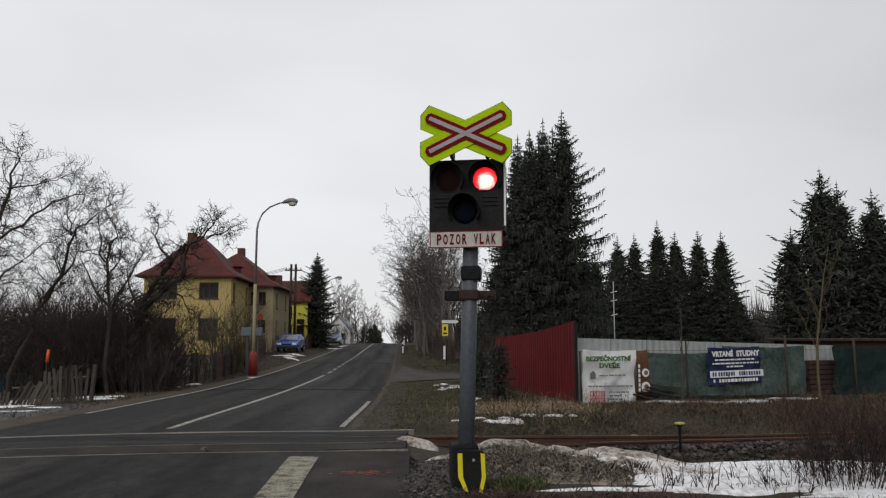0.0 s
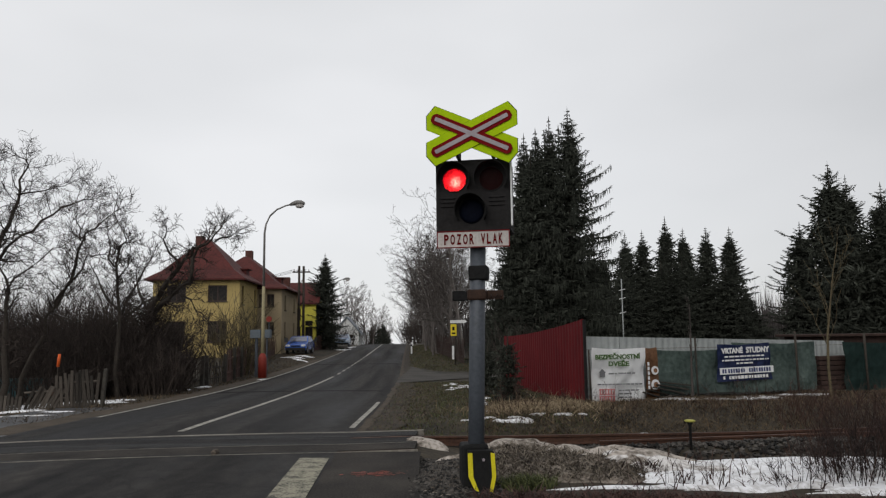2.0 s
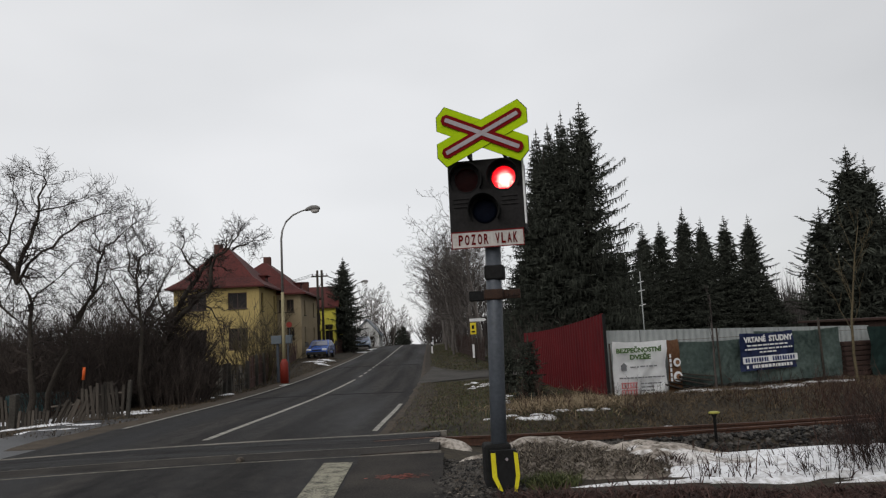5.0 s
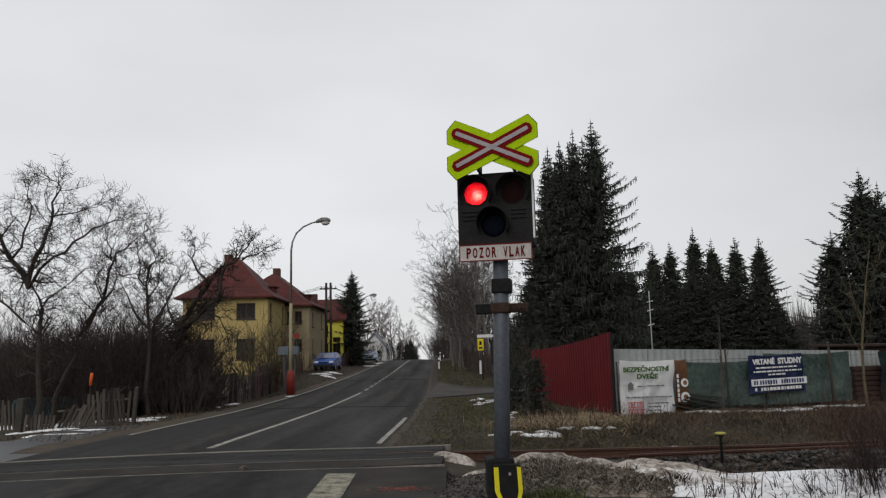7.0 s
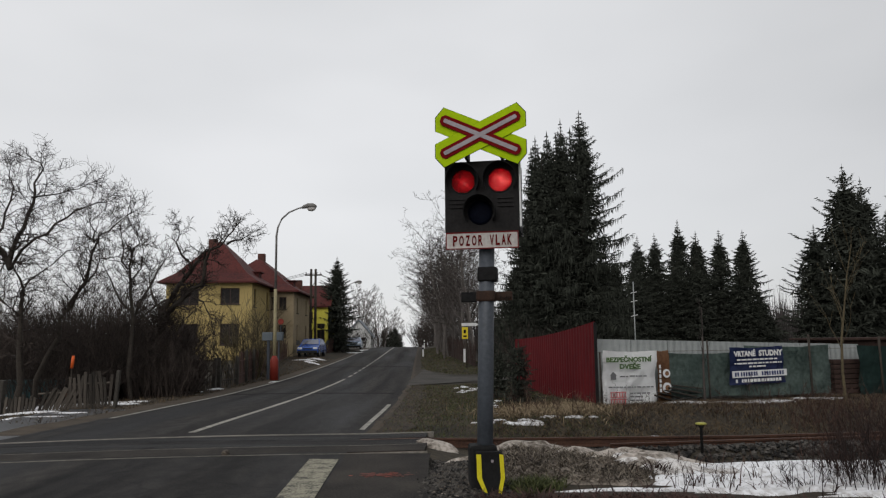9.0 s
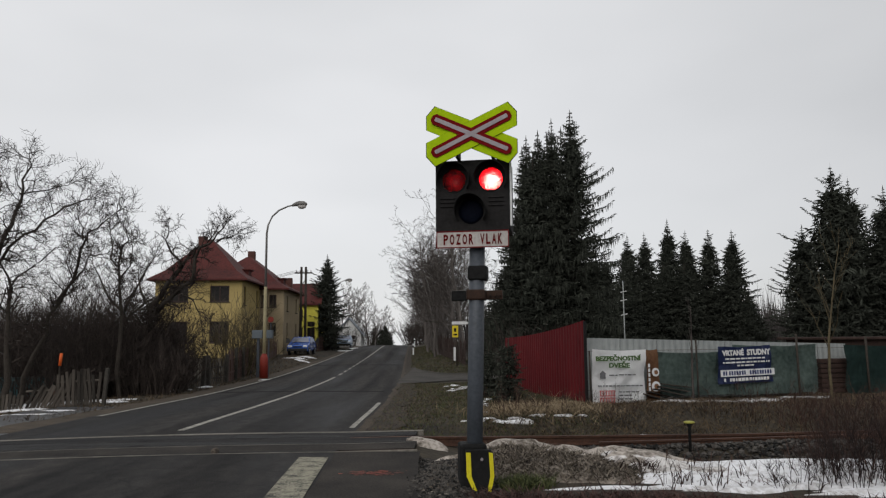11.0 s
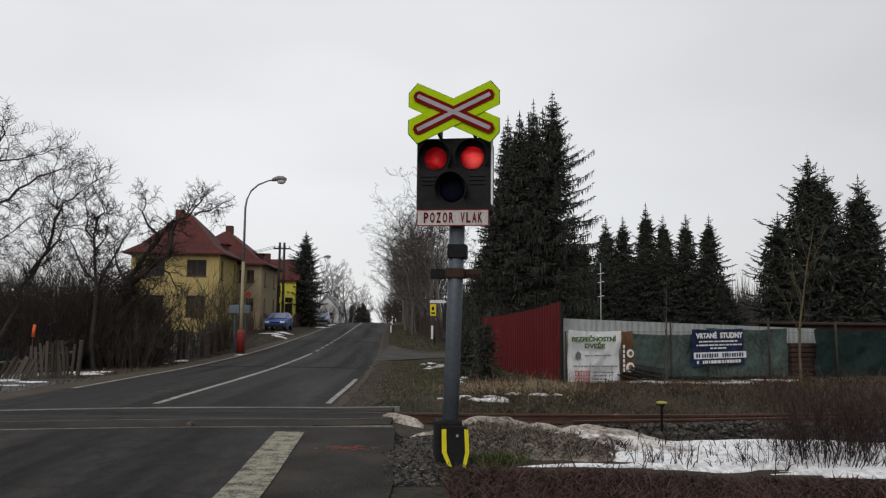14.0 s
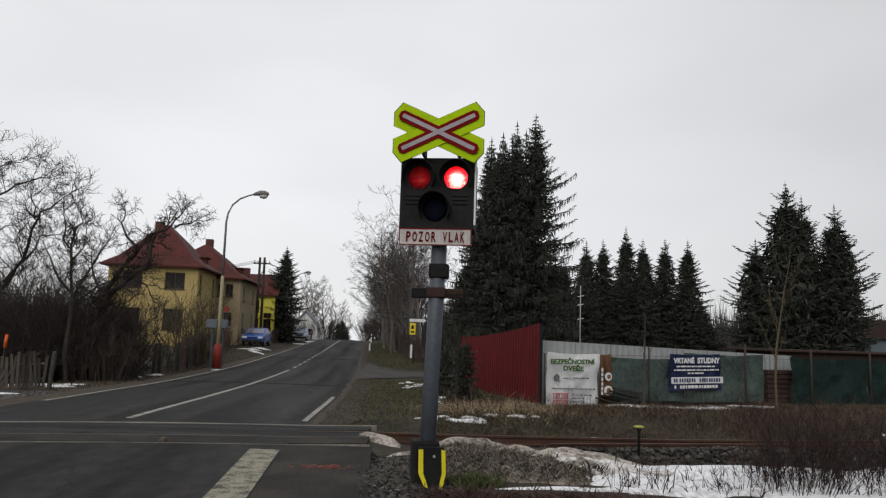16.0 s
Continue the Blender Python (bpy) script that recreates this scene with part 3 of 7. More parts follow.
RAIL_SECTION = [(-0.07, 0), (0.07, 0), (0.07, 0.012), (0.014, 0.035), (0.012, 0.105), (0.035, 0.118), (0.035, 0.15), (-0.035, 0.15), (-0.035, 0.118), (-0.012, 0.105), (-0.014, 0.035), (-0.07, 0.012)]


def rail(offset):
    bm = bmesh.new()
    rings = []
    for x in (-40, -20, -9, -0.8, 0.6, 5, 12, 25, 45, 80) if offset > 0 else (-40, -20, -9, -0.55):
        y = track_y(x) + offset / math.cos(TRACK_TURN)
        drop = -0.148 - 0.115 * ramp01(x, 0.0, 1.5)
        rings.append([bm.verts.new((x, y + a, drop + b)) for a, b in RAIL_SECTION])
    for r0, r1 in zip(rings, rings[1:]):
        for k in range(12):
            bm.faces.new((r0[k], r1[k], r1[(k + 1) % 12], r0[(k + 1) % 12]))
    bmesh.ops.recalc_face_normals(bm, faces=bm.faces)
    me = mesh_of("rail", bm, M_RUST)
    me.materials.append(M_RAILTOP)
    return me


def make_railway():
    track = empty("railway_track", pose(0, 0, 0), "single rusty railway track on grey ballast", "railway track", kind="structure")
    for o in (-0.72, 0.72):
        ob = part("rail", rail(o), M_RUST, track, "rusty steel rail")
    spare = bmesh.new()
    ends = []
    for x in (2.4, 8, 16, 30):
        y = track_y(x) + 0.36
        ends.append([spare.verts.new((x, y + a, -0.262 + b * 0.9)) for a, b in RAIL_SECTION])
    for r0, r1 in zip(ends, ends[1:]):
        for k in range(12):
            spare.faces.new((r0[k], r1[k], r1[(k + 1) % 12], r0[(k + 1) % 12]))
    spare.faces.new(ends[0])
    spare.faces.new(ends[-1][::-1])
    bmesh.ops.recalc_face_normals(spare, faces=spare.faces)
    part("spare_rail", spare, M_RUST, track, "rusty spare rail lying on the sleepers")
    sleeper = mesh_of("sleeper", boxed(-0.13, 0.13, -1.25, 1.25, -0.22, 0, bevel=0.015), M_SOIL)
    x = 0.7
    while x < 26:
        ob = part("sleeper", sleeper, M_SOIL, track)
        ob.matrix_basis = pose(x, track_y(x), -0.275, 0, 0, math.degrees(TRACK_TURN))
        x += 0.62
    # road panels between and beside the rails
    def slab(name, o0, o1, x0, x1, lift, material):
        bm = bmesh.new()
        rows = []
        n = 30
        for k in range(n + 1):
            x = x0 + (x1 - x0) * k / n
            ring = []
            for o, low in ((o0, 0), (o1, 0), (o1, 1), (o0, 1)):
                y = track_y(x) + o / math.cos(TRACK_TURN)
                top = 0.03 * (1 - min(1, abs(x - road_x(y)) / HALF) ** 2) + lift
                ring.append(bm.verts.new((x, y, top - 0.15 * low)))
            rows.append(ring)
        for a, b in zip(rows, rows[1:]):
            for q in range(4):
                bm.faces.new((a[q], b[q], b[(q + 1) % 4], a[(q + 1) % 4]))
        bm.faces.new(rows[0])
        bm.faces.new(rows[-1][::-1])
        bmesh.ops.recalc_face_normals(bm, faces=bm.faces)
        across = bm.loops.layers.uv.new("along")
        for f in bm.faces:
            for c in f.loops:
                c[across].uv = (c.vert.co.y * 2 + o0 * 3, c.vert.co.x)
        return part(name, bm, material, crossing)
    crossing = empty("level_crossing_deck", pose(0, 0, 0), "worn asphalt and concrete deck of the level crossing", "level crossing", kind="structure")
    slab("panel", -0.62, 0.00, -9.5, -0.55, 0.006, M_OLDASPHALT)
    slab("panel", 0.02, 0.62, -9.5, -0.55, 0.005, M_ASPHALT)
    slab("panel", 0.80, 1.325, -9.5, -0.6, 0.005, M_ASPHALT)
    slab("edge_beam", 1.33, 1.45, -9.5, -0.5, 0.010, M_CONCRETE)
    slab("edge_strip", -0.795, -0.77, -9.5, -0.5, 0.010, M_CONCRETE)
    slab("seam_strip", 0.002, 0.018, -9.5, -0.6, 0.008, M_CONCRETE)
    part("loose_stone", disc(-3.28, 0.045, 0.05, 10.35, 10.44, 0.03, 7), M_SOIL, crossing, "small dark loose stone")


def stones(name, count, where, label, size=(0.02, 0.05), seed=1, material=None):
    """Loose stones, each a small uneven lump."""
    rng = random.Random(seed)
    verts, faces = [], []
    base = [(1, 0, 0), (-1, 0, 0), (0, 1, 0), (0, -1, 0), (0, 0, 1), (0, 0, -1)]
    tri = [(0, 2, 4), (2, 1, 4), (1, 3, 4), (3, 0, 4), (2, 0, 5), (1, 2, 5), (3, 1, 5), (0, 3, 5)]
    for k in range(count):
        x, y, z = where(rng)
        r = rng.uniform(*size)
        e = Euler((rng.random() * 6, rng.random() * 6, rng.random() * 6)).to_matrix()
        n = len(verts)
        for b in base:
            v = e @ (Vector(b) * r * rng.uniform(0.65, 1.25))
            verts.append((x + v.x, y + v.y, z + v.z * 0.8 + r * 0.2))
        faces += [tuple(n + i for i in t) for t in tri]
    return tagged(new(name, raw_mesh(name, verts, faces, material or M_BALLAST)), label, "gravel", kind="stuff")


def heap_z(x, y):
    """Soil and old snow heaped beside the signal."""
    z = 0.0
    for cx, cy, rx, ry, h in HEAPS:
        d = ((x - cx) / rx) ** 2 + ((y - cy) / ry) ** 2
        if d < 1:
            z = max(z, h * (1 - d) ** 1.2)
    return z * (1 + 0.35 * noise.noise(Vector((x * 2.3, y * 2.3, 1))))


HEAPS = [(0.85, 9.75, 1.25, 1.1, 0.36), (1.7, 9.1, 1.3, 0.9, 0.20), (0.05, 8.9, 0.55, 1.5, 0.10)]


def make_heaps():
    verts, faces = [], []
    n = 66
    for j in range(n):
        for i in range(n):
            x, y = -1.0 + 4.4 * i / (n - 1), 7.2 + 4.0 * j / (n - 1)
            h = heap_z(x, y)
            verts.append((x, y, ground_z(x, y) + (h + 0.03 * noise.noise(Vector((x * 7, y * 7, 2))) if h > 0.01 else -0.03)))
    for j in range(n - 1):
        for i in range(n - 1):
            a = j * n + i
            faces.append((a, a + 1, a + n + 1, a + n))
    tagged(new("soil_heap", raw_mesh("soil_heap", verts, faces, M_HEAP, True)), "ploughed heap of grey soil and gravel", "soil heap", kind="stuff")

    def near_signal(rng):
        x = rng.uniform(-0.62, 0.5)
        y = rng.uniform(7.1, 10.5)
        x = max(x, -0.40 - (y - 7.5) * 0.09)
        return x, y, ground_z(x, y) + heap_z(x, y)
    stones("gravel", 4200, near_signal, "dark crushed stone gravel beside the asphalt", (0.018, 0.042), 3)

    def mud_edge(rng):
        y = rng.uniform(15, 27)
        return road_x(y) + HALF + 0.3 + rng.random() ** 1.5 * 1.1, y, ground_z(road_x(y) + HALF + 0.6, y)
    stones("clods", 900, mud_edge, "dark wet clods along the verge", (0.015, 0.05), 19, M_SOIL)

    def on_heap(rng):
        while True:
            x, y = rng.uniform(-0.4, 3.0), rng.uniform(7.6, 10.8)
            if heap_z(x, y) > 0.03:
                return x, y, ground_z(x, y) + heap_z(x, y)
    stones("clods", 3200, on_heap, "loose clods and pebbles on the soil heap", (0.012, 0.034), 8, M_SOIL)

    def bed(rng):
        x = rng.uniform(0.6, 15)
        o = rng.uniform(-2.1, 1.5)
        y = track_y(x) + o
        return x, y, ground_z(x, y) + 0.02 - (0.05 if abs(o - 0.72) < 0.12 else 0)
    stones("ballast", 9500, bed, "grey railway ballast stones under the track", (0.028, 0.062), 5)


def snow_patch(cx, cy, rx, ry, h, seed, material=None, label="thawing patch of old white snow on turf", rag=0.45):
    """A thawing patch with a ragged rim, thickest in the middle."""
    verts, faces = [], []
    rings, spokes = (46, 150) if rx > 1.2 else (14, 56)
    for j in range(rings + 1):
        for i in range(spokes):
            a = i * math.tau / spokes
            rim = 1 + rag * noise.noise(Vector((math.cos(a) * 1.4, math.sin(a) * 1.4, seed * 3.1))) + rag * 0.6 * noise.noise(Vector((math.cos(a) * 4, math.sin(a) * 4, seed * 1.7)))
            r = j / rings * rim
            x, y = cx + rx * r * math.cos(a), cy + ry * r * math.sin(a)
            k = 1 - (j / rings) ** 4
            thaw = noise.noise(Vector((x * 1.3, y * 2.6, seed))) + 0.55 * noise.noise(Vector((x * 3.7, y * 6.0, seed + 5))) + 0.3 * noise.noise(Vector((x * 9, y * 11, seed + 9)))
            deep = h * (k * 1.15 - 1.5 * max(0.0, thaw - 0.18) - 0.35 * max(0.0, -thaw) - 0.1)
            verts.append((x, y, ground_z(x, y) + heap_z(x, y) + (max(-0.03, deep) if j < rings else -0.04)))
    for j in range(rings):
        for i in range(spokes):
            a, b = j * spokes + i, j * spokes + (i + 1) % spokes
            faces.append((a, b, b + spokes, a + spokes))
    me = raw_mesh("snow_patch", verts, faces, material or M_SNOW, True)
    return tagged(new("snow_patch", me), label, "snow", "snow patches", "stuff")


def make_snow():
    big = [(6.3, 8.75, 3.9, 0.95, 0.12, 1), (4.4, 9.45, 1.5, 0.42, 0.09, 2), (3.4, 8.0, 1.3, 0.20, 0.045, 3), (1.9, 7.95, 0.75, 0.07, 0.03, 4), (3.7, 9.1, 1.5, 0.55, 0.10, 41), (3.1, 8.45, 1.0, 0.32, 0.08, 42), (3.4, 9.6, 1.2, 0.35, 0.09, 43), (11.5, 9.4, 3.5, 1.2, 0.10, 6), (5.2, 7.7, 1.6, 0.22, 0.05, 8), (4.7, 8.5, 1.6, 0.5, 0.09, 32), (4.2, 9.1, 1.3, 0.5, 0.09, 33)]
    for b in big:
        snow_patch(*b, rag=0.65)
    for x, y, rx, ry, h, seed in ((1.2, 10.2, 1.35, 0.30, 0.11, 11), (2.3, 9.05, 0.9, 0.35, 0.10, 12), (2.2, 9.75, 0.95, 0.36, 0.10, 15), (2.7, 9.45, 0.9, 0.36, 0.10, 16), (2.6, 8.8, 0.7, 0.30, 0.08, 17)):
        snow_patch(x, y, rx, ry, h, seed, M_DIRTYSNOW if x < 2.4 else M_GREYSNOW, "dirty grey-brown snow at the edge of the soil heap", rag=0.6)
    snow_patch(-0.42, 11.75, 0.38, 0.24, 0.11, 13, M_DIRTYSNOW, "small dirty lump of snow beside the deck")
    small = [(0.75, 14.7, 0.5, 0.12), (1.15, 14.6, 0.4, 0.10), (1.95, 15.1, 0.55, 0.07), (0.62, 16.6, 0.28, 0.16), (0.7, 18.6, 0.25, 0.3), (0.85, 20.6, 0.25, 0.4), (0.95, 22.6, 0.3, 0.4), (0.35, 25.9, 0.45, 0.4), (-0.1, 28.0, 0.4, 0.3), (0.5, 27.0, 0.4, 0.35), (5.6, 17.6, 0.9, 0.30), (7.3, 17.9, 0.6, 0.25), (7.6, 18.6, 0.7, 0.2), (8.9, 19.2, 0.6, 0.2), (3.6, 13.9, 0.3, 0.06),
             (10.4, 15.5, 0.3, 0.08), (-9.45, 17.8, 0.55, 0.14), (-9.7, 16.8, 0.75, 0.16), (-11.3, 19.0, 1.1, 0.16), (-11.6, 20.2, 0.6, 0.25), (-12.5, 22.5, 3.0, 0.8), (-9.6, 21.0, 0.35, 0.12), (-9.9, 26.9, 0.35, 0.5), (-9.5, 28.6, 0.3, 0.4), (-11.4, 54.0, 0.8, 0.6), (-10.6, 52.0, 0.5, 0.6), (-11.2, 57, 0.6, 0.8), (-10.9, 76, 1.0, 2.0), (-11.2, 84, 0.8, 2.5), (-8.3, 33.0, 0.25, 0.5), (-0.6, 60, 0.5, 0.3)]
    for k, (x, y, rx, ry) in enumerate(small):
        if -2 < x < 4 and y < 30:
            rng = random.Random(k)
            for n in range(5):
                snow_patch(x + rng.gauss(0, rx * 0.5), y + rng.gauss(0, ry * 0.9), rx * rng.uniform(0.15, 0.42), ry * rng.uniform(0.3, 0.7), 0.035, 60 + 7 * k + n, rag=0.9)
        else:
            snow_patch(x, y, rx, ry, 0.045, 20 + k, rag=0.8)


def blades(name, count, where, label, material, height=(0.1, 0.3), width=0.012, lean=0.5, seed=1, category="grass"):
    """Thin bent blades: two triangles each."""
    rng = random.Random(seed)
    verts, faces = [], []
    for k in range(count):
        x, y, s = where(rng)
        z = ground_z(x, y) + heap_z(x, y) - 0.01
        h = rng.uniform(*height) * s
        a = rng.random() * math.tau
        w = width * rng.uniform(0.7, 1.4)
        lx, ly = rng.gauss(0, lean) * h, rng.gauss(0, lean) * h
        dx, dy = math.cos(a) * w, math.sin(a) * w
        n = len(verts)
        verts += [(x - dx, y - dy, z), (x + dx, y + dy, z), (x + lx * 0.4 + dx * 0.7, y + ly * 0.4 + dy * 0.7, z + h * 0.6), (x + lx * 0.4 - dx * 0.7, y + ly * 0.4 - dy * 0.7, z + h * 0.6), (x + lx, y + ly, z + h * 0.95)]
        faces += [(n, n + 1, n + 2, n + 3), (n + 3, n + 2, n + 4)]
    return tagged(new(name, raw_mesh(name, verts, faces, material)), label, category, kind="stuff")


def make_grass():
    def bank(rng):
        x = rng.uniform(0.4, 17)
        y = track_y(x) + 1.45 + 0.5 * noise.noise(Vector((x * 1.2, 0, 4))) + rng.random() ** 0.9 * 5.6
        s = 0.7 + 0.8 * max(0, noise.noise(Vector((x * 0.8, y * 0.8, 5))))
        return x, y, s
    blades("dead_grass", 52000, bank, "matted brown dead grass on the railway bank", M_DEADGRASS, (0.04, 0.15), 0.0062, 1.1, 1)

    def tall(rng):
        x = rng.gauss(1.7, 0.7)
        y = rng.uniform(15.2, 18.2)
        return x, y, 1
    blades("straw", 130, tall, "tall bleached straw beside the red fence", M_STRAW, (0.15, 0.40), 0.006, 0.5, 2)

    def heap(rng):
        x = rng.gauss(1.9, 0.6)
        return x, 16.4 + rng.gauss(0, 0.55) - 0.2 * (x - 2), 1 + 0.8 * max(0, noise.noise(Vector((x * 2.2, 3, 1))))
    blades("straw_heap", 7000, heap, "flattened pale straw at the foot of the red fence", M_STRAW, (0.05, 0.15), 0.008, 1.3, 12)

    def verge(rng):
        y = rng.uniform(12.9, 30)
        x = road_x(y) + HALF + 0.12 + 0.22 * noise.noise(Vector((y, 0, 9))) + rng.random() ** 0.9 * 4.7
        return x, y, 0.6 + 0.6 * rng.random()
    blades("green_grass", 26000, verge, "short green and brown roadside grass", M_GREENGRASS, (0.03, 0.08), 0.0055, 0.8, 3)
    blades("dead_grass", 20000, verge, "short brown roadside grass", M_DEADGRASS, (0.02, 0.09), 0.0055, 0.9, 4)

    def far_verge(rng):
        y = rng.uniform(38, 85)
        x = road_x(y) + HALF + 0.5 + max(0, 44 - y) * 0.3 + rng.random() * 4
        return x, y, 1
    blades("green_grass", 9000, far_verge, "green grass verge along the hill", M_GREENGRASS, (0.04, 0.10), 0.014, 0.9, 6)
    blades("dead_grass", 9000, far_verge, "brown grass verge along the hill", M_DEADGRASS, (0.03, 0.09), 0.014, 1.0, 16)

    def left_verge(rng):
        y = rng.uniform(15, 60)
        x = road_x(y) - HALF - 0.7 - rng.random() ** 1.4 * 3
        return x, y, 1
    blades("dead_grass", 9000, left_verge, "brown grass verge below the garden fences", M_DEADGRASS, (0.03, 0.11), 0.009, 0.8, 7)

    def front(rng):
        x = rng.uniform(0.2, 6.5)
        y = 6.2 + rng.random() * (1.55 - 0.12 * x)
        return x, y, 1
    blades("dead_litter", 15000, front, "dark red-brown dead stems and leaf litter", M_LITTER, (0.03, 0.13), 0.008, 1.2, 8, "dead grass")

    def heap_grass(rng):
        while True:
            x, y = rng.uniform(0.35, 3.0), rng.uniform(7.7, 10.3)
            if heap_z(x, y) > 0.02:
                return x, y, 1
    blades("withered_grass", 5200, heap_grass, "grey withered grass on the soil heap", M_WITHERED, (0.03, 0.11), 0.007, 1.1, 14)

    def litter_spots(rng):
        cx, cy, r = rng.choice([(2.6, 8.35, 0.30), (3.5, 8.0, 0.45), (1.9, 7.95, 0.45), (5.0, 8.0, 0.4), (2.9, 9.55, 0.35), (4.3, 8.95, 0.25), (2.2, 8.6, 0.2)])
        return cx + rng.gauss(0, r * 0.7), cy + rng.gauss(0, r * 0.22), 1
    blades("dead_litter", 300, litter_spots, "dark dead stems showing through thawing snow", M_LITTER, (0.08, 0.19), 0.008, 0.9, 15, "dead grass")

    def tuft(rng):
        a, r = rng.random() * math.tau, rng.random() * 0.28
        return 0.78 + r * math.cos(a) * 1.2, 8.15 + r * math.sin(a), 1
    blades("green_tuft", 700, tuft, "fresh green grass tuft beside the signal base", M_GREENGRASS, (0.06, 0.16), 0.007, 0.7, 9)

    def through_snow(rng):
        c = rng.choice([(2.9, 8.8), (3.3, 9.3), (4.3, 8.7), (3.0, 8.3), (5.0, 8.3), (6.2, 9.0), (2.5, 8.1)])
        return c[0] + rng.gauss(0, 0.25), c[1] + rng.gauss(0, 0.12), 1
    blades("dry_stems", 130, through_snow, "dry weed stems sticking out of snow", M_SHRUB, (0.15, 0.40), 0.006, 0.4, 10, "weeds")


# ---- the crossing signal ----
def crossbuck_bar(length, width, cut, y0, y1, turn):
    out = [(-length / 2, -width / 2 + cut), (-length / 2 + cut * 1.0, -width / 2), (length / 2 - cut, -width / 2), (length / 2, -width / 2 + cut), (length / 2, width / 2 - cut), (length / 2 - cut, width / 2), (-length / 2 + cut, width / 2), (-length / 2, width / 2 - cut)]
    bm = prism(bmesh.new(), out, y0, y1)
    bmesh.ops.transform(bm, matrix=pose(0.266, 0, 3.762, 0, turn, 0), verts=bm.verts)
    return bm


def cross_plate(mirror, grow_by, y0, y1):
    """One board of the cross: its ends are cut upright, with one corner of each taken off."""
    half = [(-0.402, 0.339), (0.499, -0.073), (0.499, -0.228)]
    out = half + [(-x, -z) for x, z in half]
    pts = [(0.266 + mirror * x * (0.983 + grow_by), 3.762 + z * (0.983 + grow_by * 1.4)) for x, z in out]
    return prism(bmesh.new(), pts if mirror > 0 else pts[::-1], y0, y1)


def ring_hood(bm, cx, cz, r, y0, y1, cover):
    """A visor: a part of a tube round a lens, open below."""
    n = 20
    a0 = math.pi / 2 - cover / 2
    rows = []
    for i in range(n + 1):
        a = a0 + cover * i / n
        c, s = math.cos(a), math.sin(a)
        cutback = 0.35 + 0.65 * max(0.0, math.sin(a) * 0.5 + 0.5)
        ye = y1 + (y0 - y1) * cutback
        rows.append([bm.verts.new((cx + c * rr, yy, cz + s * rr)) for rr, yy in ((r, y1), (r, ye), (r + 0.008, ye), (r + 0.008, y1))])
    for a, b in zip(rows, rows[1:]):
        for k in range(3):
            bm.faces.new((a[k], a[k + 1], b[k + 1], b[k]))
    return bm


def disc(cx, cz, r, y0, y1, dome=0.0, sides=32):
    bm = bmesh.new()
    rings = []
    for j, (k, yy) in enumerate(((1.0, y1), (1.0, y0), (0.75, y0 - dome * 0.6), (0.4, y0 - dome * 0.9))):
        rings.append([bm.verts.new((cx + math.cos(i * math.tau / sides) * r * k, yy, cz + math.sin(i * math.tau / sides) * r * k)) for i in range(sides)])
    for a, b in zip(rings, rings[1:]):
        for i in range(sides):
            bm.faces.new((a[i], a[(i + 1) % sides], b[(i + 1) % sides], b[i]))
    bm.faces.new(rings[0])
    bm.faces.new(rings[-1][::-1])
    bmesh.ops.recalc_face_normals(bm, faces=bm.faces)
    return bm


LENS_Z, LENS_R = 3.30, 0.130
LENS_X = (0.045, 0.452)
PITCH = 0.012
BX0, BX1 = -0.145, 0.645
FRONT_Y = -0.14


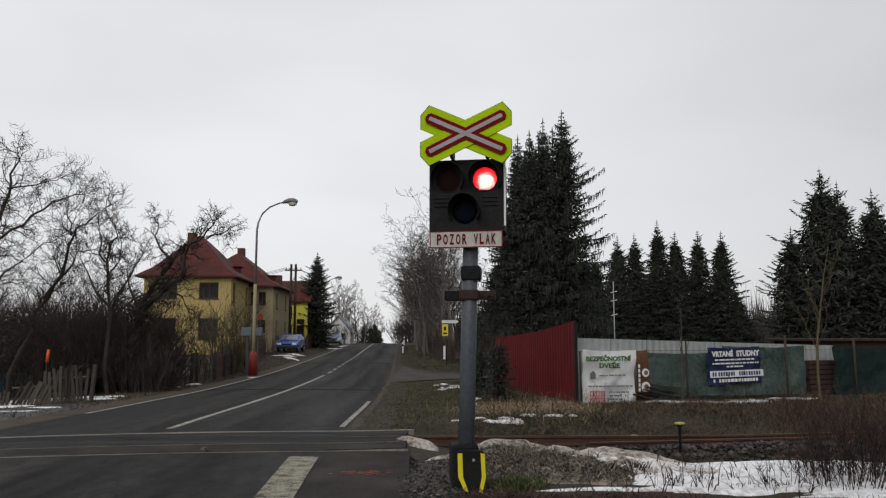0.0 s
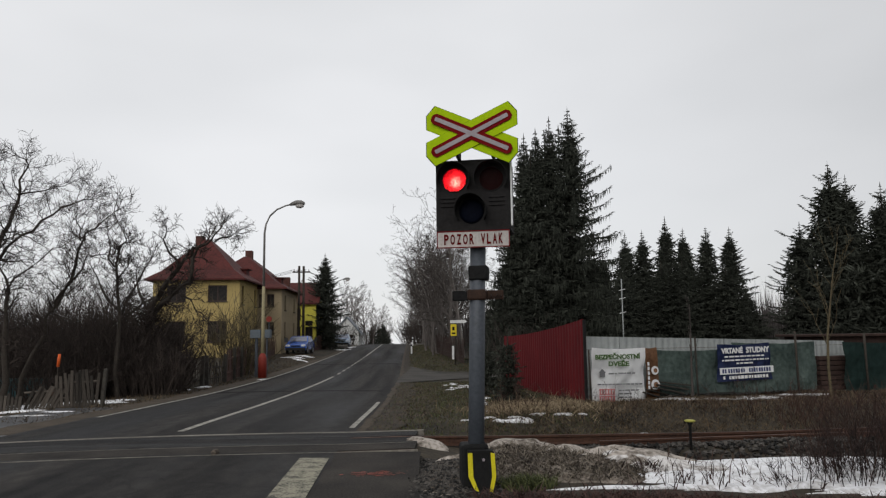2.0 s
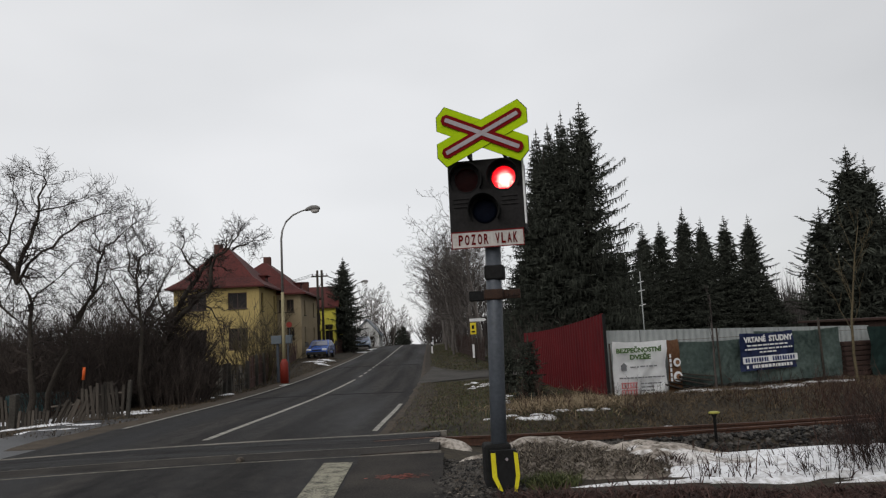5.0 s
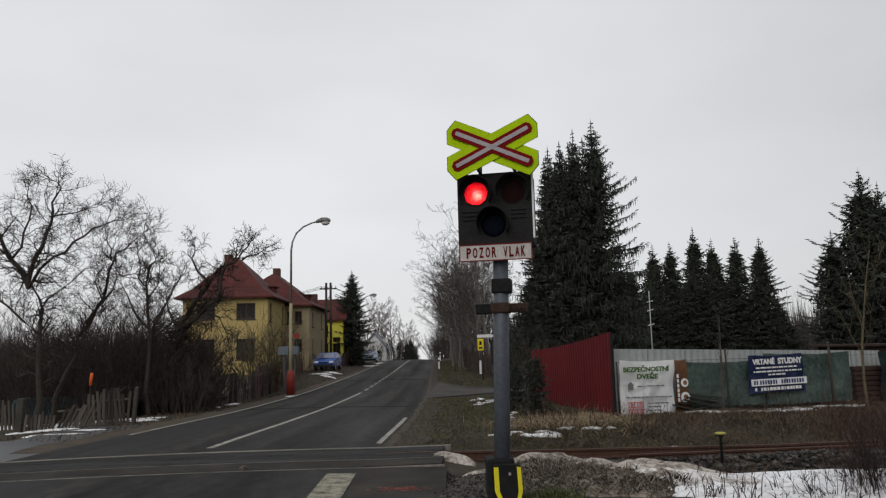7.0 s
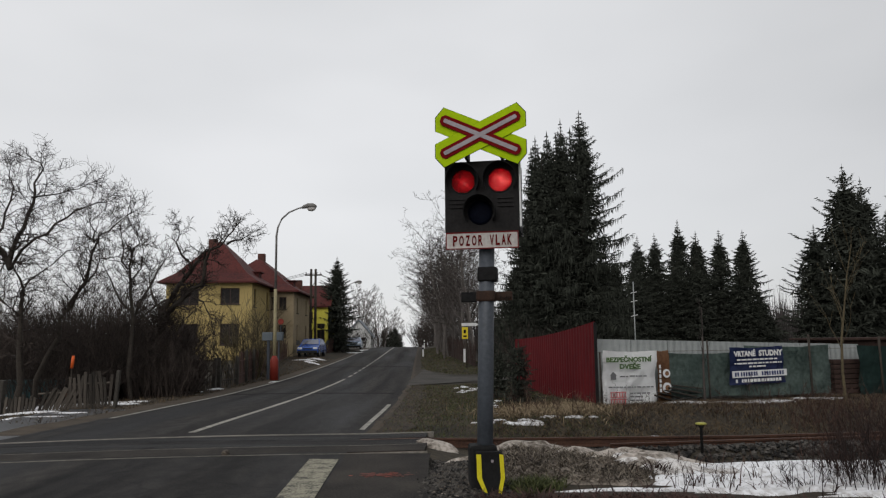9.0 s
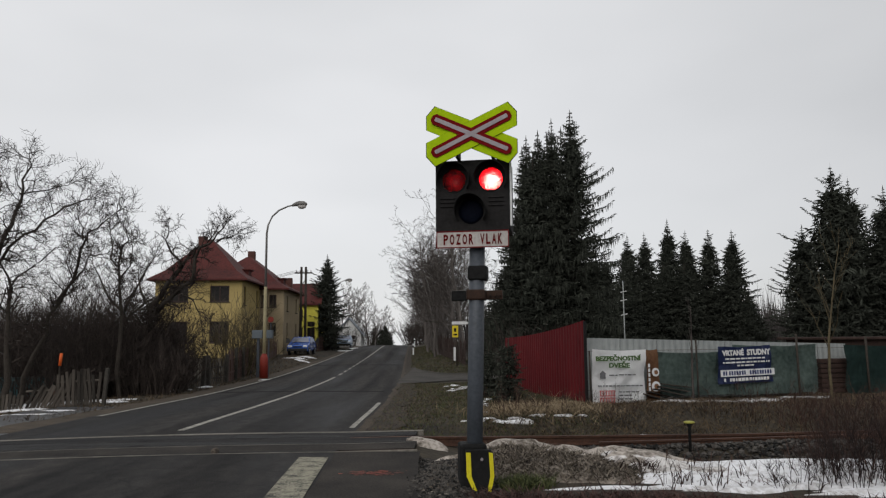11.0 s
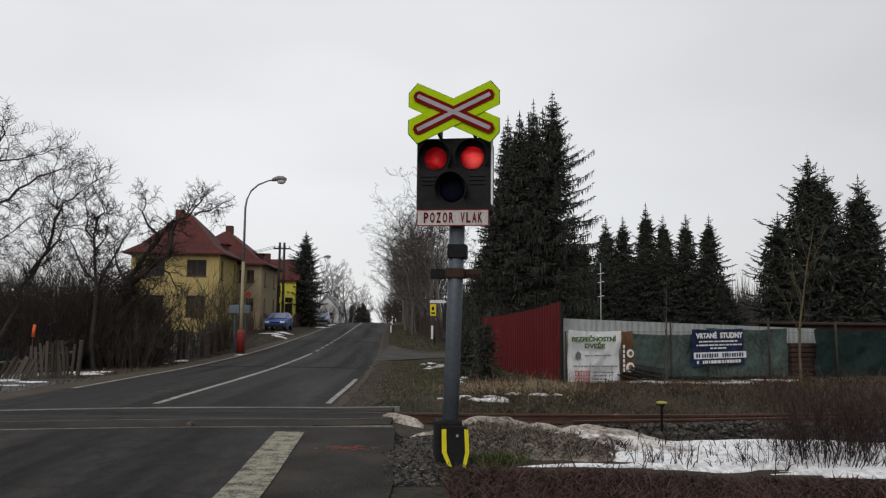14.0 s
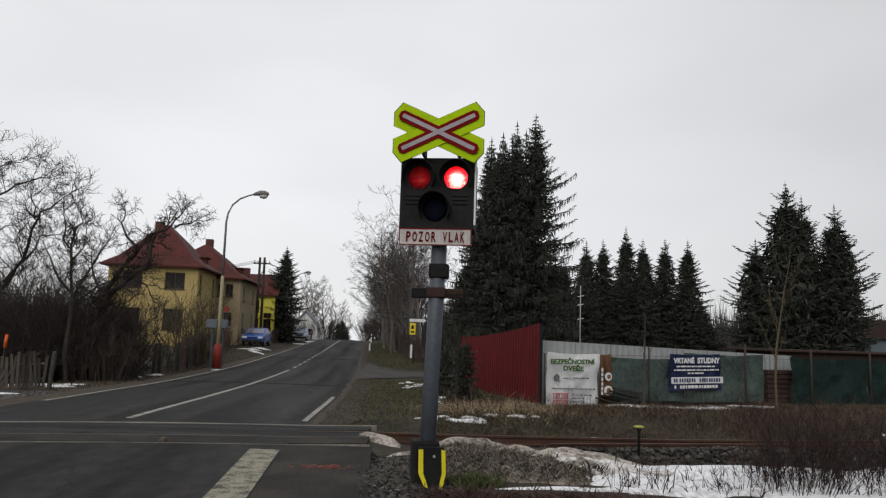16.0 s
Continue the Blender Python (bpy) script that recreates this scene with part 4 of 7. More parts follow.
def make_signal():
    s = empty("crossing_signal", pose(0.285, 8.05, 0, 0, 0, -9) @ pose(-0.26, 0, 0), "level crossing signal with flashing red lamps on a grey post", "crossing signal")
    part("post", tubed([(0.215, 0, 0.10), (0.248, 0, 1.4), (0.285, 0, 2.85)], [0.086, 0.086, 0.086], 20), M_GALV, s, "grey painted steel post", True)
    # foot with two yellow stripes
    part("foot", boxed(0.085, 0.395, -0.14, 0.14, -0.06, 0.47, bevel=0.03), M_BLACK, s, "black plastic foot cover")
    out = [(0.12, 0.42), (0.40, 0.42), (0.43, 0.36), (0.43, 0.16), (0.385, -0.02), (0.215, -0.02), (0.14, 0.16), (0.12, 0.36)]
    part("foot_cover", prism(bmesh.new(), [(x + 0.02, z) for x, z in out], -0.24, -0.15), M_BLACK, s)
    part("stripe", prism(bmesh.new(), [(0.136, 0.40), (0.188, 0.40), (0.196, 0.16), (0.268, -0.01), (0.228, -0.01), (0.142, 0.16)], -0.25, -0.238), M_YELLOW, s, "yellow warning stripe")
    part("stripe", prism(bmesh.new(), [(0.395, 0.40), (0.44, 0.39), (0.454, 0.16), (0.412, -0.01), (0.372, -0.01), (0.408, 0.16)], -0.25, -0.238), M_YELLOW, s, "yellow warning stripe")
    part("bolt", tubed([(0.315, -0.25, 0.33), (0.315, -0.235, 0.33)], [0.016, 0.016], 8), M_REFLECT, s)
    for ob in s.children:
        if ob.name.split(".")[0] != "post":
            ob.matrix_basis = pose(0.195, 0, 0, 0, 0, 15) @ Matrix.Diagonal((0.92, 1, 1, 1)) @ pose(-0.24, 0, 0)
    # clamps on the post
    part("clamp", boxed(0.18, 0.39, -0.10, 0.10, 2.20, 2.36, bevel=0.02), M_BLACK, s, "dark steel clamp")
    part("clamp", boxed(0.162, 0.372, -0.105, 0.105, 1.985, 2.10, bevel=0.02), M_RUSTCLAMP, s, "rusted steel clamp")
    part("bracket", boxed(-0.005, 0.165, -0.06, 0.02, 1.98, 2.09, bevel=0.01), M_BLACK, s)
    part("bracket", boxed(0.37, 0.55, -0.04, 0.02, 1.99, 2.09, bevel=0.01), M_RUSTCLAMP, s)
    for x in (0.41, 0.47, 0.52):
        part("bolt", tubed([(x, -0.075, 2.035), (x, -0.035, 2.035)], [0.014, 0.014], 6), M_RUSTCLAMP, s)
    # lamp housing: a front board with round holes, sides and a back
    housing = bmesh.new()
    holes = [(LENS_X[0], LENS_Z), (LENS_X[1], LENS_Z)]
    n = 32
    z0, z1 = 2.735, 3.505
    midx, midz = (LENS_X[0] + LENS_X[1]) / 2, 3.095
    def cell(cx, cz, xa, xb, za, zb):
        ring = [housing.verts.new((cx + LENS_R * math.cos(i * math.tau / n), FRONT_Y, cz + LENS_R * math.sin(i * math.tau / n))) for i in range(n)]
        deep = [housing.verts.new((v.co.x, FRONT_Y + 0.03, v.co.z)) for v in ring]
        outer = []
        for i in range(n):
            c, q = math.cos(i * math.tau / n), math.sin(i * math.tau / n)
            kx = ((xb - cx) / c if c > 1e-6 else (xa - cx) / c if c < -1e-6 else 9)
            kz = ((zb - cz) / q if q > 1e-6 else (za - cz) / q if q < -1e-6 else 9)
            k = min(kx, kz)
            outer.append(housing.verts.new((cx + c * k, FRONT_Y, cz + q * k)))
        for i in range(n):
            j = (i + 1) % n
            housing.faces.new((ring[i], outer[i], outer[j], ring[j]))
            housing.faces.new((ring[i], ring[j], deep[j], deep[i]))
        for xx, zz in ((xa, za), (xb, za), (xb, zb), (xa, zb)):
            near = sorted(outer, key=lambda v: (v.co.x - xx) ** 2 + (v.co.z - zz) ** 2)[:2]
            if (near[0].co - Vector((xx, FRONT_Y, zz))).length > 1e-4:
                housing.faces.new((near[0], housing.verts.new((xx, FRONT_Y, zz)), near[1]))
    cell(*holes[0], BX0, midx, midz, z1)
    cell(*holes[1], midx, BX1, midz, z1)
    box(housing, BX0, BX1, FRONT_Y, FRONT_Y + 0.012, z0, midz - 0.0005)
    for a in ((BX0 - 0.012, BX0, FRONT_Y, 0.30, z0, z1), (BX1, BX1 + 0.012, FRONT_Y, 0.30, z0, z1), (BX0, BX1, FRONT_Y, 0.30, z1, z1 + 0.012), (BX0, BX1, FRONT_Y + 0.012, 0.30, z0 - 0.012, z0), (BX0, BX1, 0.288, 0.30, z0, z1), (midx - 0.004, midx + 0.004, FRONT_Y + 0.02, 0.288, midz, z1)):
        part("side_panel", boxed(*a), M_BOARD, s)
    bmesh.ops.remove_doubles(housing, verts=housing.verts, dist=0.0004)
    bmesh.ops.recalc_face_normals(housing, faces=housing.faces)
    part("housing", housing, M_BOARD, s, "black sheet metal lamp housing")
    part("board_edge", boxed(BX1 + 0.014, BX1 + 0.032, FRONT_Y - 0.004, FRONT_Y + 0.05, 2.78, 3.52), M_SIGNWHITE, s, "pale worn board edge")
    for x0 in (BX0 + 0.04, BX1 - 0.22):
        for k in range(3):
            z = 3.0 + 0.045 * k
            part("louvre", boxed(x0, x0 + 0.17, FRONT_Y - 0.014, FRONT_Y + 0.004, z, z + 0.014, bevel=0.004), M_BOARD, s)
    for x in LENS_X:
        part("visor", ring_hood(bmesh.new(), x, LENS_Z, LENS_R + 0.045, FRONT_Y - 0.145, FRONT_Y, radians(250)), M_BLACK, s, "black lamp visor", True)
        part("bezel", ring_hood(bmesh.new(), x, LENS_Z, LENS_R + 0.004, FRONT_Y - 0.02, FRONT_Y, radians(359.9)), M_BLACK, s, "", True)
        lens = part("lens", disc(x, LENS_Z, LENS_R - 0.002, FRONT_Y + 0.002, FRONT_Y + 0.010, 0.012), M_REDGLASS, s, "round red glass lens", True)
        lens.visible_shadow = False
    part("visor", ring_hood(bmesh.new(), 0.232, 2.945, 0.165, FRONT_Y - 0.20, FRONT_Y, radians(250)), M_BLACK, s, "black lamp visor", True)
    part("lens", disc(0.232, 2.945, 0.135, FRONT_Y - 0.006, FRONT_Y, 0.02), M_DARKLENS, s, "unlit dark lens", True)
    # text plate
    plate = part("text_plate", boxed(BX0 - 0.005, BX1 - 0.005, FRONT_Y - 0.012, FRONT_Y, 2.548, 2.732, bevel=0.003), M_PLATE, s, "white plate with red border")
    for a in ((BX0 - 0.005, BX1 - 0.005, 2.548, 2.558), (BX0 - 0.005, BX1 - 0.005, 2.722, 2.732), (BX0 - 0.005, BX0 + 0.004, 2.559, 2.721), (BX1 - 0.014, BX1 - 0.005, 2.559, 2.721)):
        part("border", boxed(a[0], a[1], FRONT_Y - 0.018, FRONT_Y - 0.013, a[2], a[3]), M_RED, plate)
    narrow_letters("letters", "POZOR", 0.347, 0.115, M_LETTER, plate, pose(0.093, FRONT_Y - 0.017, 2.64), "red capital letters")
    narrow_letters("letters", "VLAK", 0.255, 0.115, M_LETTER, plate, pose(0.45, FRONT_Y - 0.017, 2.64), "red capital letters")
    # the cross and its two stays
    for x in (0.09, 0.47):
        part("stay", boxed(x, x + 0.03, FRONT_Y - 0.148, FRONT_Y + 0.05, 3.518, 3.80), M_BLACK, s)
    for mirror, y in ((1, FRONT_Y - 0.16), (-1, FRONT_Y - 0.172)):
        bar = part("cross_bar", cross_plate(mirror, 0.0, y, y + 0.010), M_LIME, s, "lime yellow reflective bar")
        part("rim", cross_plate(mirror, 0.013, y + 0.003, y + 0.009), M_BLACK, bar)
    for turn, y in ((25.4, FRONT_Y - 0.182), (-25.4, FRONT_Y - 0.1825)):
        part("red_band", crossbuck_bar(0.953, 0.120, 0.034, y, y + 0.008, turn), M_RED, s, "dull red band")
        part("grey_band", crossbuck_bar(0.872, 0.045, 0.008, y - 0.006 + 0.001 * (turn > 0), y, turn), M_REFLECT, s, "grey reflective band")
    # behind each lens an added fixed grille and a striped glowing plate that slides by half a pitch to imitate flashing
    plates = []
    for x in LENS_X:
        bm = bmesh.new()
        for k in range(-12, 13):
            z = k * PITCH
            box(bm, -0.133, 0.133, 0, 0.0015, z - PITCH * 0.31, z + PITCH * 0.31)
        for a in (-0.134, 0.132):
            box(bm, a, a + 0.002, 0, 0.0015, -0.145, 0.145)
        grille = part("flash_grille", bm, M_UNLIT, s, "added fine black grille that blocks the lamp's glow")
        grille.matrix_basis = pose(x, FRONT_Y + 0.032, LENS_Z)
        verts, faces, slots = [], [], []
        edges = []
        for k in range(-13, 13):
            z = k * PITCH
            edges += [(z - PITCH * 0.25, z + PITCH * 0.25, 0), (z + PITCH * 0.25, z + PITCH * 0.50, 2), (z + PITCH * 0.50, z + PITCH * 0.75, 1)]
        for a, b, slot in edges:
            n = len(verts)
            verts += [(-0.134, 0, a), (0.134, 0, a), (0.134, 0, b), (-0.134, 0, b)]
            faces.append((n, n + 1, n + 2, n + 3))
            slots.append(slot)
        n = len(verts)
        verts += [(-0.134, 0.006, -0.16), (0.134, 0.006, -0.16), (0.134, 0.006, 0.16), (-0.134, 0.006, 0.16)]
        faces.append((n + 3, n + 2, n + 1, n))
        slots.append(0)
        me = raw_mesh("lamp_plate", verts, faces, M_UNLIT)
        me.materials.append(M_LITRED if x == LENS_X[0] else M_LIT)
        me.materials.append(M_HALF)
        for f, slot in zip(me.polygons, slots):
            f.material_index = slot
        p = part("lamp_plate", me, M_UNLIT, s, "added striped red glowing plate that slides to flash")
        p.matrix_basis = pose(x, FRONT_Y + 0.0345, LENS_Z)
        plates.append(p)
    return s, plates


# ---- trees ----
def grow(seed, height, radius, levels, spread=0.55, kids=(5, 4, 4, 3), up=0.25, crook=0.25, lean=(0, 0), first=0.3, ratio=0.62, thin=0.62, minr=0.006):
    """A bare tree: lists of vertices and faces for its limbs and for its twigs."""
    rng = random.Random(seed)
    limbs, twigs = ([], []), ([], [])

    def bar(p, d, length, r0, level):
        steps = 5 if level < 2 else 3 if level < levels else 2
        sides = (7, 5, 4, 3, 3, 3)[level]
        v, f = limbs if level < 2 else twigs
        pts = [(p.copy(), r0)]
        q, dd = p.copy(), d.copy()
        for i in range(steps):
            dd = (dd + Vector((rng.gauss(0, crook), rng.gauss(0, crook), rng.gauss(0, crook * 0.7) + up * 0.35)) * (0.6 if level == 0 else 1)).normalized()
            q = q + dd * (length / steps)
            pts.append((q.copy(), max(minr * 0.6, r0 * (1 - (1 - thin * 0.5) * (i + 1) / steps))))
        prev = None
        for i, (c, r) in enumerate(pts):
            axis = (pts[min(i + 1, steps)][0] - pts[max(0, i - 1)][0]).normalized()
            a = axis.orthogonal().normalized()
            b = axis.cross(a)
            n = len(v)
            v.extend([tuple(c + (a * math.cos(k * math.tau / sides) + b * math.sin(k * math.tau / sides)) * r) for k in range(sides)])
            if prev is not None:
                f.extend([(prev + k, prev + (k + 1) % sides, n + (k + 1) % sides, n + k) for k in range(sides)])
            prev = n
        if level >= levels:
            return
        count = kids[min(level, len(kids) - 1)]
        for k in range(count):
            s = first + (1 - first) * (k + rng.random()) / count if level == 0 else 0.2 + 0.8 * (k + rng.random()) / count
            i = min(steps - 1, int(s * steps))
            c = pts[i][0].lerp(pts[i + 1][0], s * steps - i)
            axis = (pts[i + 1][0] - pts[i][0]).normalized()
            side = Vector((rng.gauss(0, 1), rng.gauss(0, 1), rng.gauss(0, 0.6)))
            side = (side - axis * side.dot(axis)).normalized()
            nd = (axis * (1 - spread) + side * spread + Vector((0, 0, up * 0.3))).normalized()
            bar(c, nd, length * ratio * rng.uniform(0.7, 1.15) * (1.15 - 0.45 * s), max(minr, pts[i][1] * thin), level + 1)

    bar(Vector((0, 0, -0.15)), Vector((lean[0], lean[1], 1)).normalized(), height * 0.62, radius, 0)
    return limbs, twigs


def bare_tree(name, m, label, bark, twig, group="", category="tree", **kw):
    limbs, twigs = grow(**kw)
    t = empty(name, m, label, category, group)
    part("trunk", raw_mesh("trunk", *limbs, bark, True), bark, t, "bare branching trunk")
    part("crown", raw_mesh("crown", *twigs, twig), twig, t, "crown of fine bare twigs")
    return t


def guided(seed, limbs, radius, reach, levels=3, gap=0.30, spread=0.75, up=0.12, crook=0.22, ratio=0.55, minr=0.0085, kids=(5, 4), bare=0.25):
    """A bare tree on main limbs: each limb is (x, z) stations in the plane of its spread, thinned outwards, set with side shoots."""
    rng = random.Random(seed)
    trunk, twigs = ([], []), ([], [])

    def pipe(store, pts, radii, sides):
        v, f = store
        prev = None
        for i, (c, r) in enumerate(zip(pts, radii)):
            axis = (pts[min(i + 1, len(pts) - 1)] - pts[max(0, i - 1)]).normalized()
            a = axis.orthogonal().normalized()
            b = axis.cross(a)
            n = len(v)
            v.extend([tuple(c + (a * math.cos(k * math.tau / sides) + b * math.sin(k * math.tau / sides)) * r) for k in range(sides)])
            if prev is not None:
                f.extend([(prev + k, prev + (k + 1) % sides, n + (k + 1) % sides, n + k) for k in range(sides)])
            prev = n

    def shoot(p, d, length, r, level):
        steps = 4 if level == 1 else 3
        pts, radii = [p.copy()], [r]
        q, dd = p.copy(), d.copy()
        for i in range(steps):
            dd = (dd + Vector((rng.gauss(0, crook), rng.gauss(0, crook), rng.gauss(0, crook) + up))).normalized()
            q = q + dd * (length / steps)
            pts.append(q.copy())
            radii.append(max(minr * 0.6, r * (1 - 0.6 * (i + 1) / steps)))
        pipe(twigs, pts, radii, 4 if level == 1 else 3)
        if level >= levels:
            return
        count = kids[min(level - 1, len(kids) - 1)]
        for k in range(count):
            s = 0.15 + 0.85 * (k + rng.random()) / count
            i = min(steps - 1, int(s * steps))
            c = pts[i].lerp(pts[i + 1], s * steps - i)
            axis = (pts[i + 1] - pts[i]).normalized()
            side = Vector((rng.gauss(0, 1), rng.gauss(0, 1), rng.gauss(0, 1)))
            side = (side - axis * side.dot(axis)).normalized()
            shoot(c, (axis * (1 - spread * 0.5) + side * spread).normalized(), length * ratio * rng.uniform(0.6, 1.2), max(minr, radii[i] * 0.6), level + 1)

    for stations, thick, depth in limbs:
        pts = []
        for i, (x, z) in enumerate(stations):
            y = depth * i / max(1, len(stations) - 1)
            if i:
                half = (pts[-1] + Vector((x, y, z))) / 2 + Vector((rng.gauss(0, 0.05), rng.gauss(0, 0.10), rng.gauss(0, 0.05)))
                pts.append(half)
            pts.append(Vector((x, y, z)))
        n = len(pts)
        radii = [radius * thick * (1 - 0.85 * i / (n - 1)) + minr for i in range(n)]
        pipe(trunk, pts, radii, 8)
        total = sum((b - a).length for a, b in zip(pts, pts[1:]))
        gone = 0.0
        for i in range(n - 1):
            step = (pts[i + 1] - pts[i]).length
            axis = (pts[i + 1] - pts[i]).normalized()
            m = max(1, int(step / gap))
            for k in range(m):
                share = (gone + step * k / m) / total
                if stations[0][1] < 0.5 and share < bare:
                    continue
                c = pts[i].lerp(pts[i + 1], (k + rng.random()) / m)
                side = Vector((rng.gauss(0, 1), rng.gauss(0, 0.9), rng.gauss(0.15, 0.8)))
                side = (side - axis * side.dot(axis)).normalized()
                shoot(c, (axis * 0.45 + side * spread).normalized(), reach * rng.uniform(0.5, 1.15) * (1.15 - 0.35 * share), max(minr * 1.2, radii[i] * 0.42), 1)
            gone += step
        for k in range(3):
            shoot(pts[-1], (axis + Vector((rng.gauss(0, 0.4), rng.gauss(0, 0.4), rng.gauss(0.1, 0.4)))).normalized(), reach * 0.9, radii[-1] * 0.8, 1)
    return trunk, twigs


def guided_tree(name, m, label, bark, twig, category="tree", **kw):
    trunk, twigs = guided(**kw)
    t = empty(name, m, label, category)
    part("trunk", raw_mesh("trunk", *trunk, bark, True), bark, t, "crooked forking trunk and limbs")
    part("crown", raw_mesh("crown", *twigs, twig), twig, t, "crown of fine bare twigs")
    return t


def spruce(name, m, label, height, radius, seed, whorl=0.34, per=9, tuft=0.4, base=0.06, droop=0.35, group="", leaders=0, fringe=0.0, cap=1.0, taper=0.95, lift=0.16, core=0.30):
    """A spruce: a trunk and uneven whorls of curved branches set with needle twigs, some of them hanging."""
    rng = random.Random(seed)
    t = empty(name, m, label, "spruce tree", group)
    part("trunk", tubed([(0, 0, -0.2), (0, 0, height * 0.5), (0, 0, height * 0.99)], [radius * 0.06, radius * 0.04, 0.015], 7), M_BARK, t, "dark straight trunk")
    verts, faces = [], []

    def spray(p, d, length, w):
        a = d.orthogonal().normalized()
        b = d.cross(a)
        ang = rng.random() * math.tau
        a = (a * math.cos(ang) + b * math.sin(ang)) * w
        n = len(verts)
        mid = p + d * (length * 0.4)
        verts.extend((tuple(p), tuple(mid + a), tuple(p + d * length), tuple(mid - a)))
        faces.append((n, n + 1, n + 2, n + 3))

    def profile(k):
        return radius * min(cap, (1 - k) ** taper) * (1 - 0.75 * max(0, (k - 0.70) / 0.30))

    z = height * base
    while z < height * 0.93:
        k = z / height
        reach = profile(k) + 0.06
        count = max(4, int(per * (0.45 + 0.55 * (1 - k))))
        for i in range(count):
            a = i * math.tau / count + rng.random() * 1.3
            out = Vector((math.cos(a), math.sin(a), 0))
            side = Vector((-out.y, out.x, 0))
            zb = z + rng.uniform(-0.9, 0.9) * whorl
            r = reach * (rng.uniform(0.95, 1.25) if rng.random() < 0.3 else rng.uniform(0.5, 0.95)) * (1 + 0.25 * noise.noise(Vector((out.x * 1.5, out.y * 1.5, zb * 0.7 + seed))))
            rise = 0.5 * (k - 0.3)
            size = tuft * (0.5 + 0.5 * (1 - k))
            steps = max(3, int(r / (size * 0.34)))
            for j in range(steps + 1):
                s = (j + 0.3) / (steps + 0.3)
                p = out * (r * s) + Vector((0, 0, zb + r * s * rise - droop * r * s * s * (1.1 - k) + lift * r * s ** 4))
                wide = size * (1.25 - 0.75 * s)
                for sg in (-1, 1):
                    d = (side * sg * rng.uniform(0.5, 1.0) + out * rng.uniform(0.35, 0.9) + Vector((0, 0, rng.uniform(-0.45, 0.15)))).normalized()
                    spray(p, d, wide * rng.uniform(0.7, 1.25), size * 0.10)
                spray(p, (out + Vector((0, 0, rng.uniform(-0.25, 0.3)))).normalized(), size * 0.9, size * 0.13)
                if s < 0.75:
                    spray(p + side * rng.uniform(-0.2, 0.2), Vector((rng.gauss(0, 0.5), rng.gauss(0, 0.5), -1)).normalized(), size * 1.1, size * 0.13)
                if fringe and s > 0.35:
                    for q in range(2):
                        at = p + out * rng.uniform(-0.1, 0.1) + side * rng.uniform(-0.16, 0.16)
                        spray(at, Vector((rng.gauss(0, 0.08), rng.gauss(0, 0.08), -1)).normalized(), fringe * rng.uniform(0.35, 1.2) * (1 - 0.75 * k), 0.021)
        z += whorl * (0.65 + 0.5 * (1 - k)) * rng.uniform(0.8, 1.2)
    # dense inner twigs close to the trunk
    for q in range(int(height * radius * 95)):
        zz = height * (base + (0.86 - base) * rng.random())
        a, r = rng.random() * math.tau, profile(zz / height) * core * 2 * rng.random() ** 0.7
        spray(Vector((math.cos(a) * r, math.sin(a) * r, zz)), Vector((rng.gauss(0, 1), rng.gauss(0, 1), rng.gauss(-0.4, 0.6))).normalized(), tuft * 1.2, tuft * 0.14)
    # thin spires
    spires = [(0.0, 0.0, height)] + [(math.cos(n * 2.3 + seed) * 0.5, math.sin(n * 2.3 + seed) * 0.3, height * (0.95 - 0.025 * n)) for n in range(leaders)]
    for bx, by, top in spires:
        zz = top - height * 0.17
        while zz < top - 0.12:
            arm = 0.08 + (top - zz) * 0.23
            for q in range(5):
                b = q * 1.257 + rng.random()
                d = Vector((math.cos(b), math.sin(b), 0.15)).normalized()
                spray(Vector((bx, by, zz)), d, arm * rng.uniform(0.7, 1.2), 0.035)
                spray(Vector((bx, by, zz)) + d * arm * 0.6, Vector((d.x * 0.4, d.y * 0.4, -0.7)).normalized(), arm * 0.5, 0.03)
            spray(Vector((bx, by, zz - 0.1)), Vector((0, 0, 1)), 0.45, 0.035)
            zz += 0.20
        spray(Vector((bx, by, top - 0.35)), Vector((0, 0, 1)), 0.4, 0.028)
    part("crown", raw_mesh("crown", verts, faces, M_NEEDLE), M_NEEDLE, t, "dark green drooping needle branches")
    return t


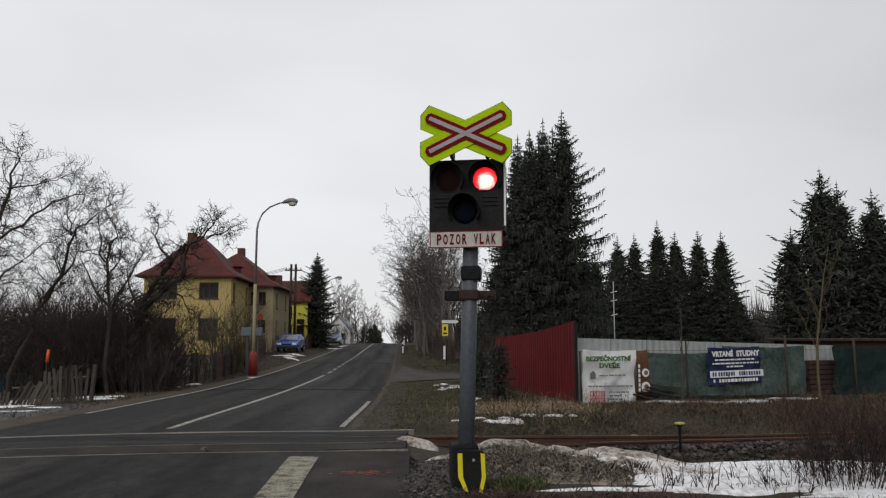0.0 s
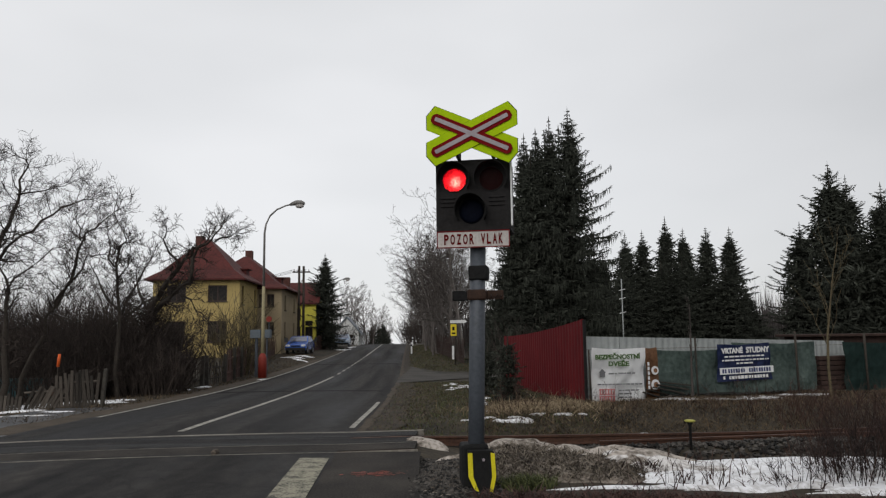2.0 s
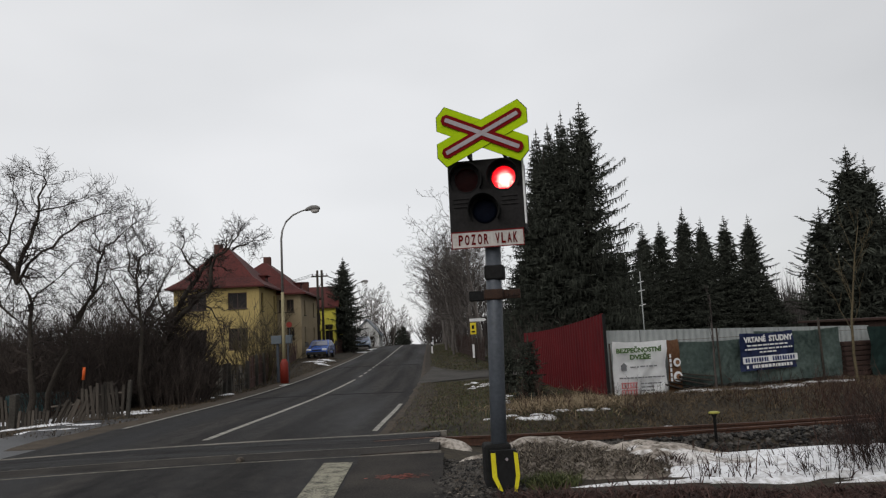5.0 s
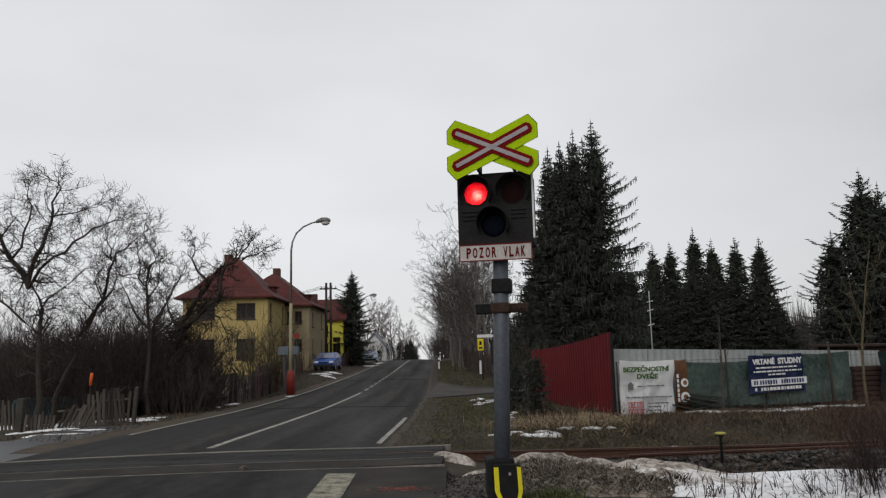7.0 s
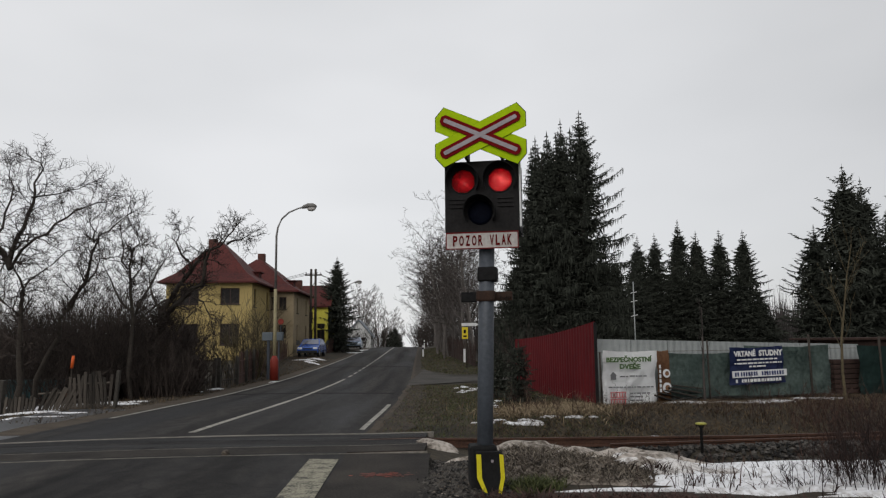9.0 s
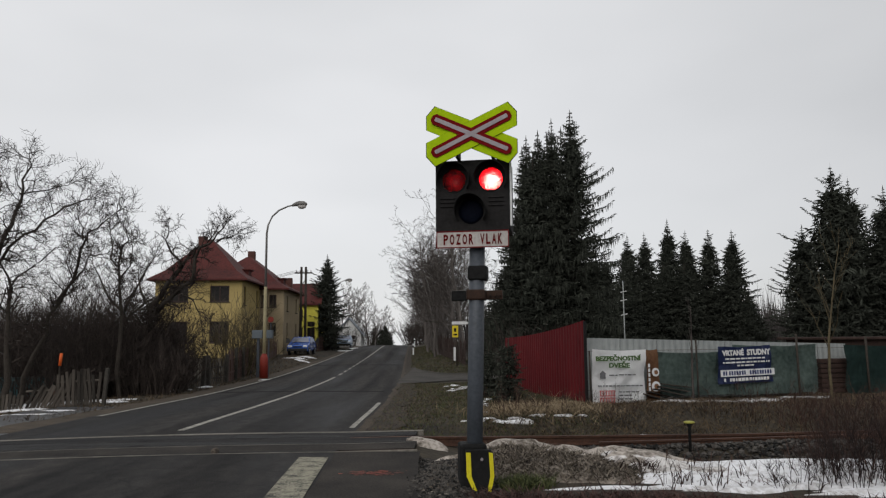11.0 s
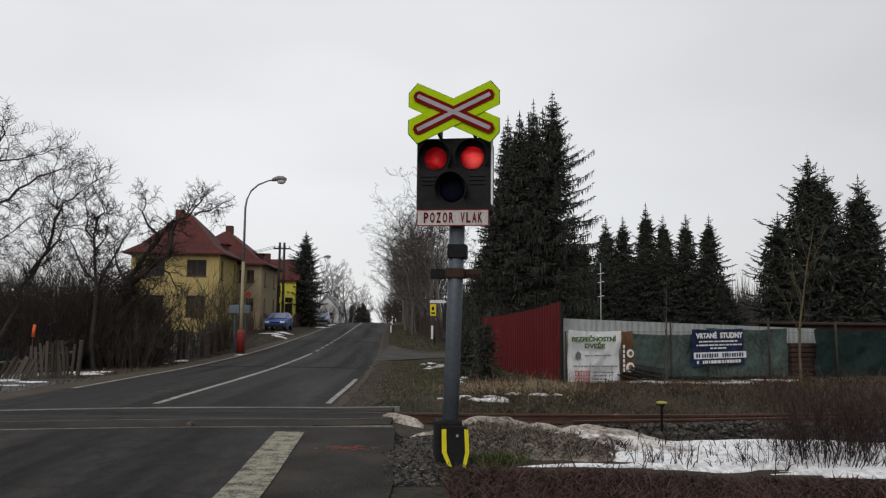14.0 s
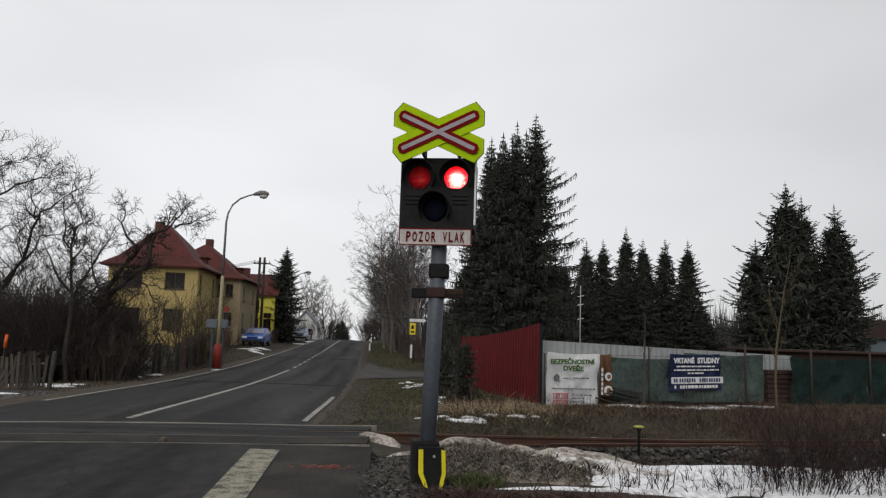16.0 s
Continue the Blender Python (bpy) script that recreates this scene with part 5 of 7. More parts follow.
def shrub(name, m, label, height, width, count, seed, material, thick=0.010, group="", category="shrub", forks=5):
    """Many thin stems from one stool, each with side twigs."""
    rng = random.Random(seed)
    stems, twigs = ([], []), ([], [])

    def stem(p, d, length, r, kind):
        verts, faces = kind
        q, dd = p, d
        n0 = None
        out = []
        for i in range(4):
            a = dd.orthogonal().normalized()
            b = dd.cross(a)
            rr = r * (1 - i * 0.26)
            n = len(verts)
            verts.extend([tuple(q + (a * math.cos(k * 2.094) + b * math.sin(k * 2.094)) * rr) for k in range(3)])
            if n0 is not None:
                faces.extend([(n0 + k, n0 + (k + 1) % 3, n + (k + 1) % 3, n + k) for k in range(3)])
            n0 = n
            out.append((q, dd))
            dd = (dd + Vector((rng.gauss(0, 0.16), rng.gauss(0, 0.16), rng.gauss(0.03, 0.10)))).normalized()
            q = q + dd * (length / 3)
        return out

    for k in range(count):
        a, r = rng.random() * math.tau, rng.random() ** 0.6
        p = Vector((math.cos(a) * r * width * 0.55, math.sin(a) * r * width * 0.4, -0.05))
        d = Vector((math.cos(a) * r * 0.45, math.sin(a) * r * 0.45, 1)).normalized()
        h = height * rng.uniform(0.55, 1.05) * (1.1 - 0.35 * r)
        pts = stem(p, d, h, thick, stems)
        for i in range(forks):
            q, dd = pts[rng.choice((1, 2, 2, 3))]
            side = Vector((rng.gauss(0, 1), rng.gauss(0, 1), rng.uniform(-0.1, 0.9))).normalized()
            sub = stem(q, (dd * 0.6 + side * 0.6).normalized(), h * rng.uniform(0.18, 0.42), thick * 0.55, twigs)
            if forks > 4:
                stem(sub[1][0], (sub[1][1] + side.cross(dd) * 0.7).normalized(), h * 0.18, thick * 0.4, twigs)
    ob = empty(name, m, label, category, group)
    tagged(part("stool", raw_mesh("stool", *stems, material), material, ob, "upright leafless stems"), kind="stuff")
    tagged(part("crown", raw_mesh("crown", *twigs, material), material, ob, "fine side twigs"), kind="stuff")
    return ob


def on_ground(x, y, turn=0, sink=0.0):
    return pose(x, y, ground_z(x, y) - sink, 0, 0, turn)


def make_right_trees():
    a = spruce("spruce_tree", on_ground(6.1, 37), "tall dark green spruce with hanging branches", 13.5, 3.6, 1, tuft=0.33, per=11, core=0.24, whorl=0.36, droop=0.30, leaders=2, fringe=0.62, cap=0.74, taper=0.68, lift=0.24, group="spruce trees")
    b = spruce("spruce_tree", on_ground(3.85, 37.2), "tall slim dark spruce with hanging branches", 12.1, 2.3, 2, tuft=0.33, per=11, whorl=0.36, droop=0.30, leaders=2, fringe=0.7, cap=0.8, taper=0.7, group="spruce trees")
    copy_thing(a, on_ground(5.3, 38.2, 95) @ Matrix.Diagonal((0.85, 0.85, 0.985, 1)))
    copy_thing(b, on_ground(3.2, 36.4, 70) @ Matrix.Diagonal((0.9, 0.9, 0.66, 1)))
    copy_thing(b, on_ground(4.5, 37.6, 150) @ Matrix.Diagonal((1.15, 1.15, 1.03, 1)))
    copy_thing(b, on_ground(2.75, 38.6, 40) @ Matrix.Diagonal((0.85, 0.85, 0.46, 1)))
    copy_thing(b, on_ground(3.3, 35.4, 210) @ Matrix.Diagonal((0.75, 0.75, 0.36, 1)))
    copy_thing(b, on_ground(4.05, 36.2, 20) @ Matrix.Diagonal((1.15, 1.15, 0.9, 1)))
    copy_thing(b, on_ground(7.9, 40.5, 200) @ Matrix.Diagonal((0.9, 0.9, 0.5, 1)))
    c = spruce("spruce_tree", on_ground(17.56, 60), "dark spruce with a thin pointed top", 10.9, 3.3, 3, tuft=0.42, per=10, whorl=0.40, taper=0.80, fringe=0.4, droop=0.22, group="spruce trees")
    d = spruce("spruce_tree", on_ground(22.75, 60), "dark spruce with a thin pointed top", 10.0, 3.3, 4, tuft=0.42, per=10, whorl=0.40, taper=0.86, fringe=0.4, droop=0.22, group="spruce trees")
    for src, x, y, turn, k in ((c, 14.26, 60, 40, 0.88), (d, 15.77, 60.5, 100, 0.99), (d, 19.08, 60.3, 200, 1.0), (c, 20.84, 60, 290, 0.93), (d, 12.6, 61, 33, 0.82), (c, 11.2, 60, 300, 0.72), (d, 16.7, 58.6, 15, 0.72), (c, 18.3, 58.4, 110, 0.66), (d, 21.8, 58.6, 77, 0.66), (c, 19.9, 62, 12, 0.76), (d, 13.5, 58.4, 260, 0.66), (c, 24.2, 61, 60, 0.44), (d, 10.2, 58, 10, 0.6)):
        copy_thing(src, on_ground(x, y, turn) @ Matrix.Diagonal((0.95, 0.95, k, 1)))
    e = spruce("spruce_tree", on_ground(21.8, 42), "broad dark spruce with upswept branch tips", 11.4, 3.7, 5, tuft=0.46, per=12, whorl=0.42, droop=0.22, taper=0.62, cap=0.66, lift=0.22, fringe=0.25, group="spruce trees")
    copy_thing(e, on_ground(23.4, 43.2, 130) @ Matrix.Diagonal((0.8, 0.8, 0.95, 1)))
    copy_thing(e, on_ground(24.6, 41.8, 250) @ Matrix.Diagonal((0.85, 0.85, 0.885, 1)))
    copy_thing(e, on_ground(25.6, 43.0, 20) @ Matrix.Diagonal((0.8, 0.8, 0.76, 1)))
    copy_thing(e, on_ground(20.9, 44.0, 80) @ Matrix.Diagonal((0.8, 0.8, 0.72, 1)))
    bare_tree("slender_tree", on_ground(9.35, 18.6), "slender bare young tree with upright branches", M_PALETWIG, M_PALETWIG, seed=3, height=6.6, radius=0.042, levels=2, spread=0.42, kids=(12, 3), up=0.45, crook=0.12, first=0.3, ratio=0.36, thin=0.36)
    bare_tree("slender_tree", on_ground(5.75, 18.0), "thin bare sapling against the fence", M_BIRCHTWIG, M_BIRCHTWIG, seed=8, height=3.9, radius=0.035, levels=2, spread=0.3, kids=(7, 2), up=0.5, crook=0.05, first=0.4, ratio=0.25, thin=0.4)
    # bare trees between the spruces and along the rise of the road
    r1 = bare_tree("birch_tree", on_ground(0.9, 52), "pale bare birch with fine drooping twigs", M_BIRCH, M_BIRCHTWIG, "roadside birches", seed=11, height=11.9, radius=0.10, levels=4, spread=0.50, kids=(14, 5, 4, 3), up=0.12, crook=0.15, first=0.20, ratio=0.44, thin=0.45, minr=0.0085)
    r2 = bare_tree("birch_tree", on_ground(-1.2, 60), "pale bare birch with fine drooping twigs", M_BIRCH, M_BIRCHTWIG, "roadside birches", seed=12, height=13.2, radius=0.10, levels=4, spread=0.52, kids=(14, 5, 4, 3), up=0.10, crook=0.16, first=0.18, ratio=0.44, thin=0.45, minr=0.0095)
    more = random.Random(31)
    for n in range(42):
        y = more.uniform(53, 104) if n < 30 else more.uniform(56, 76)
        x = road_x(y) + HALF + 2.0 + abs(more.gauss(0, 2.2))
        copy_thing(more.choice((r1, r2)), on_ground(x, y, more.uniform(0, 360)) @ Matrix.Scale(more.uniform(0.9, 1.38), 4))
    for k, (x, y, h, w) in enumerate(((2.6, 30, 2.4, 1.6), (3.0, 46, 2.2, 2.6), (2.4, 52, 2.0, 2.4), (3.6, 33, 2.4, 2.5), (2.0, 62, 3.0, 4.0), (0.6, 72, 3.2, 4.0), (-0.6, 84, 3.2, 4.0), (2.8, 56, 3.0, 4.0), (3.0, 66, 3.4, 4.0), (1.4, 80, 3.4, 4.5), (-2.0, 98, 3.5, 4.5), (4.6, 45, 3.2, 4.0), (3.6, 50, 3.0, 3.5), (27, 48, 3.2, 4), (30, 50, 3.5, 4))):
        shrub("bare_shrub", on_ground(x, y), "dark leafless shrub under the trees", h, w, 60, 50 + k, M_TWIG, 0.014, "dark shrubs", forks=4)
    small = spruce("young_spruce", on_ground(1.45, 19.3), "small bushy young spruce beside the red fence", 1.6, 0.55, 15, tuft=0.17, per=12, whorl=0.12, base=0.03, taper=0.6, cap=0.8)
    copy_thing(small, on_ground(1.05, 21.8, 60) @ Matrix.Scale(0.9, 4))
    for k, (x, y, h, w, n, kind) in enumerate(((3.65, 8.0, 0.55, 0.8, 26, M_DARKSTEM), (4.35, 8.1, 0.9, 0.8, 95, M_DARKSTEM), (5.2, 8.35, 0.8, 1.5, 110, M_DARKSTEM), (6.2, 8.6, 0.85, 1.8, 160, M_DARKSTEM), (4.6, 8.5, 1.0, 1.6, 40, M_SHRUB))):
        shrub("bare_shrub", on_ground(x, y), "dark leafless shrub growing through snow", h, w, n, 71 + k, kind, 0.005, "shrubs in the snow", forks=7)
    for k, (x, y, w, n) in enumerate(((7.4, 14.6, 2.6, 70), (9.0, 15.2, 4.5, 130), (11.0, 14.8, 3.5, 110), (12.6, 15.5, 4.5, 130), (6.2, 15.4, 2.4, 46))):
        shrub("bare_shrub", on_ground(x, y), "brown leafless shrub on the railway bank", 0.85, w, n, 173 + k, M_SHRUB, 0.007)
    shrub("bare_shrub", on_ground(1.2, 16.2), "dry brown weeds before the red fence", 0.8, 1.6, 34, 75, M_SHRUB, 0.006, category="weeds")
    shrub("bare_shrub", on_ground(2.6, 15.6), "dry brown weeds before the red fence", 0.7, 2.2, 34, 79, M_SHRUB, 0.006, category="weeds")


def make_left_trees():
    guided_tree("fruit_tree", pose(-12.63, 20.8, 0), "large spreading bare tree behind the picket fence", M_BARK, M_TWIG, seed=21, radius=0.078, reach=0.85, levels=3, gap=0.165, kids=(8, 5), crook=0.24, up=0.0, minr=0.0062, limbs=[
        ([(0, -0.3), (0.05, 1.2), (0, 2.2), (0, 3.1), (-0.4, 3.8)], 1.3, 0.2),
        ([(-0.35, 3.7), (-0.9, 4.6), (-1.2, 5.4), (-1.6, 6.0), (-1.8, 6.4)], 0.9, -0.6),
        ([(-0.4, 3.8), (-0.2, 4.7), (0, 5.3), (0.15, 6.0), (0.2, 6.5), (0.2, 6.9)], 0.8, 0.3),
        ([(-0.3, 3.8), (0.4, 4.6), (1.0, 5.0), (1.6, 5.35), (2.1, 5.5), (2.5, 5.55)], 0.5, -0.4),
        ([(-0.9, 4.6), (-0.7, 5.4), (-0.6, 6.2), (-0.85, 6.8)], 0.42, 0.5),
        ([(0.15, 5.8), (0.8, 5.95), (1.3, 6.15)], 0.28, 0.5),
        ([(-1.0, 4.7), (-1.9, 5.1), (-2.8, 5.7), (-3.2, 6.2)], 0.4, 0.4),
        ([(0, 3.0), (0.5, 3.7), (1.0, 4.3), (1.3, 4.5)], 0.28, 0.8),
        ([(0, 2.4), (-0.8, 3.2), (-1.6, 3.9), (-2.4, 4.6)], 0.45, -0.8)])
    guided_tree("fruit_tree", pose(-12.47, 22.0, 0), "bare tree leaning over the garden", M_BARK, M_TWIG, seed=24, radius=0.058, reach=0.85, levels=3, gap=0.17, kids=(7, 5), minr=0.0064, limbs=[
        ([(-0.3, -0.3), (0, 1.2), (0.3, 2.3), (0.8, 3.1), (1.1, 3.9), (1.3, 4.7), (1.6, 5.0), (2.15, 5.5)], 1.2, 0.3),
        ([(0.6, 2.7), (1.1, 3.3), (1.6, 4.1), (2.2, 4.15)], 0.6, -0.3),
        ([(1.3, 4.6), (1.2, 5.0), (0.9, 5.4)], 0.4, 0.4)])
    guided_tree("fruit_tree", pose(-10.83, 24.0, 0), "bare upright garden tree with gnarled twigs", M_BARK, M_TWIG, seed=27, radius=0.06, reach=0.70, levels=3, gap=0.12, kids=(6, 5), crook=0.30, minr=0.008, bare=0.55, limbs=[
        ([(0.1, -0.3), (0, 1.5), (-0.1, 3.2), (-0.2, 4.1), (-0.1, 4.7), (0, 5.1)], 1.1, 0.2),
        ([(-0.2, 4.0), (-0.4, 4.6), (-0.55, 5.1)], 0.5, 0.2),
        ([(-0.1, 3.4), (0.3, 4.0), (0.4, 4.6)], 0.4, -0.2)])
    guided_tree("apple_tree", pose(-11.05, 26.5, 0), "crooked old apple tree leaning towards the house", M_BARK, M_TWIG, "apple tree", seed=36, radius=0.105, reach=0.72, levels=3, gap=0.15, kids=(7, 5), crook=0.32, up=0.03, minr=0.0075, bare=0.3, limbs=[
        ([(-0.2, -0.3), (0, 1.2), (0.2, 2.8), (0.7, 3.6), (1.2, 4.25), (1.6, 4.6), (2.0, 5.0), (2.2, 5.3)], 1.25, 0.3),
        ([(1.2, 4.2), (0.9, 4.7), (0.7, 5.2), (0.85, 5.6)], 0.45, -0.3),
        ([(0, 1.8), (0.6, 2.8), (1.2, 3.3), (1.7, 3.6), (1.8, 4.5), (2.0, 4.9), (2.5, 5.15), (2.85, 5.55)], 1.0, -0.4),
        ([(1.2, 3.3), (1.8, 3.0), (2.2, 2.4)], 0.4, -0.6),
        ([(2.5, 5.1), (3.0, 5.3), (3.2, 5.45)], 0.3, 0.2),
        ([(0.2, 2.6), (-0.3, 3.4), (-0.5, 4.1)], 0.5, 0.4)])
    guided_tree("apple_tree", pose(-12.6, 27.5, 0), "gnarled bare apple tree beside the garden", M_BARK, M_TWIG, "apple tree", seed=38, radius=0.085, reach=0.8, levels=3, gap=0.18, kids=(6, 5), crook=0.30, minr=0.0078, limbs=[
        ([(0, -0.3), (0.1, 1.6), (0.3, 2.8), (0.8, 3.8), (1.2, 4.6)], 1.0, 0.3),
        ([(0.3, 2.6), (-0.4, 3.5), (-0.8, 4.4)], 0.6, -0.3),
        ([(0.2, 2.2), (1.1, 3.0), (2.0, 3.4), (2.6, 3.6)], 0.5, 0.3)])
    rng = random.Random(5)
    spots = [(-13.5, 24, 2.8, 3.4), (-12.2, 25.5, 3.3, 3.2), (-11.4, 26.5, 2.6, 2.6), (-12.8, 28, 4.0, 3.4), (-12.2, 28.0, 3.4, 2.6), (-10.9, 27.5, 2.4, 2.0), (-10.2, 26.4, 1.9, 1.4), (-15.5, 25, 2.8, 3.6), (-17.5, 27, 3.2, 4.0), (-14.6, 29, 4.2, 4.0), (-12.2, 29, 2.9, 2.6), (-20, 29, 3.6, 4.5), (-10.2, 25.0, 1.6, 2.0), (-12.4, 23.6, 1.7, 2.4), (-17, 33, 4.2, 5), (-21, 36, 4.6, 6), (-26, 36, 4.6, 6), (-13.4, 33, 3.4, 3)]
    for k, (x, y, h, w) in enumerate(spots):
        shrub("hedge_shrub", on_ground(x, y, rng.random() * 360), "dense dark leafless garden shrub", h, w, 190, 200 + k, M_TWIG, 0.017, "garden thicket", forks=6)
    shrub("hedge_shrub", on_ground(-11.1, 38.2), "tall bare yellowish shrub before the house", 3.7, 2.0, 90, 231, M_PALETWIG, 0.026, forks=7)
    spruce("spruce_tree", on_ground(-12.9, 75.5), "solitary dark spruce beside the road", 9.8, 2.9, 41, tuft=0.42, per=12, whorl=0.34, cap=0.66, taper=0.62, fringe=0.3, droop=0.2)
    for k, (x, y, h, w) in enumerate(((-15.5, 104, 3.2, 4.5), (-13.9, 110, 3.4, 4.5), (-14.8, 116, 4.0, 5.0), (-4.2, 100, 3.6, 4.5), (-3.6, 106, 4.2, 5.0), (-4.8, 112, 4.2, 5.0), (-2.0, 104, 4.2, 5.0), (-5.6, 120, 4.6, 5.0))):
        shrub("hedge_shrub", on_ground(x, y), "dark leafless brush at the crest of the hill", h, w, 90, 300 + k, M_TWIG, 0.03, "crest brush", forks=6)
    # far trees over the crest of the hill, their haze put into the pale colour
    f1 = bare_tree("far_tree", on_ground(-16.5, 118), "bare tree over the hill, coloured pale grey as if hazed", M_HAZETWIG, M_HAZETWIG, "far roadside trees", seed=51, height=12.5, radius=0.2, levels=4, spread=0.5, kids=(10, 6, 5, 4), up=0.25, crook=0.14, first=0.25, ratio=0.5, thin=0.5, minr=0.02)
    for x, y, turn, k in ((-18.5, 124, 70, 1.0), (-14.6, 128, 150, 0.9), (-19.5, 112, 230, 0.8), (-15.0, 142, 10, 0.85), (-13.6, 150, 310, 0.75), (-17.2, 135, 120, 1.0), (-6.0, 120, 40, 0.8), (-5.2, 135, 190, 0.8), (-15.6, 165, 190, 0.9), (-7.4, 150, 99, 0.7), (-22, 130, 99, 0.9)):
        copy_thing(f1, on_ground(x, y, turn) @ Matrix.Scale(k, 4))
    g = spruce("far_spruce", on_ground(-12.8, 140), "small dark spruce over the hill", 4.8, 1.6, 52, tuft=0.5, per=8, whorl=0.5, group="far spruces")
    for x, y, k in ((-14.2, 146, 1.0), (-13.0, 152, 0.9), (-15.8, 150, 1.1)):
        copy_thing(g, on_ground(x, y) @ Matrix.Scale(k, 4))


def make_far_wood():
    """Woods that close the view on all sides: many thin uneven stems and crowns."""
    rng = random.Random(77)
    verts, faces = [], []
    def lump(x, y, z, h, w):
        for k in range(30):
            px, py = x + rng.gauss(0, w * 0.4), y + rng.gauss(0, w * 0.4)
            hh = h * rng.uniform(0.35, 1.0)
            n = len(verts)
            c = rng.uniform(0.03, 0.09)
            lx, ly = rng.gauss(0, 0.16) * hh, rng.gauss(0, 0.16) * hh
            verts.extend([(px - c, py, z - 0.5), (px + c, py - c, z - 0.5), (px, py + c, z - 0.5), (px + lx, py + ly, z + hh)])
            faces.extend([(n, n + 1, n + 3), (n + 1, n + 2, n + 3), (n + 2, n, n + 3)])
    for k in range(420):
        x = rng.uniform(-95, -24)
        y = rng.uniform(48, 62) + (x + 24) * -0.25
        lump(x, y, ground_z(x, y), rng.uniform(2.5, 4.5), 3.0)
    for k in range(420):
        x = rng.uniform(24, 110)
        y = rng.uniform(62, 90)
        lump(x, y, ground_z(x, y), rng.uniform(3, 6.5), 3.0)
    for k in range(260):
        x = rng.uniform(2.5, 22)
        y = rng.uniform(66, 95)
        lump(x, y, ground_z(x, y), rng.uniform(3, 6.5), 2.6)
    for k in range(300):
        a = rng.uniform(math.pi * 0.98, math.pi * 2.02)
        x, y = math.cos(a) * rng.uniform(70, 90), math.sin(a) * rng.uniform(70, 90)
        lump(x, y, 0, rng.uniform(5, 9), 4.5)
    tagged(new("far_wood", raw_mesh("far_wood", verts, faces, M_FARWOOD)), "distant belt of bare grey-brown woodland", "woodland", kind="stuff")


# ---- houses ----
def wall_slab(width, z0, z1, openings, thick=0.3):
    """A wall in the x-z plane, its face at y=0, with openings cut through (x0, x1, z0, z1)."""
    xs = sorted({0, width, *[o[0] for o in openings], *[o[1] for o in openings]})
    zs = sorted({z0, z1, *[o[2] for o in openings], *[o[3] for o in openings]})
    bm = bmesh.new()
    for xa, xb in zip(xs, xs[1:]):
        for za, zb in zip(zs, zs[1:]):
            cx, cz = (xa + xb) / 2, (za + zb) / 2
            if not any(o[0] < cx < o[1] and o[2] < cz < o[3] for o in openings):
                box(bm, xa, xb, 0, thick, za, zb)
    bmesh.ops.remove_doubles(bm, verts=bm.verts, dist=0.001)
    return bm


def facade(house, m, width, z0, z1, openings, material):
    """One outer wall with its windows, each a frame with panes and a sill."""
    w = part("wall", wall_slab(width, z0, z1, openings), material, house)
    w.matrix_basis = m
    for x0, x1, a, b in openings:
        bm = bmesh.new()
        t = 0.07
        for c in ((x0, x0 + t, a, b), (x1 - t, x1, a, b), (x0 + t, x1 - t, a, a + t), (x0 + t, x1 - t, b - t, b), ((x0 + x1) / 2 - 0.03, (x0 + x1) / 2 + 0.03, a + t, b - t)):
            box(bm, c[0], c[1], 0.10, 0.17, c[2], c[3])
        fr = part("window", bm, M_FRAME, house, "brown framed window")
        fr.matrix_basis = m
        for xa, xb in ((x0 + t, (x0 + x1) / 2 - 0.03), ((x0 + x1) / 2 + 0.03, x1 - t)):
            part("pane", boxed(xa, xb, 0.13, 0.14, a + t, b - t), M_PANE, fr)
        part("sill", boxed(x0 - 0.06, x1 + 0.06, -0.08, 0.10, a - 0.06, a - 0.001), M_POST, fr)


def hip_roof(x0, x1, y0, y1, z, rise, ridge=0.35, eave=0.5, flare=0.25):
    """A hipped roof with eaves that flare out, and a soffit."""
    x0, x1, y0, y1 = x0 - eave, x1 + eave, y0 - eave, y1 + eave
    cx, cy = (x0 + x1) / 2, (y0 + y1) / 2
    lx, ly = (x1 - x0) / 2, (y1 - y0) / 2
    bm = bmesh.new()
    def ring(k, zz, ex=0.0):
        rx, ry = lx * k, ly * k
        if ly > lx:
            ry = ly - (lx - rx) * (1 - ridge * 0.3)
        else:
            rx = lx - (ly - ry) * (1 - ridge * 0.3)
        return [bm.verts.new((cx + a * rx, cy + b * ry, zz)) for a, b in ((-1, -1), (1, -1), (1, 1), (-1, 1))]
    rings = [ring(0.93, z - 0.02), ring(1.0, z - 0.10), ring(1.0, z + 0.02), ring(0.72, z + rise * (0.28 - flare * 0.25)), ring(0.35, z + rise * 0.66), ring(0.04, z + rise)]
    for a, b in zip(rings, rings[1:]):
        for i in range(4):
            bm.faces.new((a[i], a[(i + 1) % 4], b[(i + 1) % 4], b[i]))
    bm.faces.new(rings[0][::-1])
    bm.faces.new(rings[-1])
    return bm


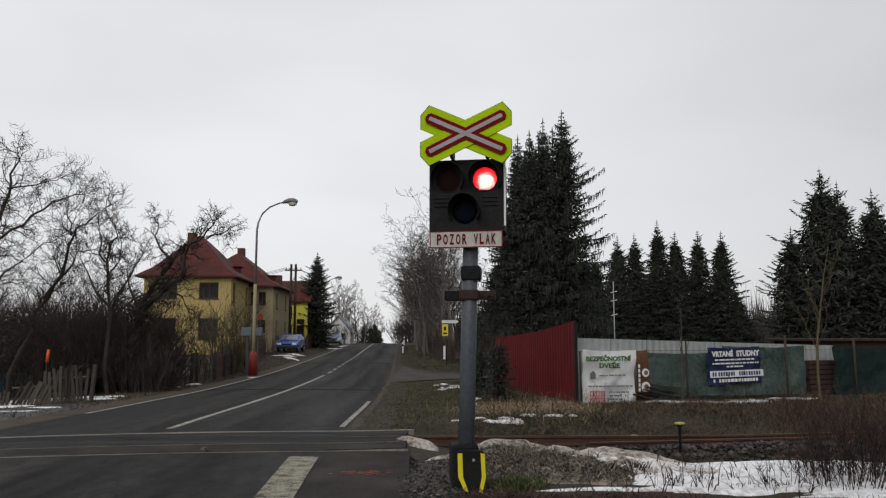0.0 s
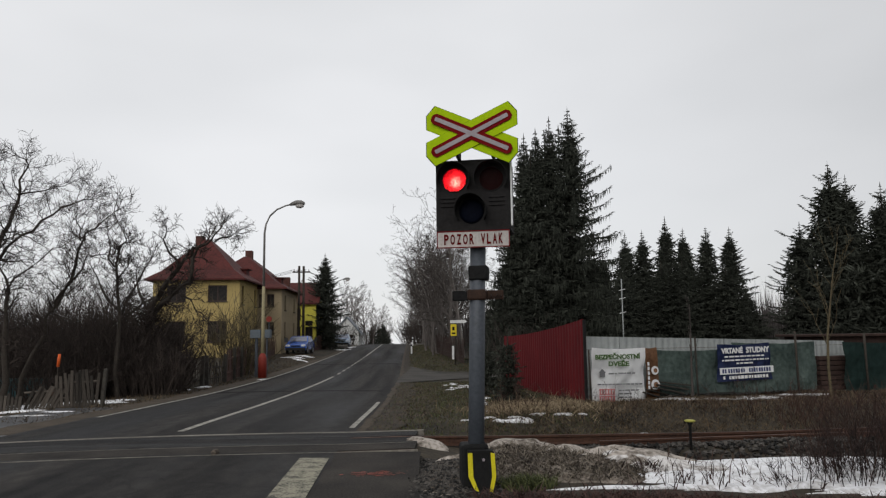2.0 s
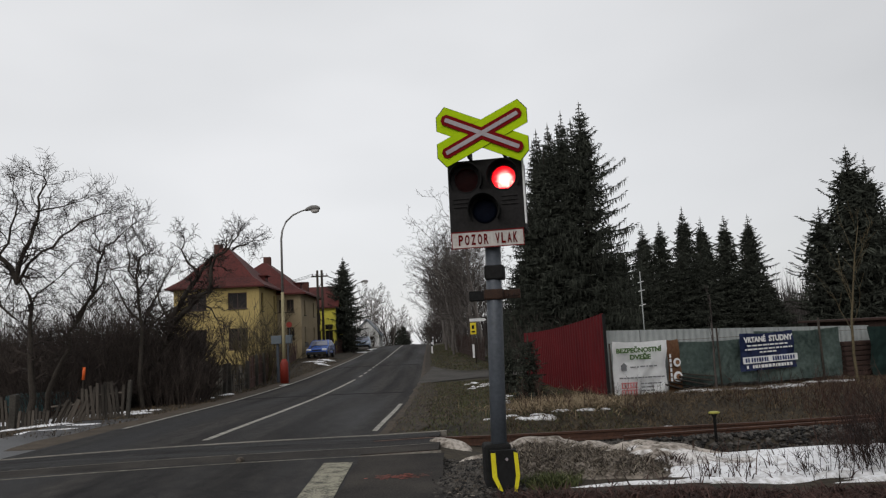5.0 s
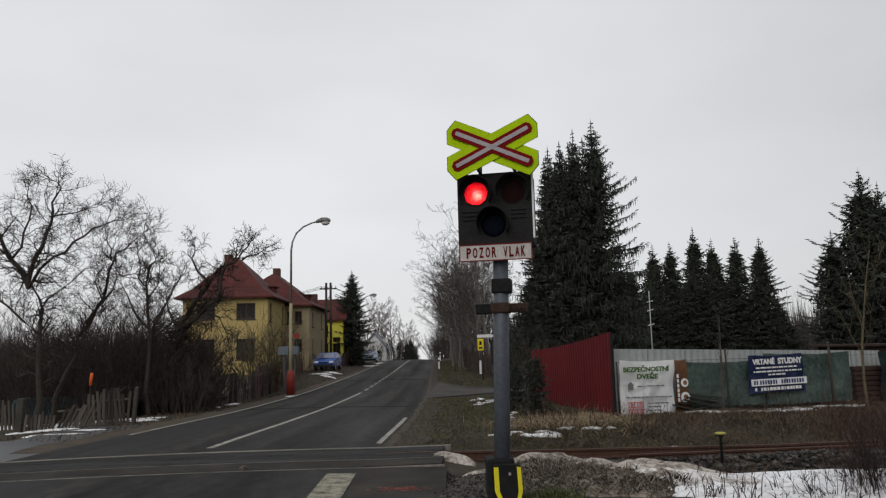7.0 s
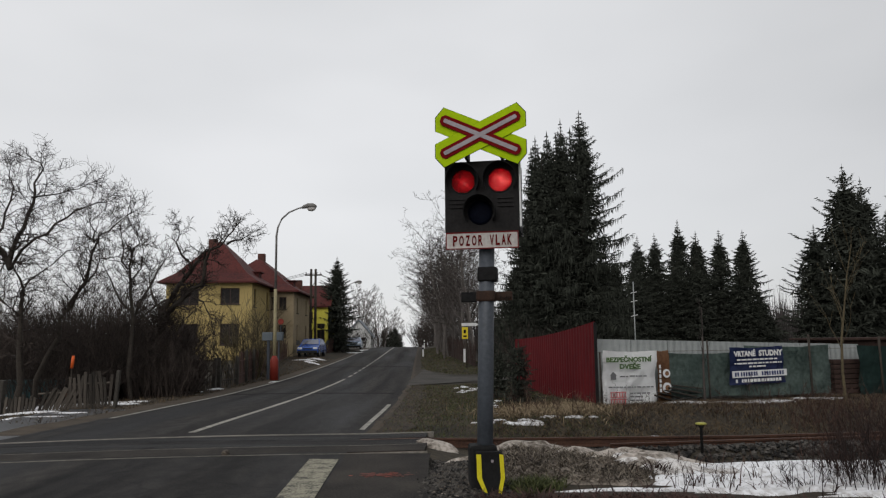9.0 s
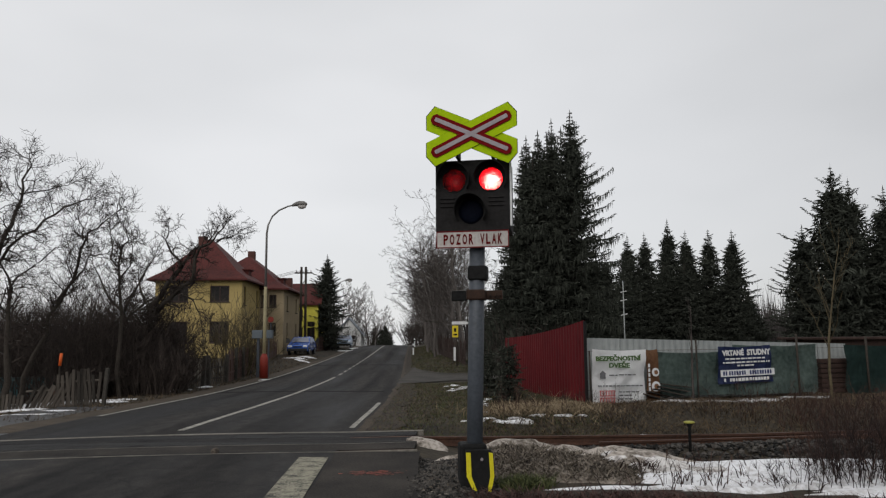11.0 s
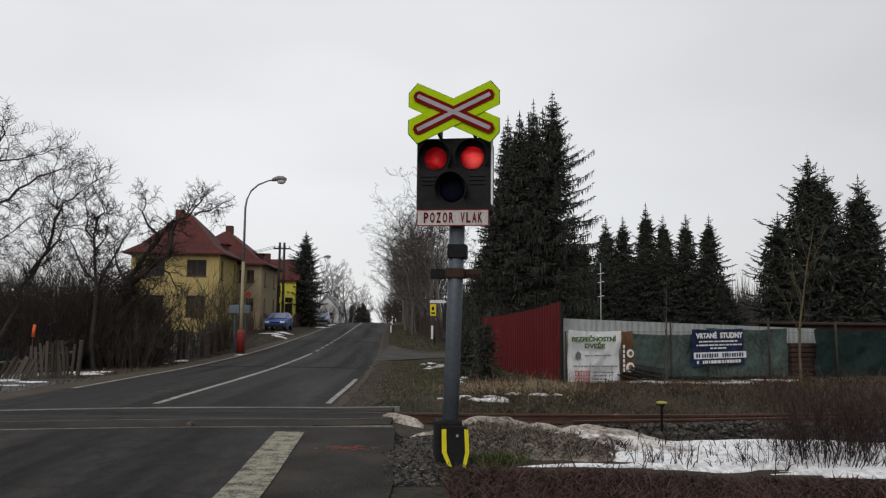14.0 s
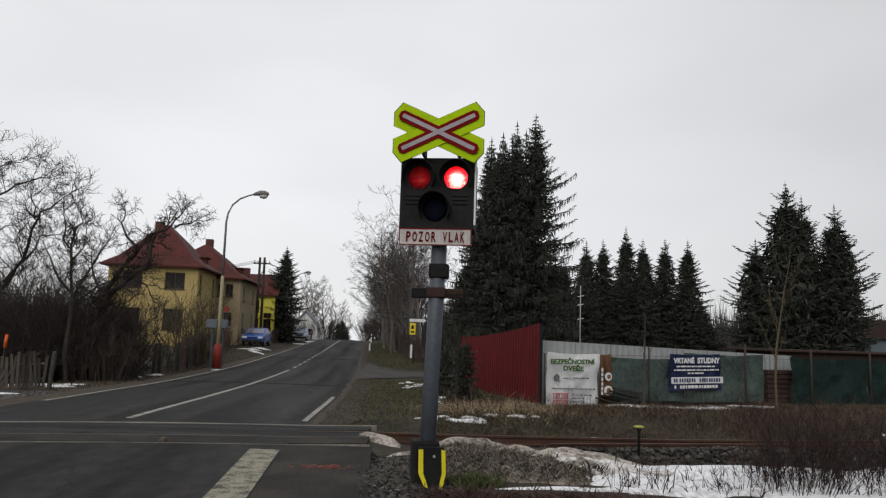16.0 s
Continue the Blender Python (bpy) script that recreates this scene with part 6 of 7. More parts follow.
def house(name, label, m, width, depth, z1, rise, front, side, material, chimneys=(), dormers=(), tiles=None, gable=""):
    """A two-storey house: x along the front, y backwards; openings of the front and of the roadside wall."""
    h = empty(name, m, label, "house")
    facade(h, pose(0, 0, 0), width, -0.6, z1, front, material)
    facade(h, pose(width - 0.003, 0.3, 0, 0, 0, 90), depth - 0.6, -0.6, z1, side, material)
    facade(h, pose(width, depth, 0, 0, 0, 180), width, -0.6, z1, [], material)
    facade(h, pose(0.003, depth - 0.3, 0, 0, 0, -90), depth - 0.6, -0.6, z1, [], material)
    part("cornice", boxed(-0.05, width + 0.05, -0.05, -0.001, z1 * 0.5 - 0.08, z1 * 0.5 + 0.04), material, h)
    part("floor_slab", boxed(0.31, width - 0.31, 0.31, depth - 0.31, z1 * 0.5 - 0.1, z1 * 0.5 + 0.1), M_POST, h)
    if gable:
        roof = part("roof", gable_roof(0, width, 0, depth, z1, rise, gable), tiles or M_ROOF, h, "gabled tile roof")
        run = depth if gable == "x" else width
        for at in (0.004, (width if gable == "x" else depth) - 0.304):
            tri = prism(bmesh.new(), [(0.02, z1), (run - 0.02, z1), (run / 2, z1 + rise - 0.03)], 0, 0.3)
            end = part("gable_wall", tri, material, h)
            end.matrix_basis = pose(at + 0.3, 0, 0, 0, 0, 90) if gable == "x" else pose(0, at, 0)
    else:
        roof = part("roof", hip_roof(0, width, 0, depth, z1, rise), tiles or M_ROOF, h, "hipped tile roof")
    for x, y, za, zb in chimneys:
        ch = part("chimney", boxed(x - 0.3, x + 0.3, y - 0.3, y + 0.3, za, zb, bevel=0.02), M_CHIMNEY, roof, "sooty brick chimney")
    for x, y, z in dormers:
        bm = bmesh.new()
        box(bm, x - 0.55, x + 0.55, y - 0.55, y + 0.55, z - 0.2, z + 0.45)
        part("dormer", bm, M_ROOF, roof, "low roof dormer")
        part("dormer_roof", boxed(x - 0.75, x + 0.75, y - 0.7, y + 0.7, z + 0.45, z + 0.55, bevel=0.02), M_ROOF, roof)
    return h


def gable_roof(x0, x1, y0, y1, z, rise, along, eave=0.35):
    """A thick two-sided roof with its ridge along x or y."""
    bm = bmesh.new()
    (a0, a1), (b0, b1) = ((x0, x1), (y0, y1)) if along == "x" else ((y0, y1), (x0, x1))
    mid = (b0 + b1) / 2
    fall = rise / (mid - b0)
    rows = []
    for a in (a0 - eave, a1 + eave):
        outline = [(b0 - eave, z - fall * eave), (mid, z + rise), (b1 + eave, z - fall * eave), (b1 + eave, z - fall * eave + 0.14), (mid, z + rise + 0.18), (b0 - eave, z - fall * eave + 0.14)]
        rows.append([bm.verts.new((a, b, c) if along == "x" else (b, a, c)) for b, c in outline])
    for k in range(6):
        bm.faces.new((rows[0][k], rows[0][(k + 1) % 6], rows[1][(k + 1) % 6], rows[1][k]))
    for r in rows:
        bm.faces.new((r[0], r[1], r[4], r[5]))
        bm.faces.new((r[1], r[2], r[3], r[4]))
    bmesh.ops.recalc_face_normals(bm, faces=bm.faces)
    return bm


def make_houses():
    house("yellow_house", "ochre yellow two-storey house with a dark red hipped roof", pose(-21.9, 54.02, 0.25, 0, 0, 3.5), 6.3, 6.6, 5.75, 3.3,
          [(1.0, 2.4, 4.1, 5.29), (3.98, 5.39, 4.1, 5.29), (1.0, 2.4, 1.1, 2.66), (4.0, 5.4, 1.1, 2.66)], [(0.45, 1.15, 3.9, 5.3), (5.0, 5.7, 3.9, 5.3), (0.45, 1.15, 1.1, 2.6), (5.0, 5.7, 1.1, 2.6)], M_OCHRE,
          chimneys=((2.55, 3.0, 7.8, 9.35),), dormers=((5.35, 4.6, 6.35),))
    house("beige_house", "beige two-storey house with a dark red hipped roof", pose(-21.39, 60.95, 0.25, 0, 0, 3.5), 7.3, 9.0, 5.5, 3.0,
          [(5.45, 5.95, 3.95, 5.0), (6.1, 6.7, 3.95, 5.0), (6.1, 6.7, 1.65, 2.75)], [(1.3, 2.0, 3.7, 5.0), (6.3, 7.0, 3.7, 5.0), (1.3, 2.0, 1.4, 2.7), (6.3, 7.0, 1.4, 2.7)], M_BEIGE,
          chimneys=((3.75, 4.0, 7.4, 9.1), (6.5, 7.6, 5.6, 7.0)), dormers=((5.0, 1.9, 6.25), (6.1, 4.2, 6.15)))
    house("canary_house", "bright yellow house with a red gabled roof", pose(-19.16, 73.8, 0.4, 0, 0, 3.5), 5.6, 6.0, 4.75, 2.0,
          [(3.2, 4.1, 3.0, 4.1), (4.55, 5.3, 0.9, 2.9), (3.2, 4.1, 0.6, 2.4)], [(1.0, 1.9, 2.9, 4.1), (4.4, 5.3, 2.9, 4.1), (1.0, 1.9, 0.6, 1.9)], M_CANARY, gable="x")
    house("white_house", "low white house with a grey gable over the hill", pose(-16.75, 106, 0.5, 0, 0, 3.5), 3.5, 7.0, 1.9, 2.0, [(2.2, 2.8, 0.7, 1.5)], [(1.4, 2.3, 0.5, 1.4)], M_WHITEWALL, tiles=M_GREYBOX, gable="y")


# ---- street furniture and fences ----
def street_lamp(m, label, height=8.0, painted=True):
    s = empty("street_lamp", m, label, "street lamp", "street lamps")
    lower = height * 0.52
    part("pole", tubed([(0, 0, 0.4), (0, 0, lower)], [0.085, 0.075], 12), M_LAMPCREAM, s, "cream painted lower pole", True)
    part("base", tubed([(0, 0, -0.1), (0, 0, 0.95), (0, 0, 1.15)], [0.20, 0.19, 0.09], 14), M_LAMPRED if painted else M_LAMPHEAD, s, "red painted base sleeve", True)
    k = height - 1.0
    arm = [(0, 0, lower), (0, 0, k - 0.4), (0.06, 0, k), (0.25, 0, k + 0.42), (0.58, 0, k + 0.72), (1.0, 0, k + 0.9), (1.35, 0, k + 0.98)]
    part("arm", tubed(arm, [0.06, 0.05, 0.045, 0.04, 0.04, 0.035, 0.035], 10), M_LAMPHEAD, s, "curved steel arm", True)
    head = part("lamp_head", tubed([(1.18, 0, k + 0.93), (1.30, 0, k + 0.98), (1.50, 0, k + 1.03), (1.72, 0, k + 1.02), (1.86, 0, k + 0.98), (1.90, 0, k + 0.96)], [0.05, 0.09, 0.125, 0.13, 0.09, 0.03], 14), M_LAMPHEAD, s, "grey rounded lamp head", True)
    part("cover", tubed([(1.46, 0, k + 0.92), (1.54, 0, k + 0.88), (1.68, 0, k + 0.87), (1.80, 0, k + 0.90), (1.86, 0, k + 0.94)], [0.04, 0.10, 0.115, 0.09, 0.03], 14), M_LAMPCOVER, head, "cloudy lamp cover", True)
    return s


def make_street():
    a = street_lamp(on_ground(-8.80, 34.6), "cream street lamp with a red base and curved arm", 8.2)
    b = street_lamp(on_ground(-12.3, 76), "grey street lamp with a curved arm up the hill", 7.2, False)
    # pair of wooden utility poles
    u = empty("utility_pole", on_ground(-13.3, 65.5), "double wooden utility pole with a crossarm", "utility pole")
    for x in (-0.22, 0.22):
        part("pole", tubed([(x, 0, -0.3), (x * 0.9, 0, 7.6)], [0.13, 0.10], 9), M_BARK, u, "", True)
    for z in range(6):
        part("brace", tubed([(-0.21, 0, 0.9 + z), (0.21, 0, 1.5 + z)] if z % 2 else [(0.21, 0, 0.9 + z), (-0.21, 0, 1.5 + z)], [0.035, 0.035], 5), M_BARK, u)
    part("crossarm", boxed(-0.75, 0.75, -0.06, 0.06, 7.0, 7.12), M_BARK, u)
    for x in (-0.65, -0.3, 0.3, 0.65):
        part("insulator", tubed([(x, 0, 7.12), (x, 0, 7.3)], [0.05, 0.03], 8), M_REFLECT, u, "small insulator")
    for k in range(3):
        part("cable", tubed([(-0.6 + k * 0.5, 0, 7.3), (-2.5 + k * 0.4, -1.5, 6.6), (-5.2, -2.6, 6.0)], [0.015] * 3, 4), M_BLACK, u, "thin sagging cable")
    # yellow notice and arrow sign
    s = empty("bus_stop_sign", on_ground(0.22, 45), "yellow sign with a white arrow board on a post", "road sign")
    part("post", tubed([(0, 0, -0.1), (0, 0, 2.72)], [0.04, 0.04], 8), M_BARK, s, "", True)
    part("sign_plate", boxed(-0.27, 0.09, -0.08, -0.05, 1.75, 2.45, bevel=0.01), M_SIGNYELLOW, s, "yellow sign plate")
    part("pictogram", boxed(-0.17, -0.03, -0.09, -0.081, 2.08, 2.3, bevel=0.004), M_BLACK, s, "dark pictogram bar")
    part("pictogram", boxed(-0.20, 0.02, -0.09, -0.081, 1.86, 1.96, bevel=0.004), M_BLACK, s, "dark pictogram bar")
    part("arrow_board", prism(bmesh.new(), [(-0.29, 2.52), (0.60, 2.52), (0.74, 2.61), (0.60, 2.70), (-0.29, 2.70)], -0.08, -0.05), M_SIGNWHITE, s, "white arrow board")
    part("notice", boxed(-0.20, -0.07, -0.06, -0.04, 0.35, 1.15, bevel=0.005), M_SIGNWHITE, s, "narrow white notice")
    # small boxes and notice beside the lamp
    c = empty("meter_cabinet", on_ground(-9.35, 35.6), "grey-blue utility cabinet on a post by the fence", "utility cabinet")
    part("body", boxed(-0.28, 0.22, -0.15, 0.15, 1.85, 2.25, bevel=0.02), M_GREYBOX, c)
    part("body", boxed(0.28, 0.70, -0.15, 0.10, 1.85, 2.25, bevel=0.02), M_GREYBOX, c)
    part("post", tubed([(0, 0, -0.1), (0, 0, 1.86)], [0.07, 0.07], 8), M_GALV, c)
    part("post", tubed([(0.5, 0, -0.1), (0.5, 0, 1.86)], [0.04, 0.04], 8), M_GALV, c)
    part("red_disc", tubed([(0.62, -0.17, 2.75), (0.62, -0.15, 2.75)], [0.14, 0.14], 16), M_LAMPRED, c, "small red round sign")
    part("disc_post", tubed([(0.62, -0.13, 2.2), (0.62, -0.13, 2.8)], [0.02, 0.02], 6), M_GALV, c)
    # rail-side marker
    k = empty("track_marker", pose(3.42, 10.9, -0.08), "short dark marker post with a yellow cap", "track marker")
    part("post", tubed([(0, 0, -0.25), (0, 0, 0.36), (0, 0, 0.42)], [0.022, 0.022, 0.06], 8), M_BLACK, k, "", True)
    part("cap", tubed([(0, 0, 0.415), (0, 0, 0.432), (0, 0, 0.444)], [0.075, 0.08, 0.055], 14), M_DULLYELLOW, k, "yellow round cap", True)
    # white guide posts by the road
    for x, y in ((-4.6, 88), (-3.5, 65)):
        g = empty("guide_post", on_ground(x, y), "slim white roadside guide post", "guide post", "guide posts")
        part("post", boxed(-0.06, 0.06, -0.04, 0.04, -0.1, 1.0, bevel=0.01), M_SIGNWHITE, g)
        part("band", boxed(-0.063, 0.063, -0.043, 0.043, 0.65, 0.82), M_BLACK, g, "black band")
    w = empty("mast", on_ground(6.0, 26), "thin pale steel mast behind the fence", "mast")
    part("pole", tubed([(0, 0, -0.1), (0, 0, 3.6)], [0.022, 0.018], 8), M_GREYSHEET, w, "", True)
    for z in (2.4, 2.9, 3.2):
        part("rung", tubed([(-0.10, 0, z), (0.12, 0, z + 0.05)], [0.012, 0.012], 5), M_SIGNWHITE, w)


def corrugated(length, low, high, pitch=0.2, depth=0.035, curve=None, thick=0.004):
    """Profiled sheet along x; top given by a function of the share along it."""
    bm = bmesh.new()
    n = int(length / pitch * 4)
    rows = []
    for i in range(n + 1):
        x = length * i / n
        y = (0, depth, depth, 0)[i % 4]
        t = high(i / n)
        rows.append([bm.verts.new((x, y, low(i / n))), bm.verts.new((x, y, t)), bm.verts.new((x, y + thick, t)), bm.verts.new((x, y + thick, low(i / n)))])
    for a, b in zip(rows, rows[1:]):
        for k in range(4):
            bm.faces.new((a[k], b[k], b[(k + 1) % 4], a[(k + 1) % 4]))
    bmesh.ops.recalc_face_normals(bm, faces=bm.faces)
    return bm


def cloth(width, height, seed, sag=0.04, nx=28, nz=18, fold=0.03):
    """A hanging sheet in the x-z plane with creases."""
    bm = bmesh.new()
    grid = [[None] * (nx + 1) for _ in range(nz + 1)]
    for j in range(nz + 1):
        for i in range(nx + 1):
            u, v = i / nx, j / nz
            x, z = u * width, v * height
            y = fold * 0.55 * math.sin((x * 0.9 - z) * 5.2 + seed) * max(0.0, noise.noise(Vector((x * 0.8, z * 0.8, seed + 8))) + 0.3) + fold * noise.noise(Vector((x * 1.7 + z * 0.8, z * 1.9 - x * 0.5, seed))) + fold * 0.5 * noise.noise(Vector((x * 5, z * 4, seed + 3)))
            z -= sag * math.sin(u * math.pi) * v + 0.4 * sag * noise.noise(Vector((x * 2, 0, seed)))
            grid[j][i] = bm.verts.new((x, y, z))
    for j in range(nz):
        for i in range(nx):
            bm.faces.new((grid[j][i], grid[j][i + 1], grid[j + 1][i + 1], grid[j + 1][i]))
    bmesh.ops.solidify(bm, geom=bm.faces[:], thickness=0.003)
    return bm


def make_fences():
    # red sheet fence that runs back from its corner
    p0, p1 = Vector((1.85, 26.2, 0)), Vector((3.02, 17.15, 0))
    d = p1 - p0
    red = empty("red_fence", pose(p0.x, p0.y, 0, 0, 0, math.degrees(math.atan2(d.y, d.x))), "dark red sheet metal fence with a sloping top", "fence")
    part("sheet", corrugated(d.length, lambda s: -0.25 + 0.2 * s, lambda s: 1.57 + 0.06 * s + 0.33 * s * s, 0.25, 0.03), M_REDSHEET, red)
    part("post", boxed(d.length - 0.03, d.length + 0.03, 0.01, 0.07, -0.1, 1.94), M_BLACK, red)
    # grey sheet fence behind the nets
    q0, q1 = Vector((3.06, 17.6, 0)), Vector((11.0, 21.0, 0))
    e = q1 - q0
    grey = empty("grey_fence", pose(q0.x, q0.y, 0, 0, 0, math.degrees(math.atan2(e.y, e.x))), "pale grey corrugated metal fence", "fence")
    n = 8
    for k in range(n):
        s0, s1 = k / n, (k + 1) / n
        bm = corrugated(e.length / n - 0.01, lambda s: -0.15, lambda s: 1.56 - 0.22 * (s0 + (s1 - s0) * s), 0.18, 0.02)
        ob = part("panel", bm, M_GREYSHEET, grey)
        ob.matrix_basis = pose(e.length * s0, 0, 0)
    # wire fence line with nets and banners
    turn = math.degrees(math.atan2(20.4 - 17.4, 11.0 - 3.1))
    line = empty("net_fence", pose(3.1, 17.25, 0.0, 0, 0, turn), "steel post fence hung with green shade nets", "fence")
    for x, top, r in ((0.02, 1.25, 0.02), (3.0, 1.5, 0.02), (6.15, 1.62, 0.028), (8.55, 1.55, 0.03), (10.9, 1.5, 0.028), (13.5, 1.5, 0.028)):
        part("post", tubed([(x, -0.12, -0.2), (x - 0.02, -0.12, top)], [r, r], 8), M_BARK, line, "weathered fence post", True)
    def net(x0, x1, z0, z1, seed, material, label):
        ob = part("net", cloth(x1 - x0, z1 - z0, seed, 0.05, 30, 12, 0.06), material, line, label)
        ob.matrix_basis = pose(x0, 0.0, z0)
    net(1.75, 4.2, 0.15, 1.22, 1, M_NET, "faded green shade net")
    net(4.2, 6.9, 0.12, 1.36, 2, M_NET, "faded green shade net")
    net(7.9, 10.9, 0.0, 1.33, 3, M_NETDARK, "dark green shade net")
    net(10.92, 14.5, 0.0, 1.30, 5, M_NETDARK, "dark green shade net")
    for z in (0.35, 1.25):
        part("wire", tubed([(0, 0.07, z), (14.5, 0.07, z)], [0.004, 0.004], 4), M_RUST, line)
    # rubble and timber in the gap
    r = empty("timber_stack", pose(10.6, 20.6, 0, 0, 0, 12), "untidy stack of brown timber behind the net gap", "timber stack")
    for k in range(7):
        part("plank", boxed(-0.75, 0.85, -0.3 + 0.02 * k, 0.3, 0.05 + 0.13 * k, 0.16 + 0.13 * k, bevel=0.01, turn=pose(0, 0, 0, 0, 0, (k * 37) % 9 - 4)), M_SHED, r)
    w = empty("scrap_wood", pose(5.0, 17.75, 0.02, 0, 0, 15), "dark rotten boards and rags under the net", "scrap wood")
    for k in range(6):
        part("board", boxed(-0.5, 0.45, -0.06, 0.06, 0.02 + 0.04 * k, 0.05 + 0.04 * k, bevel=0.006, turn=pose(0.14 * k - 0.3, 0.05 * (k % 3), 0.03 * k, 0, (k * 29) % 31 - 14, (k * 47) % 50 - 25)), M_BARK, w)
    # banners
    def banner(name, x, z, w, h, material, label, seed, lean=0.0):
        b = empty(name, line.matrix_world @ pose(x, -0.09, z, 0, lean, 0), label, "banner")
        part("sheet", cloth(w, h, seed, 0.03, 38, 32, 0.08), material, b)
        return b
    wb = banner("white_banner", 0.07, -0.05, 1.42, 1.35, M_WHITEVINYL, "creased white advertising banner tied to the fence", 5, 1.0)
    lettering("letters", "BEZPEČNOSTNÍ", 1.22, 0.15, M_GREENINK, wb, pose(0.66, -0.075, 1.16, 0, -1.0), "green capital letters")
    lettering("letters", "DVEŘE", 0.56, 0.15, M_GREENINK, wb, pose(0.68, -0.075, 1.0), "green capital letters")
    part("logo", prism(bmesh.new(), [(0.16, 0.78), (0.24, 0.86), (0.32, 0.78), (0.30, 0.78), (0.30, 0.68), (0.18, 0.68), (0.18, 0.78)], -0.076, -0.04), M_GREYINK, wb, "grey house-shaped mark")
    line_seed = random.Random(23)
    for x0, x1, z in ((0.40, 0.62, 0.74), (0.66, 1.15, 0.75), (0.10, 1.3, 0.50), (0.66, 1.2, 0.36), (0.66, 1.0, 0.28), (0.66, 1.05, 0.20), (0.62, 1.22, 0.07)):
        x = x0
        while x < x1 - 0.03:
            w = min(line_seed.uniform(0.04, 0.15), x1 - x)
            part("text_bar", boxed(x, x + w, -0.077, -0.071, z, z + 0.028), M_GREYINK, wb, "grey line of small print")
            x += w + 0.025
    for k in range(2):
        for z in (0.12 + 0.16 * k,):
            part("frame_bar", boxed(0.14, 0.56, -0.077, -0.071, z, z + 0.02), M_REDINK, wb)
            part("frame_bar", boxed(0.14, 0.56, -0.077, -0.071, z + 0.11, z + 0.13), M_REDINK, wb)
            for x in (0.15, 0.22, 0.30, 0.37, 0.45, 0.52):
                part("frame_bar", boxed(x, x + 0.025, -0.077, -0.071, z + 0.021, z + 0.109), M_REDINK, wb)
    bb = banner("brown_banner", 1.53, 0.06, 0.37, 1.22, M_BROWNVINYL, "narrow brown banner with white marks", 7)
    for z, rr in ((0.68, 0.10), (0.35, 0.12)):
        part("disc", tubed([(0.22, -0.082, z), (0.22, -0.072, z)], [rr, rr], 16), M_SIGNWHITE, bb, "white round mark")
        part("disc_mark", tubed([(0.23, -0.088, z), (0.23, -0.083, z)], [rr * 0.55, rr * 0.55], 10), M_BROWNVINYL, bb)
    for k in range(6):
        part("text_bar", boxed(0.02, 0.07, -0.080, -0.072, 0.25 + k * 0.11, 0.33 + k * 0.11), M_SIGNWHITE, bb, "white upright lettering")
    nb = banner("blue_banner", 3.62, 0.40, 1.72, 0.92, M_BLUEVINYL, "navy blue advertising banner with white lettering", 9, -1.0)
    lettering("letters", "VRTANÉ", 0.66, 0.17, M_SIGNWHITE, nb, pose(0.44, -0.076, 0.77), "bold white capital letters")
    lettering("letters", "STUDNY", 0.74, 0.15, M_SIGNWHITE, nb, pose(1.24, -0.076, 0.755), "bold white capital letters")
    words = random.Random(17)
    def print_line(owner, x0, x1, z, tall, ink, y=-0.077, longest=0.16):
        x = x0
        while x < x1 - 0.03:
            w = min(words.uniform(0.04, longest), x1 - x)
            part("text_bar", boxed(x, x + w, y, y + 0.005, z, z + tall), ink, owner, "line of small print")
            x += w + words.uniform(0.02, 0.035)
    for x0, x1, z in ((0.2, 1.45, 0.59), (0.12, 1.62, 0.50), (0.55, 1.1, 0.42)):
        print_line(nb, x0, x1, z, 0.035, M_SIGNWHITE)
    part("number_bar", boxed(0.03, 1.70, -0.076, -0.070, 0.18, 0.34), M_SIGNWHITE, nb, "white band")
    for x0, x1 in ((0.10, 0.22), (0.28, 0.80), (0.92, 1.62)):
        print_line(nb, x0, x1, 0.21, 0.10, M_BLUEVINYL, -0.082, 0.06)
    for x0, x1 in ((0.12, 0.2), (0.30, 0.52), (0.55, 1.55)):
        print_line(nb, x0, x1, 0.06, 0.075, M_SIGNWHITE, -0.077, 0.10)
    # shed far behind on the right
    sh = empty("shed", on_ground(21.5, 34, 10), "low brown wooden shed with a rusty roof", "shed")
    part("wall", boxed(-5, 6, 0, 3, -0.2, 1.5), M_SHED, sh)
    part("roof", boxed(-5.3, 6.3, -0.3, 3.3, 1.5, 1.62, bevel=0.03), M_SHED, sh)
    ga = empty("garage", on_ground(32, 46, 5), "small grey building with a pale brown roof", "building")
    part("wall", boxed(-3, 4, 0, 4, -0.2, 2.4), M_GREYBOX, ga)
    part("roof", prism(bmesh.new(), [(-3.3, 2.4), (4.3, 2.4), (3.6, 3.6), (-2.6, 3.6)], -0.3, 4.3), M_SHED, ga)

    # leaning picket fence at the garden
    def pickets(name, x0, y0, x1, y1, count, height, label, seed, tilt=6, material=M_WOOD, half=0.035):
        rng = random.Random(seed)
        f = empty(name, pose(0, 0, 0), label, "fence", "garden fences")
        L = math.hypot(x1 - x0, y1 - y0)
        tr = math.degrees(math.atan2(y1 - y0, x1 - x0))
        me = mesh_of("picket", boxed(-half, half, -0.012, 0.012, 0.0, 1.0, bevel=0.006), material)
        for k in range(count):
            s = (k + 0.5) / count
            x, y = x0 + (x1 - x0) * s, y0 + (y1 - y0) * s
            ob = part("picket", me, material, f)
            ob.matrix_basis = pose(x, y, ground_z(x, y) + 0.03, rng.gauss(0, 2), rng.gauss(tilt, 3), tr) @ Matrix.Diagonal((1, 1, height * rng.uniform(0.85, 1.1), 1))
